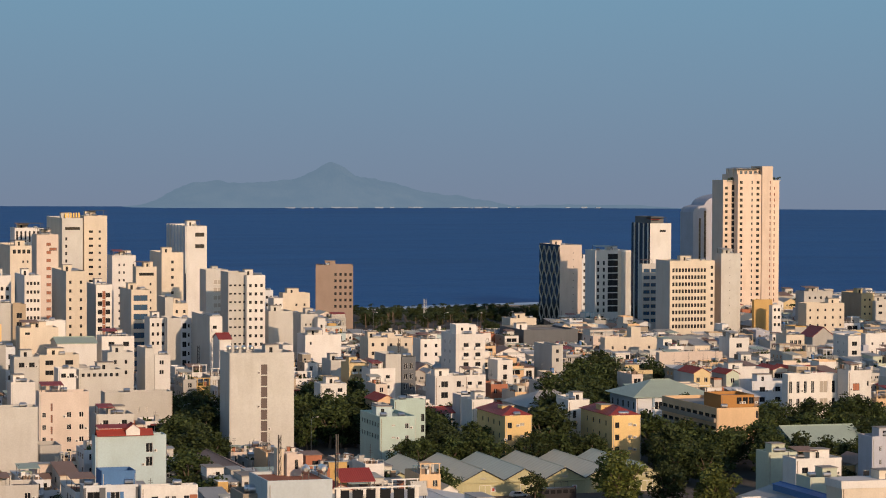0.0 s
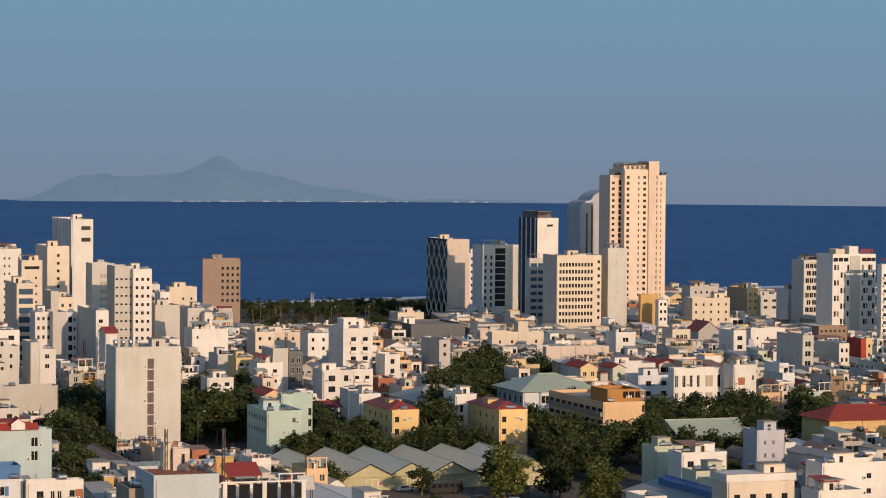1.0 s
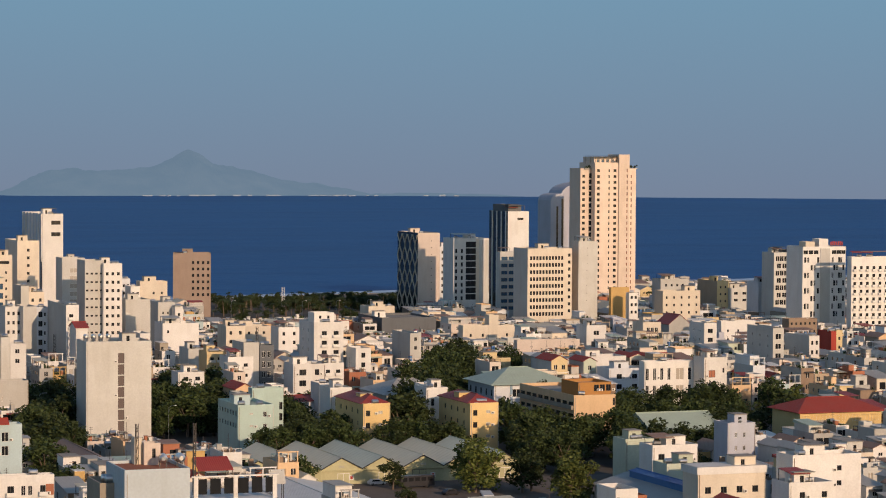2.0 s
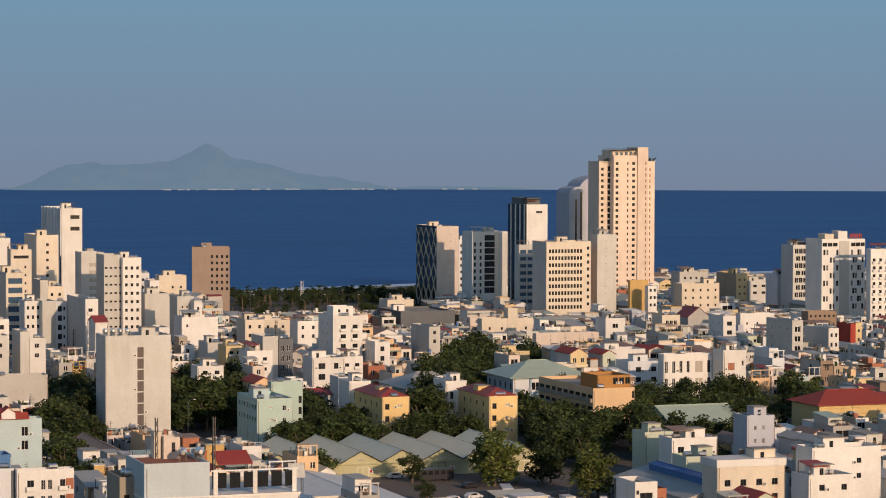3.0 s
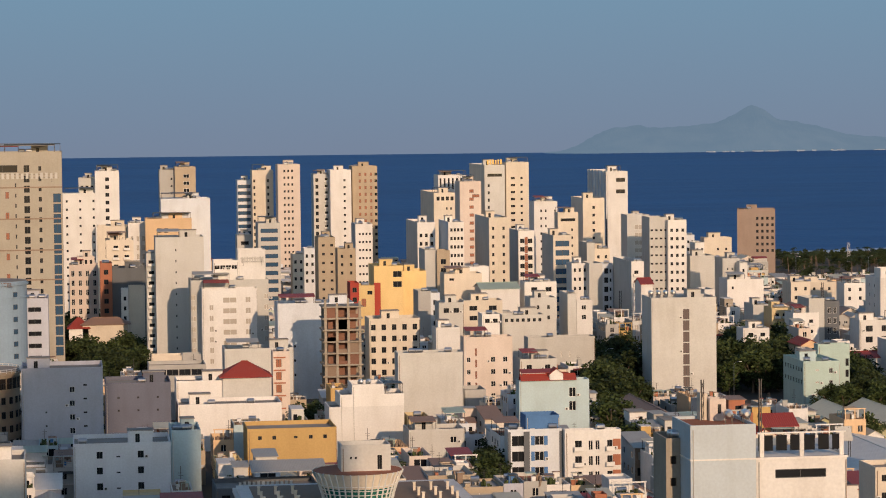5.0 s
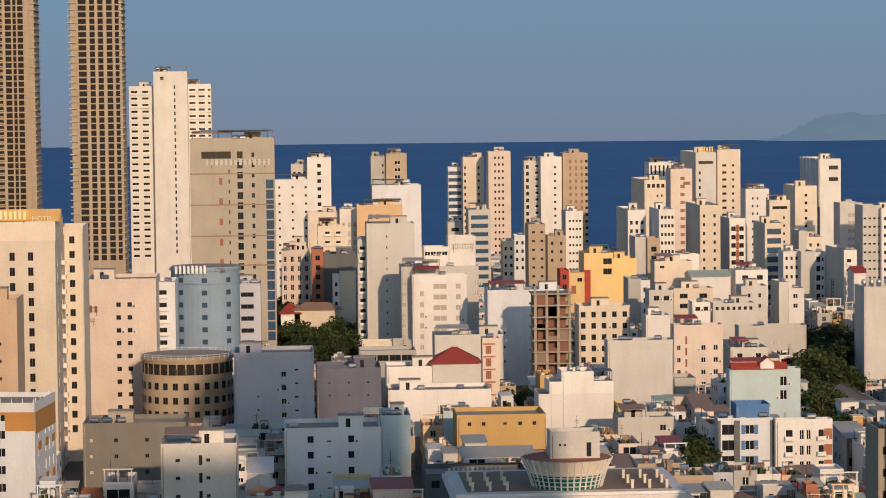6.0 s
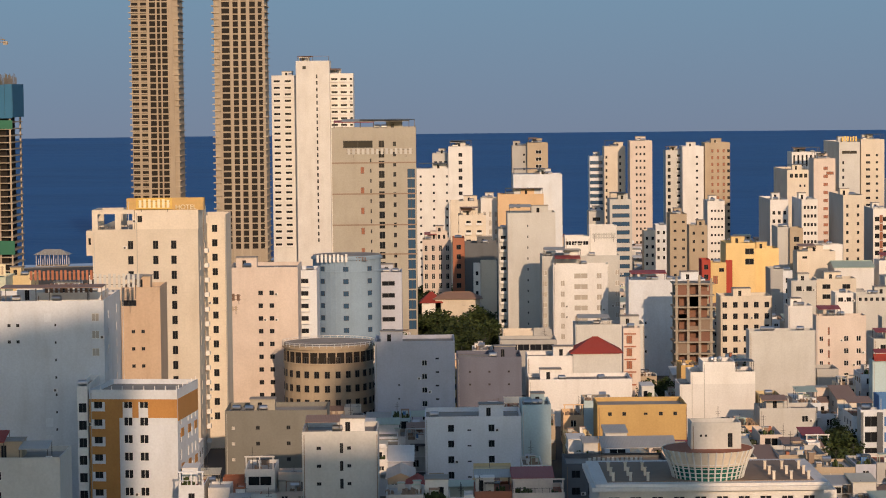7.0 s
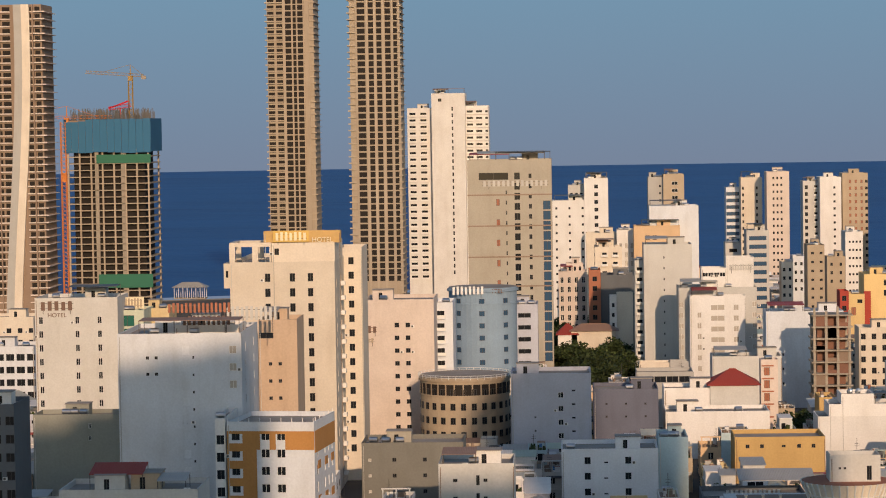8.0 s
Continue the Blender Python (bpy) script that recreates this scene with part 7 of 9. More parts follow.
block("house", "yellow balconied town house", 218.2, 224.2, 815.0, 10.0, 16.2, "yellow", [('F', 0.3, 0.7, 2, 2.6, 3.1, 4, 1.2, 1.6, 'b')])
crown(218.2, 224.2, 815.0, 10.0, 16.2, 616, "yellow")
block("building", "low cream building with a flat roof near the beach", 374.3, 386.6, 1120.0, 12.0, 11.2, "cream", [('F', 0.2, 0.8, 3, 2.2, 3.2, 1, 2.2, 1.0, 'd')])
crown(374.3, 386.6, 1120.0, 12.0, 11.2, 618, "cream")
block("house", "cream house with white window frames", 424.6, 432.2, 935.0, 10.0, 14.7, "cream", [('F', 0.3, 0.75, 3, 3, 3.2, 3, 1.3, 1.8, 'w')])
crown(424.6, 432.2, 935.0, 10.0, 14.7, 620, "cream")
block("house", "white house with a wide window", 398.7, 406.9, 930.0, 10.0, 14.3, "white", [('F', 0.5, 0.5, 1, 3, 3.2, 2, 2.4, 1.8, 'w')])
crown(398.7, 406.9, 930.0, 10.0, 14.3, 622, "white")
block("house", "broad white house with plain walls", 336.8, 352.8, 790.0, 10.0, 14.0, "white", [('F', 0.2, 0.2, 1, 3, 3.2, 1, 1.6, 1.2, 'd')])
crown(336.8, 352.8, 790.0, 10.0, 14.0, 624, "white")
block("house", "low white house with a terrace", 333.6, 345.3, 760.0, 10.0, 12.6, "cool_white", [('F', 0.3, 0.75, 2, 2.6, 3.2, 2, 1.8, 1.5, 'd')])
crown(333.6, 345.3, 760.0, 10.0, 12.6, 626, "cool_white")
block("house", "red-painted side of a narrow house", 460.6, 462.7, 850.0, 10.0, 16.1, "red", [])
crown(460.6, 462.7, 850.0, 10.0, 16.1, 628, "red")
block("house", "yellow narrow house front", 462.7, 465.2, 850.0, 10.0, 16.5, "yellow", [('F', 0.5, 0.5, 1, 3, 3.2, 3, 0.8, 1.1, 'd')])
crown(462.7, 465.2, 850.0, 10.0, 16.5, 630, "yellow")
block("house", "white block near the sea front", 552.8, 561.4, 1090.0, 12.0, 21.5, "cool_white", [('F', 0.25, 0.75, 2, 3, 3.2, 3, 0.9, 1.1, 'd')])
crown(552.8, 561.4, 1090.0, 12.0, 21.5, 632, "cool_white")
block("building", "low grey-white hall near the sea front", 558.3, 573.1, 1130.0, 12.0, 16.5, "pale_grey", [('F', 0.2, 0.8, 3, 2.5, 3.2, 2, 2.0, 1.2, 'd')])
crown(558.3, 573.1, 1130.0, 12.0, 16.5, 634, "pale_grey")
block("building", "grey low hall with a blank front", 71.8, 84.2, 575.0, 10.0, 9.8, "pale_grey", [('F', 0.8, 0.8, 1, 2.4, 3, 1, 1.4, 1.4, 'w')])
crown(71.8, 84.2, 575.0, 10.0, 9.8, 636, "pale_grey")
block("house", "small yellow-painted flat-roofed house", 74.8, 79.7, 600.0, 9.0, 9.8, "yellow", [('F', 0.25, 0.75, 2, 2.2, 3.2, 2, 0.9, 1.2, 'd')])
crown(74.8, 79.7, 600.0, 9.0, 9.8, 638, "yellow")
block("house", "low grey house under sheet roofs", 95.3, 100.7, 650.0, 10.0, 10.3, "grey", [])
crown(95.3, 100.7, 650.0, 10.0, 10.3, 640, "grey")
block("house", "grey low house with a terrace", 116.1, 126.0, 690.0, 10.0, 13.8, "pale_grey", [('F', 0.25, 0.75, 2, 2.2, 3.2, 1, 1.4, 1.2, 'd')])
crown(116.1, 126.0, 690.0, 10.0, 13.8, 642, "pale_grey")
pitched("red_gabled_house", "grey house under a bright red pitched roof", 447.3, 456.7, 960.0, 972.0, 12.1, 3.6, "sheet_red", ridge="y", eave=0.4, wall="grey", category="house")
pitched("red_roofed_house", "small house under a dark red sheet roof", 183.6, 187.5, 850.0, 860.0, 22.2, 1.6, "sheet_red", ridge="x", eave=0.4, wall="white", category="house")

pitched("low_hall", "low white hall under a bright red sheet roof", 214.2, 224.2, 716.0, 726.0, 9.4, 1.2, "sheet_red", ridge="x", eave=0.5, wall="white", category="hall")
pitched("low_hall", "low hall under a broad grey hipped roof", 246.9, 266.0, 722.0, 744.0, 10.1, 3.4, "sheet_grey", ridge="x", hip=7.0, eave=1.0, wall="pale_grey", category="hall")
pitched("low_hall", "low house under a green sheet roof", 131.9, 144.8, 860.0, 874.0, 20.9, 1.6, "sheet_green", ridge="x", eave=0.4, wall="white", category="hall")
block("house", "pale plain-walled house with a flat roof", 122.5, 135.3, 880.0, 10.0, 25.0, "cream", [('F', 0.2, 0.2, 1, 2, 3, 1, 1.6, 0.8, 'd')])
crown(122.5, 135.3, 880.0, 10.0, 25.0, 1002, "cream")
block("house", "low white house with a terrace", 147.3, 158.1, 865.0, 10.0, 22.7, "white", [('F', 0.3, 0.75, 2, 2.6, 3.2, 2, 2.0, 1.5, 'd')])
crown(147.3, 158.1, 865.0, 10.0, 22.7, 1004, "white")
block("house", "white house with a plain gable and small windows", 138.0, 146.1, 800.0, 10.0, 22.1, "pale_grey", [('F', 0.3, 0.7, 2, 3, 3.2, 2, 0.8, 1.2, 'd')])
crown(138.0, 146.1, 800.0, 10.0, 22.1, 1006, "pale_grey")
block("house", "grey blank side of a white house", 150.0, 152.8, 802.0, 14.0, 23.0, "pale_grey", [])
crown(150.0, 152.8, 802.0, 14.0, 23.0, 1008, "pale_grey")
block("house", "white house front with one window", 152.9, 157.8, 802.0, 8.0, 21.0, "white", [('F', 0.45, 0.45, 1, 2.4, 3, 2, 1.4, 1.4, 'w')])
crown(152.9, 157.8, 802.0, 8.0, 21.0, 1010, "white")
block("house", "cream low house with open terraces", 115.8, 127.7, 790.0, 9.0, 22.4, "cream", [('F', 0.25, 0.75, 2, 2.4, 3, 2, 2.4, 1.4, 'd')])
crown(115.8, 127.7, 790.0, 9.0, 22.4, 1012, "cream")
block("house", "pale grey low house with a terrace", 105.5, 112.9, 770.0, 9.0, 23.4, "pale_grey", [('F', 0.3, 0.7, 2, 2.4, 3, 1, 1.6, 1.4, 'd')])
crown(105.5, 112.9, 770.0, 9.0, 23.4, 1014, "pale_grey")
block("house", "grey blank side of a narrow house", 103.3, 107.1, 800.0, 12.0, 24.8, "grey", [])
crown(103.3, 107.1, 800.0, 12.0, 24.8, 1016, "grey")
block("house", "bluish white narrow house front", 107.2, 110.1, 801.0, 8.0, 24.2, "cool_white", [('F', 0.5, 0.5, 1, 3, 3.2, 3, 1.2, 1.5, 'd')])
crown(107.2, 110.1, 801.0, 8.0, 24.2, 1018, "cool_white")
block("house", "low white parapet house", 97.8, 104.4, 720.0, 8.0, 20.2, "white", [])
crown(97.8, 104.4, 720.0, 8.0, 20.2, 1020, "white")
block("house", "white house with wide roof openings", 116.8, 122.0, 760.0, 8.0, 20.5, "white", [('F', 0.3, 0.75, 2, 2, 3, 1, 1.4, 1.2, 'd')])
crown(116.8, 122.0, 760.0, 8.0, 20.5, 1022, "white")
block("house", "long low house under sheet roofs", 123.6, 136.0, 765.0, 8.0, 19.7, "pale_grey", [('F', 0.1, 0.9, 7, 1.6, 3, 1, 0.9, 1.0, 'd')])
crown(123.6, 136.0, 765.0, 8.0, 19.7, 1024, "pale_grey")
block("house", "grey blank side of a yellow house", 218.7, 224.4, 840.0, 12.0, 15.4, "pale_grey", [])
crown(218.7, 224.4, 840.0, 12.0, 15.4, 1026, "pale_grey")
block("house", "white ornate balconied villa", 197.3, 205.4, 770.0, 8.0, 13.8, "white", [('F', 0.3, 0.75, 2, 2.4, 3.1, 3, 1.5, 1.8, 'b')])
crown(197.3, 205.4, 770.0, 8.0, 13.8, 1028, "white")
block("house", "white narrow house with a terrace", 273.0, 278.3, 830.0, 10.0, 15.2, "white", [('F', 0.5, 0.5, 1, 2.4, 3.2, 3, 1.4, 1.6, 'd')])
crown(273.0, 278.3, 830.0, 10.0, 15.2, 1030, "white")
block("house", "yellow low house beside a hall", 317.8, 330.0, 835.0, 8.0, 10.5, "yellow", [])
crown(317.8, 330.0, 835.0, 8.0, 10.5, 1032, "yellow")
block("house", "yellow balconied narrow house", 210.3, 214.9, 815.0, 8.0, 11.9, "yellow", [('F', 0.5, 0.5, 1, 2.4, 3.1, 4, 1.8, 1.7, 'b')])
crown(210.3, 214.9, 815.0, 8.0, 11.9, 1034, "yellow")
# crowns, ribs and roofs of those buildings
name_bars(544.4, 550.6, 1006.6, 41.2, 43.0, "red", 7, "red roof letters on a white tower", stand=1.32)
fins(checker, [0.4], 0.0, 2.0, 40.0, 4.6, 0.25, "pale_grey", "louvred_strip")
fins(arch_tower, [6.5], 0.0, 0.0, 38.6, 4.6, 0.12, "pale_grey", "side_panel")
fins(arch_tower, [3.2], 0.0, 0.0, 39.0, 1.6, 0.2, "cream", "pilaster")
wavy_ribs(honeycomb, 11.5, 30.5, 40.5, 4, "cream")
side_fins(striped, 10.3, 23.6, [2.4, 8.0, 13.7, 19.4], 2.0, 53.3, 0.9, 0.3, "white")
block("roof_storey", "dark glazed roof storey of a hotel tower", 444.2, 450.5, 1127.9, 19.6, 56.3, "dark_grey", [])
side_fins(ribbed_tower, 9.4, 45.0, spread(1.0, 44.0, 7), 30.0, 51.5, 0.8, 0.5, "white")
side_fins(ribbed_tower, 9.4, 45.0, [2.2], 2.0, 50.5, 1.2, 0.3, "dark_grey")
block("roof_storey", "set-back glazed roof storey of a tall hotel", 527.7, 542.5, 1223.0, 14.0, 78.3, "rose", [('F', 0.15, 0.85, 5, 2.0, 3.0, 1, 1.6, 1.6, 'g')])
corner_bays(hotel_wing, 1.9, 70.0, 2.95, 23, 1.9, "rose")
name_bars(178.9, 185.9, 1146.8, 55.9, 58.1, "gold", 6, "gold roof sign of a white hotel tower")
water_tank(155.0, 705.3, 28.4, 1.57)
water_tank(157.1, 705.3, 28.4, 1.57)
water_tank(159.1, 705.3, 28.4, 1.57)
water_tank(161.2, 705.3, 28.4, 1.57)
pitched("tiled_roof", "red tiled hipped roof on a yellow apartment block", 219.1, 226.6, 661.1, 683.6, 13.85, 1.7, "sheet_red", ridge="y", hip=4.0, eave=0.5, base=13.82)
pitched("tiled_roof", "red tiled hipped roof on a yellow apartment block", 245.6, 253.6, 651.6, 674.1, 14.15, 1.7, "sheet_red", ridge="y", hip=4.0, eave=0.5, base=14.12)
pitched("school_roof", "pale green sheet hipped roof of a school", 285.8, 310.0, 736.5, 758.5, 11.05, 3.8, "sheet_green", ridge="x", hip=9.0, eave=1.4, base=11.02)
block("roof_storey", "orange open roof storey with posts", 283.2, 293.0, 666.0, 12, 17.3, "orange", [("F", 0.55, 0.92, 3, 1.6, 3.0, 1, 1.5, 1.8, "d")])
block("roof_tower", "cream roof turret of a yellow house", 375.6, 379.6, 973.8, 5, 16.0, "cream", [])
block("roof_storey", "white stair head of a tower house", 262.7, 269.7, 843.2, 7, 26.3, "white", [("F", 0.3, 0.7, 2, 1.5, 3.0, 1, 0.8, 1.0, "d")])
pitched("tiled_parapet", "red tiled strip roof over a house front", 102.3, 115.1, 606.0, 609.0, 16.85, 1.1, "tile_red", ridge="x", eave=0.2, base=16.82)
pitched("dormer", "small white gable with a tiled roof", 108.9, 112.1, 605.8, 609.5, 18.20, 1.2, "tile_red", ridge="y", eave=0.3, wall="white", base=16.82)
block("roof_storey", "set-back white crown of a hotel", 39.6, 46.8, 772.3, 8, 36.9, "white", [("F", 0.15, 0.85, 4, 2.0, 3.0, 1, 1.6, 1.2, "w")])
block("roof_storey", "white roof wing of a hotel with pale letters", 46.8, 54.9, 773.3, 8, 39.9, "white", [])
name_bars(47.7, 54.5, 773.2, 36.0, 37.8, "pale_grey", 9, "pale name sign on a hotel roof wing")
name_bars(-62.5, -55.5, 568.2, 55.4, 57.2, "sign_cream", 7, "gold roof sign board with a hotel name", "gold")
words("HOTEL", 1.45, -52.2, 568.1, 55.03, "sign_cream", "gold roof sign reading hotel", depth=0.06)
block("sign_board", "gold-painted roof board behind a hotel sign", -65.0, -48.4, 569.0, 3.0, 57.4, "ochre", [], base=54.82)
name_bars(-124.8, -116.7, 622.3, 37.2, 39.4, "sign_brown", 5, "dark brown hotel name on a pale gable")
words("HOTEL", 1.45, -120.7, 622.3, 35.6, "sign_brown", "dark brown letters reading hotel on a gable")
name_bars(-107.2, -102.1, 634.0, 36.9, 39.1, "tan", 7, "cream sign board on a hotel roof", "sign_cream", stand=1.3)
name_bars(-77.0, -64.6, 508.0, 44.3, 46.2, "terracotta", 15, "weathered red and white roof letters on a steel scaffold", stand=4.15)
name_bars(-74.1, -64.6, 507.6, 41.9, 43.7, "sign_brown", 10, "weathered red roof letters on a steel scaffold", stand=1.75)
name_bars(-67.2, -56.9, 520.0, 41.9, 44.6, "pale_grey", 11, "weathered grey roof letters on a steel scaffold", stand=2.4)
name_bars(-50.6, -45.7, 638.1, 29.7, 31.4, "sign_brown", 4, "dark name letters on a pink office wall")
name_bars(-50.6, -46.5, 638.1, 27.3, 28.4, "tan", 5, "small faded letters on a pink office wall")
name_bars(-25.0, -4.8, 809.4, 60.6, 62.4, "pale_grey", 14, "large pale name letters across a hotel front")
canopy(-26.5, -5.8, 810.5, 819.5, 70.7, 67.8, "sheet_grey")
g = Geo()
g.box(-8.15, -7.82, -0.10, 0.02, 0.0, 24.6)
g.box(-5.22, -2.61, -0.10, 0.02, 0.0, 24.6)
g.box(-7.82, -5.22, -0.10, 0.02, 24.1, 24.6)
g.box(-2.61, 8.15, -0.10, 0.02, 24.1, 24.6)
g.box(-2.61, -1.96, -0.10, 0.02, 21.2, 24.1)
g.box(-0.16, 0.98, -0.10, 0.02, 21.2, 24.1)
g.box(2.77, 8.15, -0.10, 0.02, 21.2, 24.1)
g.box(-7.82, -5.22, -0.10, 0.02, 20.90, 22.35)
g.box(-7.82, -5.22, -0.10, 0.02, 17.70, 19.15)
g.box(-7.82, -5.22, -0.10, 0.02, 14.50, 15.95)
g.box(-7.82, -5.22, -0.10, 0.02, 11.30, 12.75)
g.box(-7.82, -5.22, -0.10, 0.02, 8.10, 9.55)
g.box(-7.82, -5.22, -0.10, 0.02, 4.90, 6.35)
g.box(8.06, 8.24, 0.4, 17.6, 20.6, 24.6)
for v in (4.0, 10.0, 15.5):
    for z in (4.6, 11.0, 17.4):
        g.box(8.06, 8.22, v - 1.2, v + 1.2, z, z + 1.5)
part("orange_frame", g, "orange", orange_frame, "orange-painted frame on the front")
g = Geo()
for u in spread(-8.0, 8.0, 9):
    g.box(u - 0.06, u + 0.06, 0.05, 0.2, 26.3, 27.0)
for v in spread(2.0, 17.0, 5):
    g.box(7.9, 8.05, v - 0.06, v + 0.06, 26.3, 27.0)
part("parapet_posts", g, "white", orange_frame)
orange_frame.rotation_euler.z = radians(-7)
fins(quoins, [4.95], 0.0, 10.0, 12.2, 1.6, 0.12, "terracotta", "quoin")
fins(quoins, [4.95], 0.0, 6.8, 9.0, 1.6, 0.12, "terracotta", "quoin")
fins(quoins, [4.95], 0.0, 3.6, 5.8, 1.6, 0.12, "terracotta", "quoin")
fins(blue_house, [-5.35, 5.35], 0.0, 0.0, 13.9, 0.5, 0.25, "dark_grey", "pier")
fins(blue_house, [-1.75], 0.0, 0.0, 13.9, 1.2, 0.25, "dark_grey", "pier")

for z in (1.45, 4.65, 7.85, 11.05):
    fins(blue_house, [-0.45, 2.25], 0.0, z, z + 1.9, 0.75, 0.1, "blue", "shutter")
block("roof_storey", "blue and white roof room with a sheet roof", 91.1, 98.1, 535.0, 7, 17.0, "blue", [])
glass_terrace(91.0, 102.7, 346.4, 6.0, 32.6, 3.2)
water_tank(87.6, 350.0, 37.0, 1.4)
water_tank(90.0, 350.0, 37.0, 1.5)
mast(92.5, 352.0, 31.8, 10.9, 0.22)
mast(84.9, 354.0, 37.0, 5.6, 0.22)
block("roof_storey", "cream chimney-like stair head with slit", 84.6, 85.6, 354.0, 2.0, 40.7, "cream", [])
block("roof_storey", "pink-grey roof room with a slit window", 85.7, 88.0, 353.0, 2.5, 40.0, "pink", [('F', 0.6, 0.6, 1, 1.4, 3, 1, 0.5, 1.3, 'd')])
canopy(93.3, 98.3, 353.0, 356.2, 36.0, 31.9, "sheet_red", "dark red sheet roof on posts over a terrace", rise=1.5)
solar_heater(103.9, 350.0, 31.9)
mast(183.0, 881.2, 0.0, 18.0, 0.45)
mast(249.1, 864.8, 0.0, 20.5, 0.45)
mast(380.5, 1274.4, 0.0, 12.0, 0.8, "tall white pole near the beach", "frame_white")
fins(orange_b, [-3.8], 0.0, 0.0, 24.1, 2.2, 0.15, "red", "red_strip")
pitched("red_roofed_house", "low house under a dark red hipped roof", 35.1, 46.7, 649.0, 660.0, 15.3, 3.0, "tile_red", ridge="x", hip=5.0, eave=0.8, wall="pale_grey", category="house")
pattern = block("stair_tower", "narrow pink tower with red patterned bands", 48.3, 52.6, 660.2, 5.0, 20.1, "pink", [('F', 0.35, 0.35, 1, 3, 3.2, 6, 1.4, 2, 'r')])
crown(48.3, 52.6, 660.2, 5.0, 20.1, 321, "pink")
fins(pattern, [-0.43], 0.0, 18.35, 18.70, 3.01, 0.12, "terracotta", "band")
fins(pattern, [-0.43], 0.0, 15.15, 15.50, 3.01, 0.12, "terracotta", "band")
fins(pattern, [-0.43], 0.0, 11.95, 12.30, 3.01, 0.12, "terracotta", "band")
fins(pattern, [-0.43], 0.0, 8.75, 9.10, 3.01, 0.12, "terracotta", "band")
fins(pattern, [-0.43], 0.0, 5.55, 5.90, 3.01, 0.12, "terracotta", "band")

for z in (1.3, 4.5, 7.7, 10.9):
    g = Geo()
    g.box(-6.85, -6.15, 0.3, 39.6, z - 0.75, z + 0.35)
    part("balcony_band", g, "concrete", orange_school)
for u in (-6.6, -1.4, 3.9):
    g = Geo()
    g.box(u - 0.35, u + 0.35, -0.3, 0.02, 0.0, 10.6)
    part("column", g, "glass_blue", school)

# towers of their own make
beach_pavilion(-175.8, 1233.4, 15.0, 5.4)
canopy(525.0, 541.0, 1221.2, 1228.0, 78.6, 74.6, "frame_dark", "dark flat roof over a hotel terrace", rise=0.2)
canopy(443.7, 451.5, 1126.2, 1132.9, 55.9, 52.4, "frame_dark", "dark flat roof over a hotel terrace", rise=0.2)
roof_garden(523.6, 528.5, 1225.2, 1227.6, 71.9, 3)
roof_garden(546.6, 550.9, 1221.6, 1223.4, 72.2, 4)
block("roof_storey", "terracotta end room on a hotel roof", -78.8, -76.1, 510.2, 8, 41.8, "terracotta", [("F", 0.5, 0.5, 1, 1.6, 3, 1, 1.4, 1.6, "d")])
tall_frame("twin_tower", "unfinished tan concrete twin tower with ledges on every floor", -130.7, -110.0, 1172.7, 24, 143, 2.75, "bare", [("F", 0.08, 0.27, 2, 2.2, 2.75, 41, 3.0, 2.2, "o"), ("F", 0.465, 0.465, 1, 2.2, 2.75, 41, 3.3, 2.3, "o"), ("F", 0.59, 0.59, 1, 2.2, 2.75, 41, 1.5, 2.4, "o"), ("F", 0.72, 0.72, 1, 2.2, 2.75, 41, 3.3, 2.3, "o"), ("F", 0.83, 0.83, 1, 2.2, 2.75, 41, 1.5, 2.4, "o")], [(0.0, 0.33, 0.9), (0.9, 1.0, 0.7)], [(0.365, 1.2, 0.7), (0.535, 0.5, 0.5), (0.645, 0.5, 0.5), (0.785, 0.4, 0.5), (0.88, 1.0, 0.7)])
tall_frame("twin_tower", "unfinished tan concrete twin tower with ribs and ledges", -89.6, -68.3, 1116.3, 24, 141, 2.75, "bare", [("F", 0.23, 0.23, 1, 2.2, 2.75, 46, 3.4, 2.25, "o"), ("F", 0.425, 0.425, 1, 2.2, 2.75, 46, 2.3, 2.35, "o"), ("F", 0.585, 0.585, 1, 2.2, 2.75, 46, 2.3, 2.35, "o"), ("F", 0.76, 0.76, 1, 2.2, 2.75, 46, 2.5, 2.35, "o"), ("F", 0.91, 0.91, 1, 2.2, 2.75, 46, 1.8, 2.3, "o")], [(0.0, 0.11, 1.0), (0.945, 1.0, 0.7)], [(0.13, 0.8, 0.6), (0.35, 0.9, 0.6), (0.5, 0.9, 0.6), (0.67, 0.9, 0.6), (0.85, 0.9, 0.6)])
sail_tower(-252.0, -221.4, 1122.0, 24, 133.6)
building_site(-218.7, -182.5, 1159.6, 30, 24, 2.958, 84.5)
bare_house = grid_frame("unfinished_house", "unfinished concrete frame house with raw brick infill", 65.3, 75.2, 702.0, 9, 3.11, 9, 4, "concrete", "raw_brick", jut=0.5, inset=1.2)
for i, (bay, up, material) in enumerate(((0, 0.9, "raw_brick"), (1, 2.7, "brown"), (2, 1.2, "raw_brick"), (0, 2.7, "brown"), (2, 2.7, "raw_brick"), (1, 1.0, "brown"), (0, 1.1, "raw_brick"), (1, 2.7, "brown"), (2, 1.0, "raw_brick"))):
    for step in (0, 4):
        if i + step < 9:
            u = -4.6 + (bay + step // 4) % 3 * 3.07
            g = Geo()
            g.box(u + 0.37, u + 2.68, 0.15, 0.45, (i + step) * 3.11, (i + step) * 3.11 + up)
            part("infill_wall", g, material, bare_house)
g = Geo()
for u, up in ((-4.6, 1.7), (-1.5, 0.9), (1.5, 2.1), (4.6, 1.2)):
    g.box(u - 0.3, u + 0.3, 0.1, 0.6, 27.99, 27.99 + up)
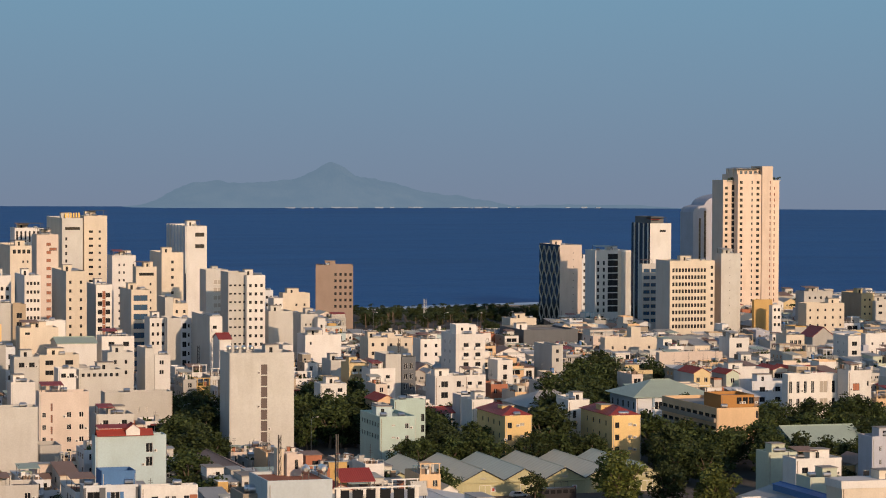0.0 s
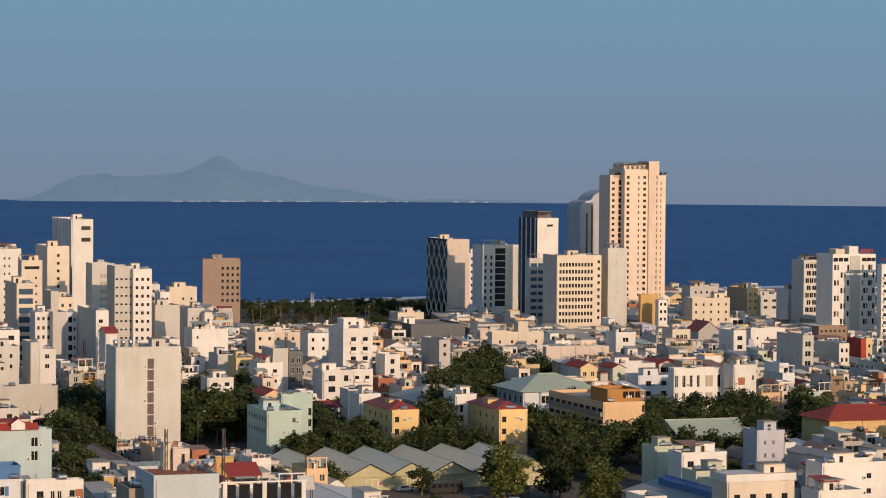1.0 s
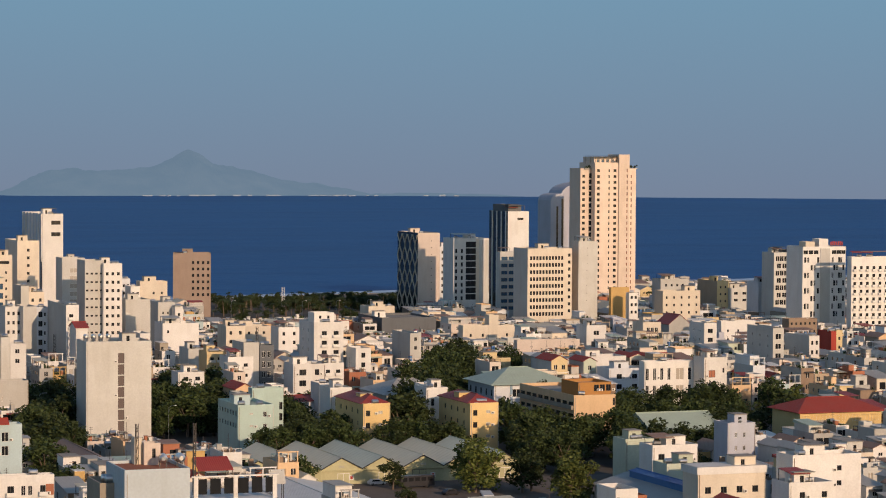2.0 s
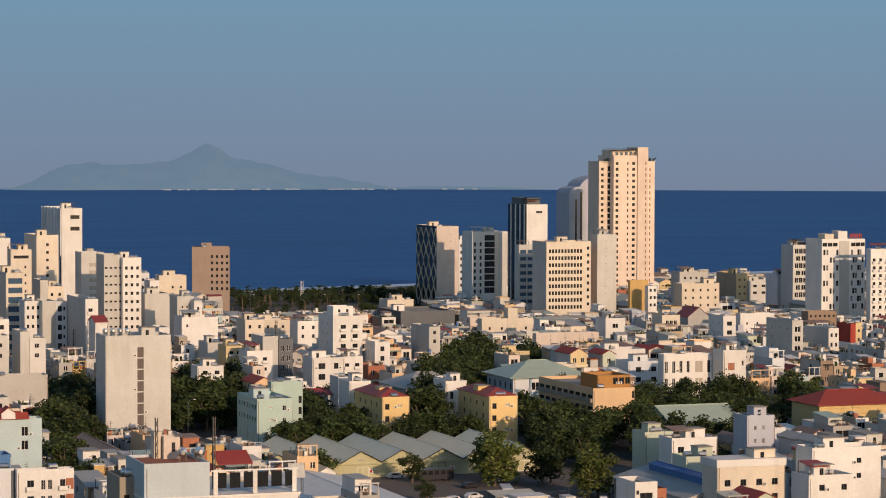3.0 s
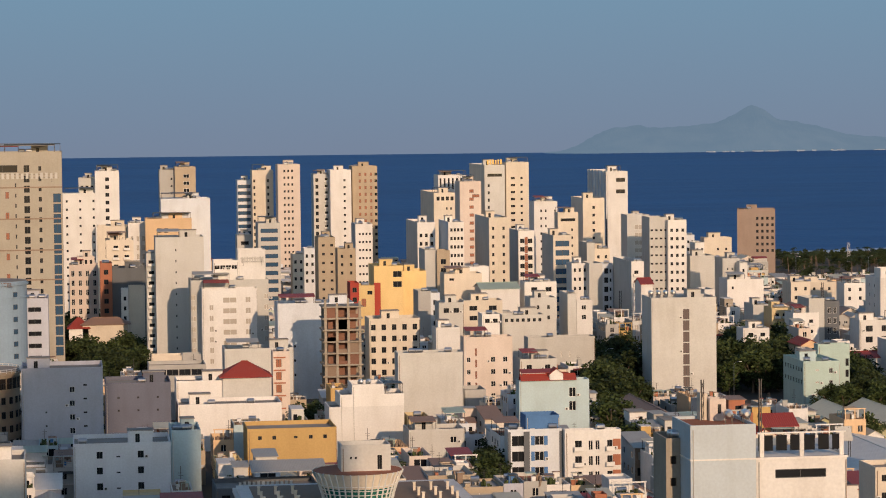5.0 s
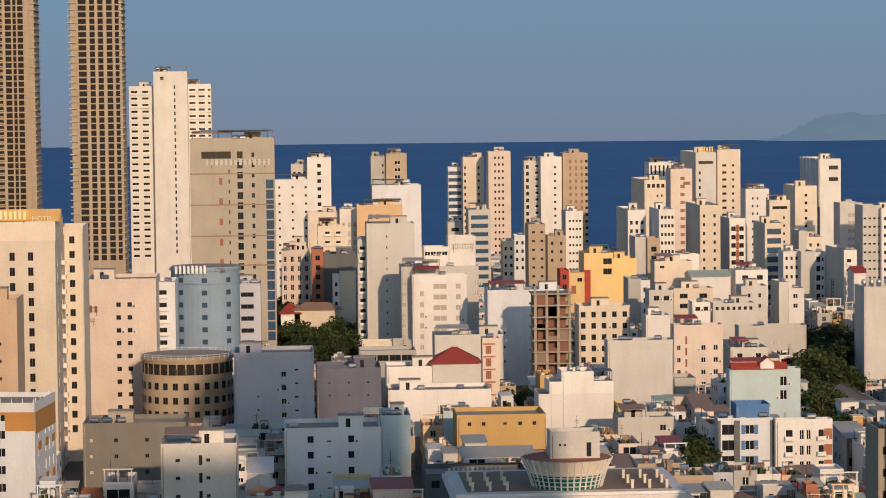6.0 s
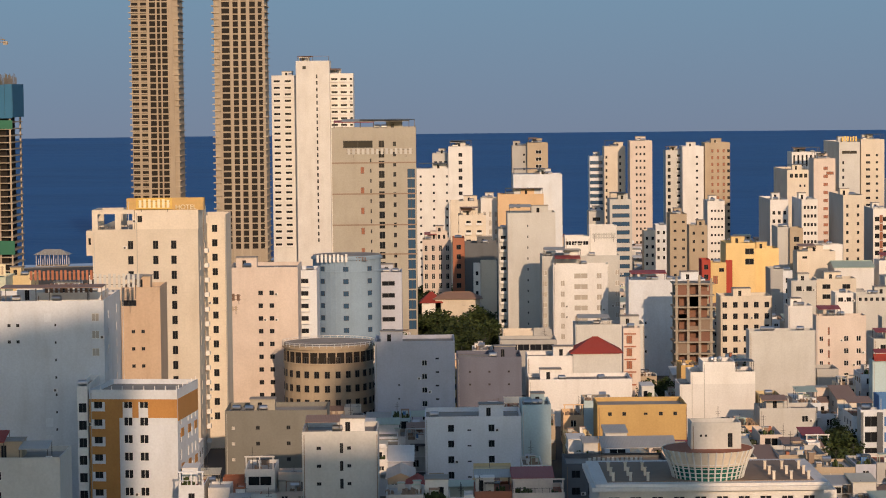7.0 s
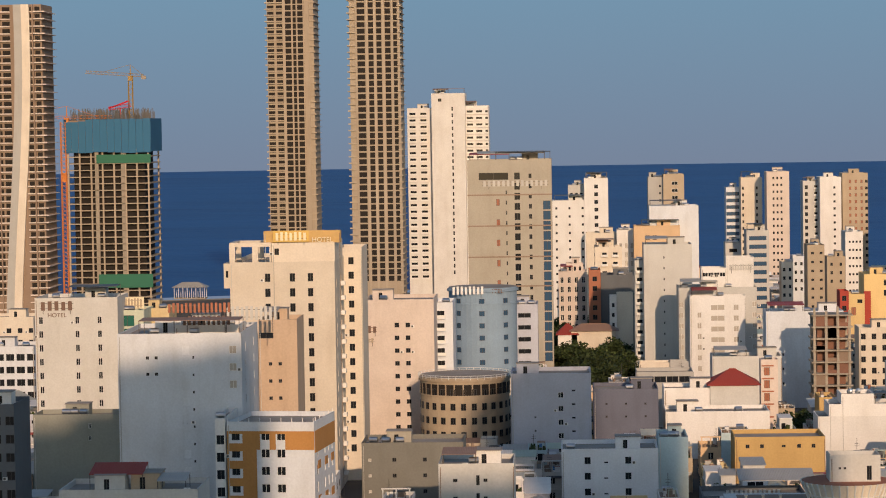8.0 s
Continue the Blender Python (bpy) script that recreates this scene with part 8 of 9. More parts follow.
part("column_stubs", g, "concrete", bare_house)
drum_building("round_hotel", "tan drum-shaped hotel with a colonnaded top storey", -24.0, 622.0, 10.5, 21.0, "tan", 3.3, 8, 17, (1.2, 1.6, "d"), top_openings=True)
# glass_blue is darkened, so the shade over this front is in its colour
drum_building("glass_hotel", "pale blue curved hotel front with window columns", -21.9, 698.7, 9.0, 36.9, "glass_blue", 3.2, 14, 3, (1.4, 1.3, "g"), arc=(-0.75, 0.75))
words("HOTEL", 1.6, -18.7, 690.2, 35.6, "sign_brown", "dark letters reading hotel on a curved front")
name_bars(-29.7, -21.2, 689.4, 35.4, 37.5, "frame_white", 8, "white name letters on a curved hotel front")
# violet_grey takes the place of the violet shade on this white wing
block("hotel_block", "grey hotel side wing with balcony bands", -14.6, -7.5, 704.8, 14.0, 31.6, "violet_grey", [('F', 0.5, 0.5, 1, 3, 3.2, 12, 3.4, 1.2, 'd')])
crown(-14.6, -7.5, 704.8, 14.0, 31.6, 344, "violet_grey")
rotunda(46.5, 442.7, 19.5, 14.5, 27.7, 65.1, 23.9)
# dark_grey carries the shade over this hall, which no tower casts here
cafe = block("building", "shaded grey hall under a flat terrace roof", 25.0, 44.3, 491.4, 14.0, 10.0, "dark_grey", [('F', 0.1, 0.9, 6, 2, 3.2, 2, 1.6, 1.4, 'd')])
canopy(31.9, 46.2, 495.4, 502.4, 12.4, 9.1, "sheet_grey", rise=1.3)
name_bars(29.1, 39.5, 491.3, 9.8, 11.2, "pale_grey", 12, "grey name letters along a roof edge")
canopy(-78.5, -69.6, 429.0, 435.0, 23.5, 20.7, "tile_red", "red-brown sheet roof on posts over a roof terrace", rise=1.2)
canopy(-67.0, -62.2, 427.0, 432.0, 22.6, 20.7, "sheet_grey", rise=0.7)
rooftop(-71.8, -66.9, 430.0, 435.0, 20.7, "tan")
SHED_Y = 604.5
for i in range(7):
    shed(174.5 + 10.43 * i, SHED_Y, 10.43, 38.0, 3.7, 2.7, i)
YARD = sheet("yard", [(166.5, 489.5), (272.4, 489.5), (272.4, 604.3), (166.5, 604.3)], 0.02, "yard_dust", "worn asphalt yard in front of the sheds", category="yard")
HELD.append((178.5, 272.4, 486.5, 604.5))
HELD.append((160.5, 247.4, 634.5, 688.5))
lorry(210.3, 593.4, 0.1, "car_dark", "dark parked coach on an asphalt yard")
car(201.9, 556.6, 0.3, "car_white", "white parked car on an asphalt yard")
car(208.1, 560.8, 0.3, "car_white", "white parked car on an asphalt yard")
car(203.1, 601.0, 0.05, "car_white", "white parked car on an asphalt yard")
car(213.8, 617.5, 0.05, "car_white", "white parked car on an asphalt yard")
car(208.7, 548.6, 0.3, "car_white", "white parked car on an asphalt yard")
car(215.1, 551.5, 1.2, "car_dark", "dark parked car on an asphalt yard")
car(219.2, 546.4, 0.3, "car_white", "white parked car on an asphalt yard")
car(228.3, 557.4, 1.2, "car_dark", "dark parked car on an asphalt yard")
car(227.5, 543.9, 0.3, "car_white", "white parked car on an asphalt yard")
car(233.7, 545.9, 1.2, "car_white", "white parked car on an asphalt yard")
car(213.8, 578.4, 0.3, "car_dark", "dark parked car on an asphalt yard")
lorry(214.8, 557.5, 1.3, "car_white", "white parked coach on an asphalt yard")
pitched("hall", "low hall with a rust-brown and olive sheet roof", 129.4, 140.8, 600.0, 640.0, 6.6, 2.6, "sheet_brown", ridge="y", wall="tan", category="hall")
pitched("hall", "low hall with a pale sheet roof", 154.5, 181.0, 512.0, 565.0, 5.2, 2.6, "sheet_pale", ridge="y", wall="pale_grey", category="hall")
pitched("hall", "broad hall with a pale grey sheet roof", 238.5, 255.0, 512.0, 551.0, 5.0, 2.3, "sheet_grey", ridge="y", wall="pale_grey", category="hall")
pitched("roof_monitor", "bright blue sheet ridge box on a hall roof", 244.9, 248.6, 513.0, 546.0, 8.3, 0.4, "sheet_blue", ridge="y", wall="blue", base=6.7, eave=0.2, category="roof")
block("house", "small white house with a flat roof beside a hall", 202.3, 206.9, 457.3, 9.0, 16.5, "white", [('F', 0.5, 0.5, 1, 3, 3.2, 2, 2.6, 1.8, 'd'), ('F', 0.12, 0.12, 1, 2, 3.2, 1, 0.6, 0.8, 'd')])
pitched("villa", "white villa with a red tiled roof among trees", -2.6, 3.5, 840.0, 849.0, 12.8, 2.6, "tile_red", ridge="x", hip=2.5, eave=0.7, wall="white", category="villa")
villa = pitched("villa", "cream villa with a dark hipped roof among trees", 1.7, 16.0, 840.0, 848.0, 13.8, 1.6, "sheet_brown", ridge="x", hip=3, eave=0.8, wall="cream", category="villa")
for u in spread(-5.7, 5.7, 4):
    part("window", window_mesh(1.6, 1.4, "w"), None, villa, at=(u, -0.02, 12.1))
pitched("hall", "pale green hall under a ribbed sheet roof", 287.0, 306.9, 625.0, 645.0, 7.9, 3.8, "sheet_green", ridge="x", wall="pale_green", category="hall")
villa = pitched("villa", "yellow villa with a broad red tiled hipped roof", 331.0, 355.6, 627.6, 643.6, 11.6, 2.8, "tile_red", ridge="x", hip=6.0, eave=1.2, wall="sun_yellow", category="villa")
for u in spread(-10.3, 10.3, 8):
    part("window", window_mesh(2.2, 1.7, "w"), None, villa, at=(u, -0.02, 9.5))
block("building", "yellow-fronted white building with a terrace", 242.3, 258.2, 504.9, 7.5, 13.8, "cream", [('F', 0.15, 0.85, 4, 5, 3.2, 2, 1.4, 1.4, 'd')], bands=((0, 1.6, 0.3, 'white'),))
crown(242.3, 258.2, 504.9, 7.5, 13.8, 724, "cream")
block("building", "white building with a roof terrace frame", 260.0, 276.3, 496.0, 7.5, 16.7, "white", [('F', 0.68, 0.68, 1, 3, 3.2, 2, 1.1, 1.1, 'd')])
crown(260.0, 276.3, 496.0, 7.5, 16.7, 726, "white")
block("building", "green-walled building with a flat roof", 246.9, 254.7, 530.4, 7.5, 11.5, "pale_green", [])
crown(246.9, 254.7, 530.4, 7.5, 11.5, 728, "pale_green")
block("building", "pale green house with a flat roof", 261.0, 268.5, 584.4, 7.5, 10.9, "pale_green", [])
crown(261.0, 268.5, 584.4, 7.5, 10.9, 730, "pale_green")
block("building", "white house with dark openings", 258.6, 270.3, 563.5, 7.5, 11.7, "white", [('F', 0.2, 0.8, 3, 3, 3.2, 2, 1.6, 1.8, 'd')])
crown(258.6, 270.3, 563.5, 7.5, 11.7, 732, "white")
block("building", "lilac-grey house with plain walls", 283.2, 290.6, 573.9, 7.5, 15.2, "violet_grey", [('F', 0.3, 0.6, 2, 3, 3.2, 3, 0.6, 1.2, 'w')])
crown(283.2, 290.6, 573.9, 7.5, 15.2, 734, "violet_grey")
block("building", "white low house below a villa", 240.9, 250.6, 460.9, 7.5, 15.8, "white", [('F', 0.3, 0.8, 2, 2.5, 3.2, 2, 1.2, 1.2, 'd')])
crown(240.9, 250.6, 460.9, 7.5, 15.8, 736, "white")
block("building", "cream house in front of the yard", 163.2, 176.5, 472.6, 14.0, 11.1, "cream", [('F', 0.18, 0.18, 1, 2.6, 3.2, 2, 2.4, 1.8, 'd'), ('F', 0.66, 0.66, 1, 2.2, 3.2, 2, 1.6, 1, 'd')])
block("house", "cream corner house beside a tree", 141.8, 147.4, 458.6, 10.0, 14.9, "cream", [('F', 0.3, 0.3, 1, 2, 3.2, 2, 1, 1.2, 'd')])

HELD += [(172, 190, 690, 714), (-48, -29, 556, 614)]

# sight wedges from the camera: bearings, distance and lowest height that must stay visible
SIGHT_WEDGES = []
SIGHT_WEDGES.append((0.3299, 0.3629, 1068, 0.5))
SIGHT_WEDGES.append((0.3726, 0.3970, 971, 5.6))
SIGHT_WEDGES.append((0.3965, 0.4258, 906, 5.0))
SIGHT_WEDGES.append((0.3442, 0.3576, 849, 6.9))
SIGHT_WEDGES.append((0.3054, 0.3238, 839, 4.9))
SIGHT_WEDGES.append((0.2729, 0.3479, 1137, 3.5))
SIGHT_WEDGES.append((0.3801, 0.4210, 733, 0.5))
SIGHT_WEDGES.append((0.4081, 0.4429, 663, 2.3))
SIGHT_WEDGES.append((0.2724, 0.2990, 668, 0.5))
SIGHT_WEDGES.append((0.3102, 0.3446, 661, 4.4))
SIGHT_WEDGES.append((0.3554, 0.3906, 651, 6.1))
SIGHT_WEDGES.append((0.4525, 0.4930, 723, 8.5))
SIGHT_WEDGES.append((0.5191, 0.5646, 629, 6.9))
SIGHT_WEDGES.append((0.5023, 0.5195, 801, 11.5))
SIGHT_WEDGES.append((0.5201, 0.5365, 822, 7.4))
SIGHT_WEDGES.append((0.4755, 0.4880, 883, 8.2))
SIGHT_WEDGES.append((0.4575, 0.5072, 622, 8.1))
SIGHT_WEDGES.append((0.1194, 0.1459, 644, 5.8))
SIGHT_WEDGES.append((0.1449, 0.1651, 682, 4.0))
SIGHT_WEDGES.append((0.1698, 0.1975, 733, 6.8))
SIGHT_WEDGES.append((0.1663, 0.1951, 605, 9.0))
SIGHT_WEDGES.append((0.0923, 0.1228, 602, 0.5))
SIGHT_WEDGES.append((0.2155, 0.2455, 697, 0.5))
SIGHT_WEDGES.append((0.1034, 0.1243, 854, 13.5))
SIGHT_WEDGES.append((0.1088, 0.1293, 740, 2.4))
SIGHT_WEDGES.append((0.0735, 0.1038, 732, 0.7))
SIGHT_WEDGES.append((0.1616, 0.2082, 531, 2.0))
SIGHT_WEDGES.append((-0.0061, 0.0291, 740, 5.2))
SIGHT_WEDGES.append((-0.0224, 0.0089, 600, 6.5))
SIGHT_WEDGES.append((0.0431, 0.0760, 799, 7.4))
SIGHT_WEDGES.append((0.1966, 0.2152, 676, 4.9))

# groves and street trees
grove(166, 185, 678, 197, 219, 803, 26, 1.30, (0, 1, 2), 423, True)
grove(191, 211, 641, 221, 245, 744, 26, 1.17, (0, 1, 2), 424, True)
grove(226, 247, 659, 275, 300, 800, 26, 1.43, (0, 1, 2), 425, True)
grove(243, 268, 621, 286, 315, 731, 26, 1.30, (0, 1, 2), 426, True)
grove(189, 203, 509, 201, 215, 539, 6, 1.30, (3,), 427, True)
grove(217, 225, 541, 238, 247, 592, 8, 1.43, (3, 0), 428, True)
grove(220, 230, 529, 233, 244, 562, 5, 1.43, (3, 2), 429, True)
grove(266, 301, 602, 320, 362, 724, 38, 1.30, (0, 1, 2), 430, True)
grove(289, 332, 627, 327, 375, 708, 16, 1.30, (0, 1, 2), 431, True)
grove(286, 315, 795, 323, 356, 898, 22, 1.30, (0, 1, 2), 432, True)
grove(133, 145, 676, 154, 169, 784, 20, 1.30, (0, 1, 2), 433, True)
grove(179, 193, 901, 191, 206, 960, 8, 1.30, (0, 1, 2), 434, True)
grove(308, 397, 1142, 343, 442, 1271, 70, 0.55, (0, 1, 2, 4, 5), 435, True)
grove(338, 444, 1271, 354, 464, 1329, 95, 0.64, (0, 1, 2, 4, 5), 436, True)
grove(350, 468, 1332, 366, 486, 1384, 120, 0.36, (0, 1, 2, 4, 5), 450, True)
grove(427, 610, 1226, 446, 638, 1281, 16, 1.04, (0, 1, 4, 5), 437, True)
grove(327, 393, 1218, 345, 415, 1285, 26, 0.72, (4, 5, 4, 5, 1), 438, True)
grove(-5, 22, 745, -5, 24, 835, 32, 1.17, (0, 1, 2), 439, True)
grove(-5, 7, 850, -6, 7, 940, 10, 1.43, (0, 1, 3), 440, True)
grove(24, 36, 829, 26, 39, 899, 8, 1.30, (0, 1, 3), 441, True)
grove(84, 89, 553, 88, 94, 583, 3, 0.91, (0, 1, 2), 442, False)
grove(53, 60, 637, 55, 62, 657, 3, 0.85, (0, 1, 2), 443, True)
grove(113, 119, 548, 121, 128, 587, 4, 1.30, (0, 1, 2), 445, False)
grove(124, 136, 627, 135, 148, 685, 12, 1.30, (0, 1, 2), 446, False)
grove(111, 118, 548, 126, 135, 627, 6, 1.17, (0, 1, 2), 447, False)
plant(184.1, 598.7, 0, 0.95, 3.33)
plant(204.1, 591.9, 2, 0.85, 5.64)
plant(220.5, 580.2, 3, 1.55, 5.23)
plant(223.6, 582.2, 3, 1.36, 0.85)
plant(231.2, 576.9, 0, 1.25, 5.28)
plant(234.3, 578.9, 0, 1.10, 0.90)
plant(250.0, 614.2, 1, 1.30, 5.67)
plant(253.1, 616.2, 1, 1.14, 1.29)
plant(256.2, 611.2, 1, 1.30, 3.19)
plant(233.3, 553.4, 3, 1.50, 5.33)
plant(236.4, 555.4, 3, 1.32, 0.95)
plant(195.6, 557.5, 2, 0.60, 6.26)
plant(280.7, 584.6, 0, 0.80, 2.60)
plant(283.8, 586.6, 0, 0.70, 4.50)
plant(288.0, 582.2, 1, 0.70, 4.11)
plant(291.1, 584.2, 1, 0.62, 6.01)
plant(273.0, 614.6, 2, 1.00, 4.74)
plant(276.1, 616.6, 2, 0.88, 0.36)
plant(279.2, 611.6, 2, 1.00, 2.26)
plant(282.1, 615.6, 1, 1.00, 6.25)
plant(285.2, 617.6, 1, 0.88, 1.87)
plant(288.3, 612.6, 1, 1.00, 3.77)
plant(271.5, 647.9, 0, 1.30, 2.84)
plant(274.6, 649.9, 0, 1.14, 4.74)
plant(277.7, 644.9, 0, 1.30, 0.36)
plant(280.8, 653.9, 0, 1.14, 2.26)
plant(297.2, 684.4, 3, 1.20, 2.50)
plant(300.3, 686.4, 3, 1.06, 4.40)
plant(303.4, 681.4, 3, 1.20, 0.02)
plant(262.3, 651.3, 1, 1.30, 0.21)
plant(265.4, 653.3, 1, 1.14, 2.11)
plant(268.5, 648.3, 1, 1.30, 4.01)
plant(393.4, 716.2, 0, 1.00, 3.48)
plant(396.5, 718.2, 0, 0.88, 5.38)
plant(366.8, 714.4, 3, 1.30, 1.19)
plant(369.9, 716.4, 3, 1.14, 3.09)
plant(373.0, 711.4, 3, 1.30, 4.99)
plant(222.4, 590.0, 3, 1.40, 5.72)
plant(-1.2, 861.6, 1, 0.99, 0.78)
plant(5.1, 845.2, 3, 0.94, 3.49)
plant(12.5, 856.0, 3, 0.76, 5.02)
plant(16.2, 836.3, 2, 0.97, 1.15)
plant(21.8, 873.1, 2, 0.97, 3.30)
plant(26.5, 862.3, 2, 1.01, 0.90)
plant(31.2, 865.8, 1, 1.10, 3.14)
plant(34.8, 861.4, 0, 1.02, 0.38)
plant(1.4, 819.5, 3, 0.77, 4.68)
plant(9.3, 815.1, 2, 0.94, 4.31)
plant(14.5, 807.4, 2, 1.04, 5.53)
plant(-3.0, 831.0, 2, 1.04, 3.46)
plant(19.2, 890.1, 1, 1.10, 0.58)
plant(29.2, 888.9, 1, 0.95, 1.55)
plant(34.4, 899.1, 2, 1.06, 5.13)
plant(189.9, 652.0, 1, 1.15, 3.04)
plant(193.3, 650.0, 1, 1.20, 3.44)
plant(198.6, 654.0, 2, 1.30, 3.51)
plant(201.4, 650.0, 2, 1.25, 1.39)
plant(206.6, 652.0, 1, 1.35, 4.09)
plant(209.9, 648.0, 0, 1.30, 5.14)
plant(214.9, 650.0, 2, 1.00, 4.03)
plant(205.1, 668.0, 0, 1.40, 4.19)
plant(214.2, 672.0, 1, 1.40, 5.79)
plant(223.8, 650.0, 2, 1.30, 3.41)
plant(228.3, 652.0, 2, 1.30, 3.93)
plant(231.6, 650.0, 2, 1.25, 4.99)
plant(236.1, 652.0, 2, 1.20, 1.60)
plant(239.2, 650.0, 0, 1.15, 0.38)
plant(234.2, 672.0, 2, 1.90, 5.94)
plant(238.8, 676.0, 0, 1.80, 2.06)
plant(241.9, 648.0, 0, 1.00, 2.46)
plant(82.5, 540.0, 1, 1.20, 3.68)
plant(82.9, 532.0, 1, 1.25, 0.83)
plant(85.8, 540.0, 2, 1.20, 0.04)
plant(80.3, 520.0, 2, 1.00, 2.78)
plant(81.1, 515.0, 2, 1.00, 0.48)
plant(83.9, 522.0, 2, 0.90, 5.62)
street_lamp(334.3, 1204.7)
street_lamp(366.9, 1196.9)
street_lamp(382.5, 1193.1)
street_lamp(399.6, 1197.8)
street_lamp(179.7, 711.6)
street_lamp(342.2, 879.2)
street_lamp(328.0, 720.1)
street_lamp(147.3, 714.1)
street_lamp(153.4, 759.7)

# unseen high blocks added behind the camera, split and sized to shade the near houses
block("tower_behind", "tall plain white tower standing behind the viewer", -14, 4.9, -80, 75, 169, "white", [])
block("tower_behind", "tall plain white tower standing behind the viewer", 5, 20, -80, 75, 172.5, "white", [])
block("tower_behind", "tall plain white tower standing behind the viewer", 20.1, 30, -80, 75, 174.5, "white", [])
block("tower_behind", "tall plain white tower standing behind the viewer", 30.1, 40, -80, 75, 176, "white", [])
block("tower_behind", "tall plain white tower standing behind the viewer", 117.5, 138, -66, 6, 206, "white", [])
block("tower_behind", "tall plain white tower standing behind the viewer", 138.1, 142.5, -66, 6, 183, "white", [])
block("tower_behind", "tall plain white tower standing behind the viewer", 70, 112, -90, 30, 161, "white", [])
block("tower_behind", "tall plain white tower standing behind the viewer", 112.1, 117, -90, 30, 203, "white", [])
block("own_tower", "pale tower from whose top the view is seen", -20, 4.5, -40, 39, 78.4, "white", [])

# ---------------------------------------------------------------- low houses that fill the streets
SHEETS = ("sheet_pale", "sheet_pale", "sheet_grey", "sheet_grey", "sheet_grey", "sheet_brown", "sheet_brown", "sheet_olive", "sheet_olive", "sheet_green", "sheet_red")
PAINTS = ("white",) * 8 + ("cool_white",) * 4 + ("pale_grey",) * 5 + ("cream",) * 3 + ("pink",) * 3 + ("grey",) * 4 + ("brown", "terracotta", "ochre", "tan", "peach") + ("yellow", "pale_blue", "peach", "violet_grey", "pale_green", "tan")
LOOKS = dict(white="white-painted", cool_white="bluish white", cream="cream-painted", pale_grey="pale grey rendered", pink="pink-painted", grey="grey rendered", yellow="yellow-painted",
             pale_blue="pale blue", peach="peach-coloured", violet_grey="grey-violet", pale_green="pale green", tan="tan-coloured", brown="brown rendered", terracotta="terracotta-red", ochre="ochre-yellow")


def house_clutter(odd, w, d, h, floors, storey, style):
    """Side windows, wall units, awnings, tubs of plants and aerials that crowd a town house."""
    pieces = []
    for sx in (-1, 1):
        if odd.random() < 0.6:
            g = Geo()
            for f in range(max(0, floors - 2), floors):
                for v in spread(d * 0.2, d * 0.75, odd.choice((1, 2, 3))):
                    z = f * storey + 1.2
                    x = sx * w / 2
                    g.box(min(x, x + sx * 0.05), max(x, x + sx * 0.05), v - 0.5, v + 0.5, z, z + 1.2)
                    g.box(min(x, x + sx * 0.07), max(x, x + sx * 0.07), v - 0.6, v + 0.6, z - 0.1, z, 1)
            pieces.append(("side_windows", g, ("glass", "frame_white")))
    if odd.random() < 0.5:
        u, z = odd.uniform(-w / 2 + 0.5, w / 2 - 1.0), (floors - 1) * storey + 0.3
        g = Geo()
        g.box(u, u + 0.9, -0.35, 0.0, z, z + 0.6)
        pieces.append(("wall_unit", g, ("steel",)))
    if odd.random() < 0.45:
        z, out = (floors - odd.choice((0, 1))) * storey - 0.5, odd.uniform(0.7, 1.4)
        a = odd.uniform(0, 0.3) * w
        g = Geo()
        g.face([(-w / 2 + a, -out, z - 0.35), (w / 2, -out, z - 0.35), (w / 2, 0, z), (-w / 2 + a, 0, z)])
        g.face([(-w / 2 + a, 0, z - 0.06), (w / 2, 0, z - 0.06), (w / 2, -out, z - 0.41), (-w / 2 + a, -out, z - 0.41)])
        g.face([(-w / 2 + a, -out, z - 0.41), (w / 2, -out, z - 0.41), (w / 2, -out, z - 0.35), (-w / 2 + a, -out, z - 0.35)])
        pieces.append(("awning", g, (odd.choice(("sheet_grey", "sheet_brown", "sheet_red", "sheet_green", "frame_dark", "frame_dark")),)))
    if style in ("flat", "terrace", "setback"):
        z = h - 1.0
        g = Geo()
        for _ in range(odd.randint(2, 6)):
            a, b, r, up = odd.uniform(-w / 2 + 0.6, w / 2 - 0.6), odd.uniform(0.5, d * 0.45), odd.uniform(0.25, 0.6), odd.uniform(1.0, 2.2)
            for k in range(5):
                p, q, c = a + odd.uniform(-r, r), b + odd.uniform(-r, r), odd.uniform(0.12, 0.3)
                g.rod((p, q, z), (p + odd.uniform(-0.3, 0.3), q + odd.uniform(-0.3, 0.3), z + up * odd.uniform(0.6, 1.0)), c, n=5)
        pieces.append(("roof_plants", g, (odd.choice(("leaf", "leaf", "brown")),)))
        if odd.random() < 0.5:
            a, b = odd.uniform(-w / 2 + 0.4, w / 2 - 0.4), odd.uniform(1.0, d - 1.0)
            g = Geo()
            g.rod((a, b, z), (a, b, h + odd.uniform(2.0, 4.5)), 0.05, n=4)
            for k in (0.4, 0.9):
                g.rod((a - 0.5, b, h + 1.6 + k), (a + 0.5, b, h + 1.6 + k), 0.03, n=4)
            pieces.append(("aerial", g, ("iron",)))
        if odd.random() < 0.45:
            a, b = odd.uniform(-w / 2 + 0.3, 0.0), odd.uniform(0.4, d * 0.5)
            g = Geo()
            g.box(a, a + w * 0.42, b, b + 2.4, z + 2.1, z + 2.2)
            for u, v in ((0.1, 0.1), (w * 0.42 - 0.1, 0.1), (0.1, 2.3), (w * 0.42 - 0.1, 2.3)):
                g.box(a + u - 0.05, a + u + 0.05, b + v - 0.05, b + v + 0.05, z, z + 2.1)
            pieces.append(("sun_roof", g, (odd.choice(("frame_dark", "iron", "sheet_brown", "sheet_green")),)))
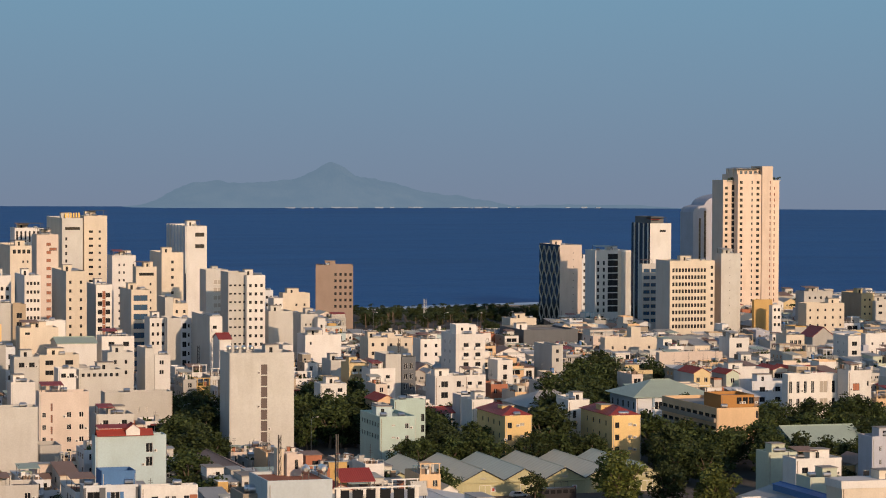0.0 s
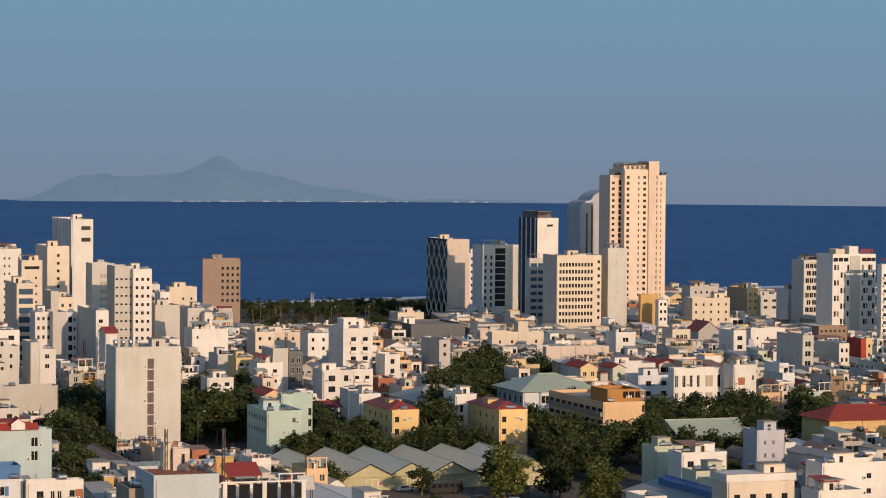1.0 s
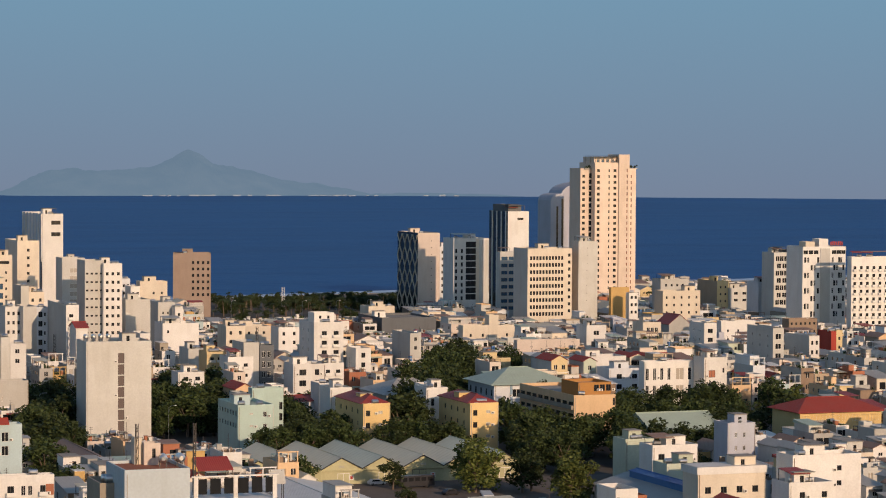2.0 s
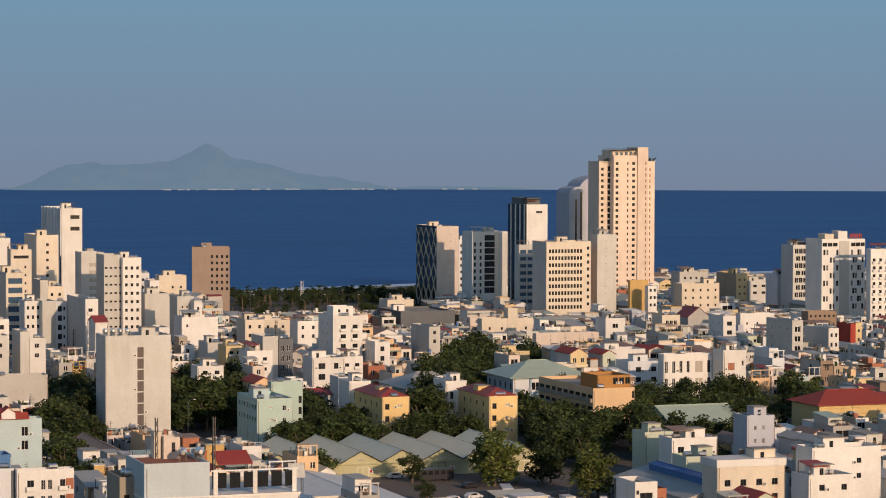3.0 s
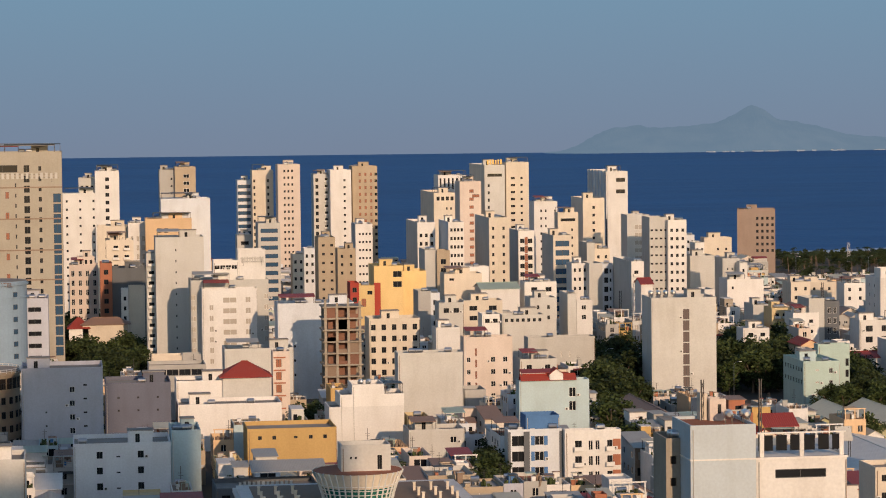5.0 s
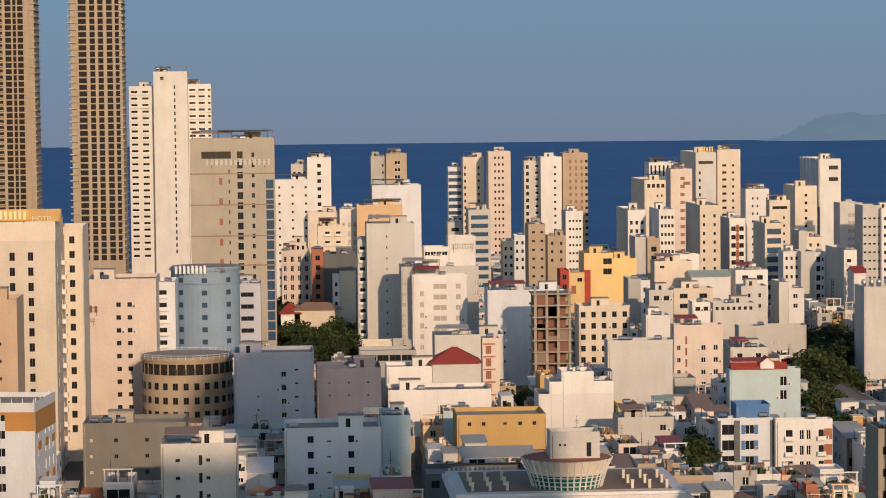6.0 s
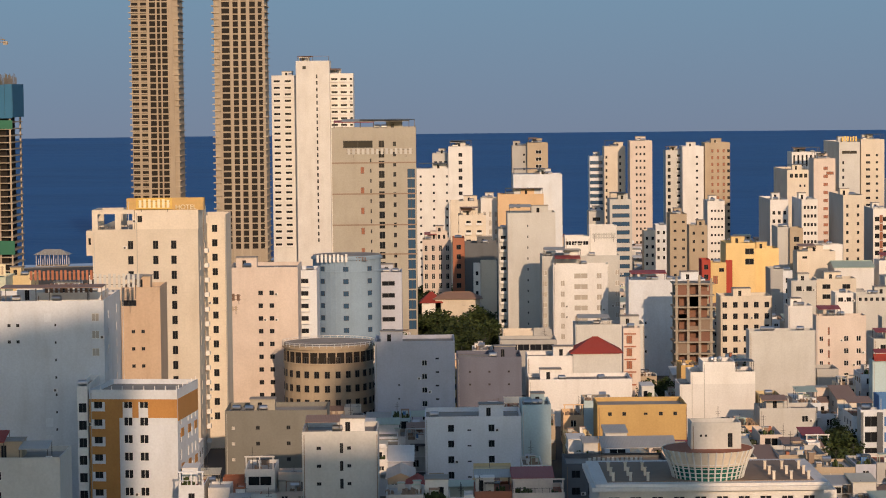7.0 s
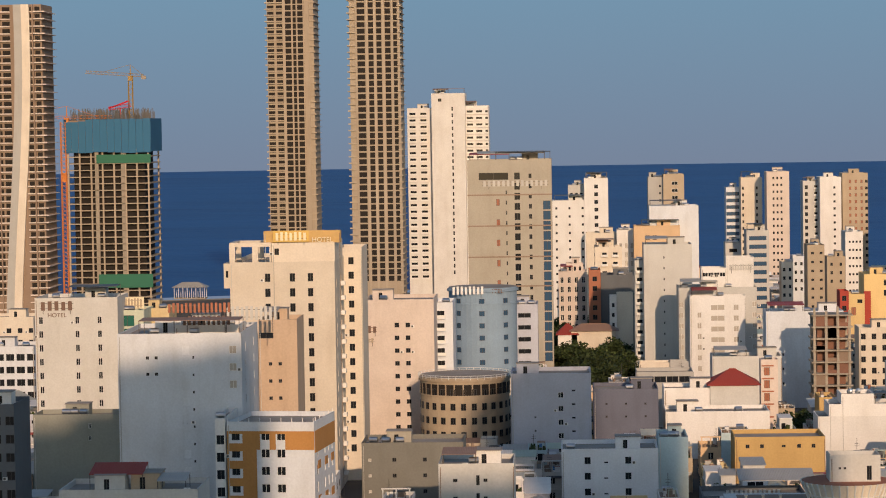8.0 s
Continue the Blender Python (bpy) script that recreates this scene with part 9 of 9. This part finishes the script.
    return pieces


def town_house(rng, x0, y, w, d, floors, far, cap=99.0):
    """A narrow town house as a list of pieces: name, faces, materials. Near ones become things with parts, far ones join the roofscape."""
    paint, sheet = rng.choice(PAINTS), rng.choice(SHEETS)
    side = rng.choice((paint, paint, paint, "pale_grey", "pale_grey", "grey", "concrete"))
    storey = rng.uniform(3.0, 3.5)
    h = floors * storey + rng.uniform(0.1, 0.6)
    style = rng.choice(("flat", "flat", "flat", "terrace", "terrace", "shed", "gable", "setback", "setback"))
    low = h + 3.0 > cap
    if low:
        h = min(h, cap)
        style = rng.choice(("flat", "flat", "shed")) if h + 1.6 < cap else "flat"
    wall, roof, pieces, panes, balconies, holes = Geo(), Geo(), [], [], [], []
    cols = 1 if w < 4.6 else 2 if w < 8 else 3
    blank = rng.random() < 0.2
    kind = rng.random()
    for f in range(max(0, floors - 3), floors):
        if kind < 0.35:
            spots = [(w * 0.5, w * rng.uniform(0.55, 0.8), 2.2, 1.4)]
        else:
            spots = [(u, 1.1, 1.4, 1.75) for u in spread(w * (0.5 if cols == 1 else 0.26), w * (0.5 if cols == 1 else 0.74), cols)]
        for u, ww, wh, zc in spots:
            if blank and (f < floors - 1 or rng.random() < 0.6):
                continue
            z = f * storey + zc
            holes.append((u - ww / 2, u + ww / 2, z - wh / 2, z + wh / 2))
            panes.append((u - w / 2, z, ww, wh, rng.choice("dddwwlo")))
            if kind < 0.5 and rng.random() < 0.7:
                balconies.append((u - w / 2, z - wh / 2, ww))
        if 0.2 < kind < 0.8 and not blank:
            g = Geo()
            g.box(-w / 2, w / 2, -rng.choice((0.15, 0.3, 0.7)), 0.0, f * storey - 0.12, f * storey + 0.1)
            pieces.append(("floor_band", g, (rng.choice((paint, "white")),)))
    pierced(wall, (-w / 2, 0), (1, 0), (0, -1), w, h, holes, 0)
    for q in (((-w / 2, d), (-w / 2, 0)), ((w / 2, 0), (w / 2, d)), ((w / 2, d), (-w / 2, d))):
        wall.face([(*q[0], 0), (*q[1], 0), (*q[1], h), (*q[0], h)], 1)
    cover, tanks = "roof_concrete", 0
    if style in ("flat", "terrace", "setback"):
        z = h - rng.uniform(0.5, 1.0)
        cover = rng.choice(("roof_concrete", "roof_concrete", "terracotta", "grey", "grey", "brown"))
        roof.face([(-w / 2 + 0.2, 0.2, z), (w / 2 - 0.2, 0.2, z), (w / 2 - 0.2, d - 0.2, z), (-w / 2 + 0.2, d - 0.2, z)])
        for a in ((-w / 2, w / 2, 0, 0.2), (-w / 2, w / 2, d - 0.2, d), (-w / 2, -w / 2 + 0.2, 0.2, d - 0.2), (w / 2 - 0.2, w / 2, 0.2, d - 0.2)):
            wall.face([(a[0], a[2], h), (a[1], a[2], h), (a[1], a[3], h), (a[0], a[3], h)], 0)
        wall.face([(-w / 2 + 0.2, d - 0.2, z), (w / 2 - 0.2, d - 0.2, z), (w / 2 - 0.2, d - 0.2, h), (-w / 2 + 0.2, d - 0.2, h)], 1)
        wall.face([(-w / 2 + 0.2, 0.2, z), (-w / 2 + 0.2, d - 0.2, z), (-w / 2 + 0.2, d - 0.2, h), (-w / 2 + 0.2, 0.2, h)], 1)
        wall.face([(w / 2 - 0.2, d - 0.2, z), (w / 2 - 0.2, 0.2, z), (w / 2 - 0.2, 0.2, h), (w / 2 - 0.2, d - 0.2, h)], 1)
        rooms = []
        if style == "setback":
            rooms.append((-w / 2 + 0.21, w / 2 - 0.21 - (rng.uniform(0, 0.35) * w), d * rng.uniform(0.2, 0.55), d - 0.22, rng.uniform(2.6, 3.4)))
        elif rng.random() < 0.55 and not low:
            rw, rd = w * rng.uniform(0.35, 0.8), rng.uniform(2.4, 5.0)
            xx, yy = rng.choice((-w / 2 + 0.21, w / 2 - 0.21 - rw)), rng.uniform(0.3, d - 5.3)
            rooms.append((xx, xx + rw, yy, yy + rd, rng.uniform(2.2, 3.1)))
        for xa, xb, ya, yb, rh in rooms:
            g = Geo()
            g.box(xa, xb, ya, yb, z, z + rh)
            if rng.random() < 0.55:
                u = rng.uniform(xa + 0.3, xb - 1.3)
                g.box(u, u + rng.choice((0.8, 0.9, 1.4)), ya - 0.03, ya, z + rng.choice((0.1, 0.9)), z + 2.0, 1)
            pieces.append(("roof_room", g, (rng.choice((paint, paint, side, "white", "pale_grey")), "glass")))
            lid, g = rng.random(), Geo()
            if lid < 0.35:
                o = rng.uniform(0.05, 0.5)
                g.box(xa - o * 0.4, xb + o * 0.4, ya - o, yb + 0.1, z + rh, z + rh + 0.14)
                pieces.append(("lid", g, (rng.choice(("white", "roof_concrete", paint)),)))
            elif lid < 0.65:
                up, o = rng.uniform(0.3, 0.9), 0.3
                g.face([(xa - o, ya - o, z + rh + 0.05), (xb + o, ya - o, z + rh + 0.05), (xb + o, yb + o, z + rh + up), (xa - o, yb + o, z + rh + up)])
                g.face([(xa - o, ya - o, z + rh - 0.05), (xb + o, ya - o, z + rh - 0.05), (xb + o, ya - o, z + rh + 0.05), (xa - o, ya - o, z + rh + 0.05)])
                g.face([(xa - o, ya - o, z + rh), (xa - o, yb + o, z + rh + up), (xa - o, yb + o, z + rh)])
                pieces.append(("lid", g, (sheet,)))
            else:
                for q in ((xa, xb, ya, ya + 0.15), (xa, xb, yb - 0.15, yb), (xa, xa + 0.15, ya + 0.15, yb - 0.15), (xb - 0.15, xb, ya + 0.15, yb - 0.15)):
                    g.box(*q, z + rh, z + rh + 0.45)
                pieces.append(("parapet", g, (paint,)))
        if style == "terrace":
            ya, yb, up = d * rng.uniform(0.3, 0.55), d - 0.3, rng.uniform(2.1, 2.7)
            g = Geo()
            g.face([(-w / 2, ya, z + up), (w / 2, ya, z + up), (w / 2, yb, z + up + 0.6), (-w / 2, yb, z + up + 0.6)])
            g.face([(-w / 2, yb, z + up + 0.52), (w / 2, yb, z + up + 0.52), (w / 2, ya, z + up - 0.08), (-w / 2, ya, z + up - 0.08)])
            g.face([(-w / 2, ya, z + up - 0.08), (w / 2, ya, z + up - 0.08), (w / 2, ya, z + up), (-w / 2, ya, z + up)])
            pieces.append(("sheet_roof", g, (sheet,)))
            g = Geo()
            for u in (-w / 2 + 0.3, w / 2 - 0.3):
                g.box(u - 0.06, u + 0.06, ya + 0.1, ya + 0.22, z, z + up - 0.08)
                g.box(u - 0.06, u + 0.06, yb - 0.3, yb - 0.18, z, z + up + 0.5)
            pieces.append(("posts", g, ("iron",)))
        for _ in range(rng.randint(1, 4)):
            g = Geo()
            a, b, c = rng.uniform(-w / 2 + 0.9, w / 2 - 0.9), rng.uniform(0.5, d - 2.6), rng.uniform(0.3, 0.65)
            up = rng.uniform(0.7, 2.3)
            g.box(a - c, a + c, b, b + rng.uniform(0.6, 2.2), z, z + up)
            if up > 1.5:
                g.box(a - c - 0.15, a + c + 0.15, b - 0.2, b + 0.8, z + up, z + up + 0.1, 1)
            pieces.append(("roof_hut", g, (rng.choice(("frame_white", "white", "white", "pale_grey", "grey", "brown", "steel", "terracotta", "blue", paint)), sheet)))
        if rng.random() < 0.45:
            g = Geo()
            for u in spread(-w / 2 + 0.1, w / 2 - 0.1, max(3, int(w / 1.1))):
                g.box(u - 0.04, u + 0.04, 0.06, 0.12, h, h + 0.75)
            g.box(-w / 2, w / 2, 0.05, 0.13, h + 0.75, h + 0.83)
            pieces.append(("railing", g, (rng.choice(("frame_white", "iron", paint)),)))
        if rng.random() < 0.22 and not low:
            g = Geo()
            for u in spread(-w / 2 + 0.3, w / 2 - 0.3, 3):
                g.box(u - 0.12, u + 0.12, 0.05, 0.25, h, h + 2.2)
            g.box(-w / 2, w / 2, 0.02, 0.28, h + 2.2, h + 2.45)
            pieces.append(("pergola", g, (paint,)))
        if rng.random() < 0.4:
            tanks = z
    elif style == "shed":
        cover = sheet
        up = rng.choice((1.0, 1.6, -1.2))
        lo, hi = h + max(0, -up), h + max(0, up)
        roof.face([(-w / 2 - 0.3, -0.5, lo), (w / 2 + 0.3, -0.5, lo), (w / 2 + 0.3, d + 0.3, hi), (-w / 2 - 0.3, d + 0.3, hi)])
        roof.face([(-w / 2 - 0.3, d + 0.3, hi - 0.12), (w / 2 + 0.3, d + 0.3, hi - 0.12), (w / 2 + 0.3, -0.5, lo - 0.12), (-w / 2 - 0.3, -0.5, lo - 0.12)])
        roof.face([(-w / 2 - 0.3, -0.5, lo - 0.12), (w / 2 + 0.3, -0.5, lo - 0.12), (w / 2 + 0.3, -0.5, lo), (-w / 2 - 0.3, -0.5, lo)])
        for sx in (-w / 2, w / 2):
            wall.face([(sx, 0, h), (sx, d, h), (sx, d, hi - 0.1), (sx, 0, lo - 0.1)], 1)
        wall.face([(-w / 2, 0, h), (w / 2, 0, h), (w / 2, 0, lo - 0.1), (-w / 2, 0, lo - 0.1)], 0)
    else:
        cover, rise = rng.choice(("tile_red", "sheet_brown", "sheet_brown", "sheet_grey", "sheet_grey", "sheet_olive")), w * rng.uniform(0.18, 0.3)
        for sx in (-1, 1):
            for lift in (0.0, 0.12):
                roof.face([(sx * (w / 2 + 0.4), -0.4, h - 0.15 + lift), (0, -0.4, h + rise + lift), (0, d + 0.4, h + rise + lift), (sx * (w / 2 + 0.4), d + 0.4, h - 0.15 + lift)])
            roof.face([(sx * (w / 2 + 0.4), -0.4, h - 0.15), (0, -0.4, h + rise), (0, -0.4, h + rise + 0.12), (sx * (w / 2 + 0.4), -0.4, h - 0.03)])
        wall.face([(-w / 2, 0, h), (w / 2, 0, h), (0, 0, h + rise)], 0)
        wall.face([(w / 2, d, h), (-w / 2, d, h), (0, d, h + rise)], 1)
    pieces = [("wall", wall, (paint, side)), ("roof", roof, (cover,))] + pieces
    pieces += house_clutter(random.Random(int(x0 * 97 + y * 31)), w, d, h, floors, storey, style)
    at = (x0 + w / 2, y, 0)
    if far:
        g = Geo()
        for u, zc, ww, wh, st in panes:
            g.face([(u - ww / 2, 0.2, zc - wh / 2), (u + ww / 2, 0.2, zc - wh / 2), (u + ww / 2, 0.2, zc + wh / 2), (u - ww / 2, 0.2, zc + wh / 2)], 0 if st != "l" else 1)
            g.box(u - 0.05, u + 0.05, 0.12, 0.19, zc - wh / 2, zc + wh / 2, 2)
        for u, zc, ww in balconies:
            g.box(u - ww / 2 - 0.3, u + ww / 2 + 0.3, -0.7, 0.0, zc - 0.15, zc, 3)
            g.box(u - ww / 2 - 0.3, u + ww / 2 + 0.3, -0.7, -0.6, zc, zc + 0.7, 3)
        if tanks:
            a = rng.uniform(-w / 4, w / 4)
            g.rod((a - 0.8, d / 2, tanks + 1.3), (a + 0.8, d / 2, tanks + 1.3), 0.6, n=10, k=4)
            for sx in (-0.6, 0.6):
                g.box(a + sx - 0.05, a + sx + 0.05, d / 2 - 0.4, d / 2 + 0.4, tanks, tanks + 0.8, 5)
        pieces.append(("openings", g, ("glass", "blind", "frame_white", paint, "steel", "iron")))
        return at, pieces
    look_of = dict(flat="a flat parapet roof", terrace="a sheet-roofed terrace", shed="a sloping sheet roof", gable="a pitched roof", setback="a set-back top storey")[style]
    top = thing("town_house", f"narrow {LOOKS[paint]} town house with {look_of}", "house", at, "town houses")
    for name, g, mats in pieces:
        part(name, g, mats, top)
    for u, zc, ww, wh, st in panes:
        part("window", window_mesh(round(ww, 1), round(wh, 1), st), None, top, at=(u, 0.12, zc))
    for u, zc, ww in balconies:
        part("balcony", balcony_mesh(round(min(w - 0.2, ww + 0.8), 1), 0.8, paint, rng.choice(("frame_white", "iron", paint))), None, top, at=(u, 0, zc))
    if tanks:
        water_tank(at[0] + rng.uniform(-w / 4, w / 4), y + rng.uniform(1.5, d - 1.5), tanks, rng.uniform(-0.9, 0.9))
    return None


rng = random.Random(21)
MATERIAL_LIST = ["white", "cool_white", "cream", "pale_grey", "pink", "grey", "yellow", "pale_blue", "peach", "violet_grey", "pale_green", "tan", "roof_concrete",
                 "sheet_grey", "sheet_pale", "sheet_brown", "sheet_green", "sheet_red", "tile_red", "sheet_olive", "glass", "frame_white", "steel", "blind", "frame_dark", "iron", "terracotta", "brown", "ochre", "raw_brick", "concrete", "blue", "leaf"]
SLOT = {x: i for i, x in enumerate(MATERIAL_LIST)}
mass = Geo()


def add_to(mass, geo, at, slots):
    i = len(mass.v)
    mass.v += [(x + at[0], y + at[1], z + at[2]) for x, y, z in geo.v]
    mass.f += [tuple(j + i for j in q) for q in geo.f]
    mass.m += [slots[k] for k in geo.m]


def clear(x0, x1, y0, y1):
    return not any(x0 < b and a < x1 and y0 < d and c < y1 for a, b, c, d in HELD) and not any(in_grove(x, y) for x in (x0, (x0 + x1) / 2, x1) for y in (y0, (y0 + y1) / 2, y1))


def sightline_cap(x, y):
    """The height up to which a house leaves the buildings behind it in the camera's sight, from the eye at 80 m."""
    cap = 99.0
    for a, b, yy, z in SIGHT_WEDGES:
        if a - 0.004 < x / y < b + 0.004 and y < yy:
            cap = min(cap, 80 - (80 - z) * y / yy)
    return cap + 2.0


near_count = 0
y, k = 452.0, 0
while y < 1345:
    d = rng.uniform(11, 14.5)
    x = -y * 0.245 - 20
    while x < y * 0.60 + 15:
        w = rng.choice((3.8, 4.2, 4.4, 4.6, 5.0, 5.0, 5.6, 6.5, 9.0)) * (1.0 if y < 900 else 1.25)
        floors = rng.choice((2, 2, 2, 3)) if y > 860 or (640 < y < 800 and -0.02 * y < x < 0.085 * y) else rng.choice((2, 2, 3, 3, 3, 3, 4, 4)) if y > 600 and not (y < 720 and x > 0.32 * y) else rng.choice((2, 2, 3))
        dd = d + rng.uniform(-1.5, 1.0)
        off = rng.uniform(0, 1.5)
        park = y > 1175 and 0.25 * y < x + w and x < 0.365 * y
        cap = min(sightline_cap(x, y + off), sightline_cap(x + w, y + off), sightline_cap(x + w / 2, y + off))
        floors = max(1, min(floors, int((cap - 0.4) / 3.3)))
        if cap > 3.6 and (y < 800 or x > 0.02 * y) and not park and (y < 1235 or x > 0.3 * y) and y + dd + 8 < shore(x) and clear(x, x + w, y + off, y + off + dd) and rng.random() < 0.93:
            far = near_count >= 80
            made = town_house(rng, x, y + off, w - 0.05, dd, floors, far, cap)
            near_count += 1
            if made:
                at, pieces = made
                for name, g, mats in pieces:
                    add_to(mass, g, at, [SLOT[m] for m in mats])
        x += w + (rng.uniform(4, 7) if rng.random() < 0.07 else 0.0)
    k += 1
    y += d + (1.6 if k % 2 else rng.uniform(6.0, 8.5))
tagged(part("distant_town_houses", mass, MATERIAL_LIST), "dense mass of white, cream and grey town houses towards the beach", "houses", kind="stuff")
for ob in TREES + PALMS:
    for child in list(ob.children):
        bpy.data.objects.remove(child)
    bpy.data.objects.remove(ob)

# the trees of the park by the beach, too far off to tell apart
far_trees, verts, quads, slots = [], [], [], []
bpy.context.view_layer.update()
for ob in list(scene.objects):
    if ob.parent is None and ob.name.split(".")[0] in ("tree", "palm_tree") and ob.location.y > 1150:
        far_trees.append(ob)
names = ["bark", "leaf", "palm", "leaf_bright"]
for ob in far_trees:
    for piece in [ob] + list(ob.children):
        base, mw = len(verts), piece.matrix_world
        verts += [tuple(mw @ v.co) for v in piece.data.vertices]
        kind = names.index(piece.data.materials[0].name)
        for f in piece.data.polygons:
            quads.append(tuple(base + i for i in f.vertices))
            slots.append(kind)
for ob in far_trees:
    for child in list(ob.children):
        bpy.data.objects.remove(child)
    bpy.data.objects.remove(ob)
park = Geo()
park.v, park.f, park.m = verts, quads, slots
tagged(part("beach_park_trees", park, names), "dark green trees and coconut palms of a park along the beach", "trees", kind="stuff")
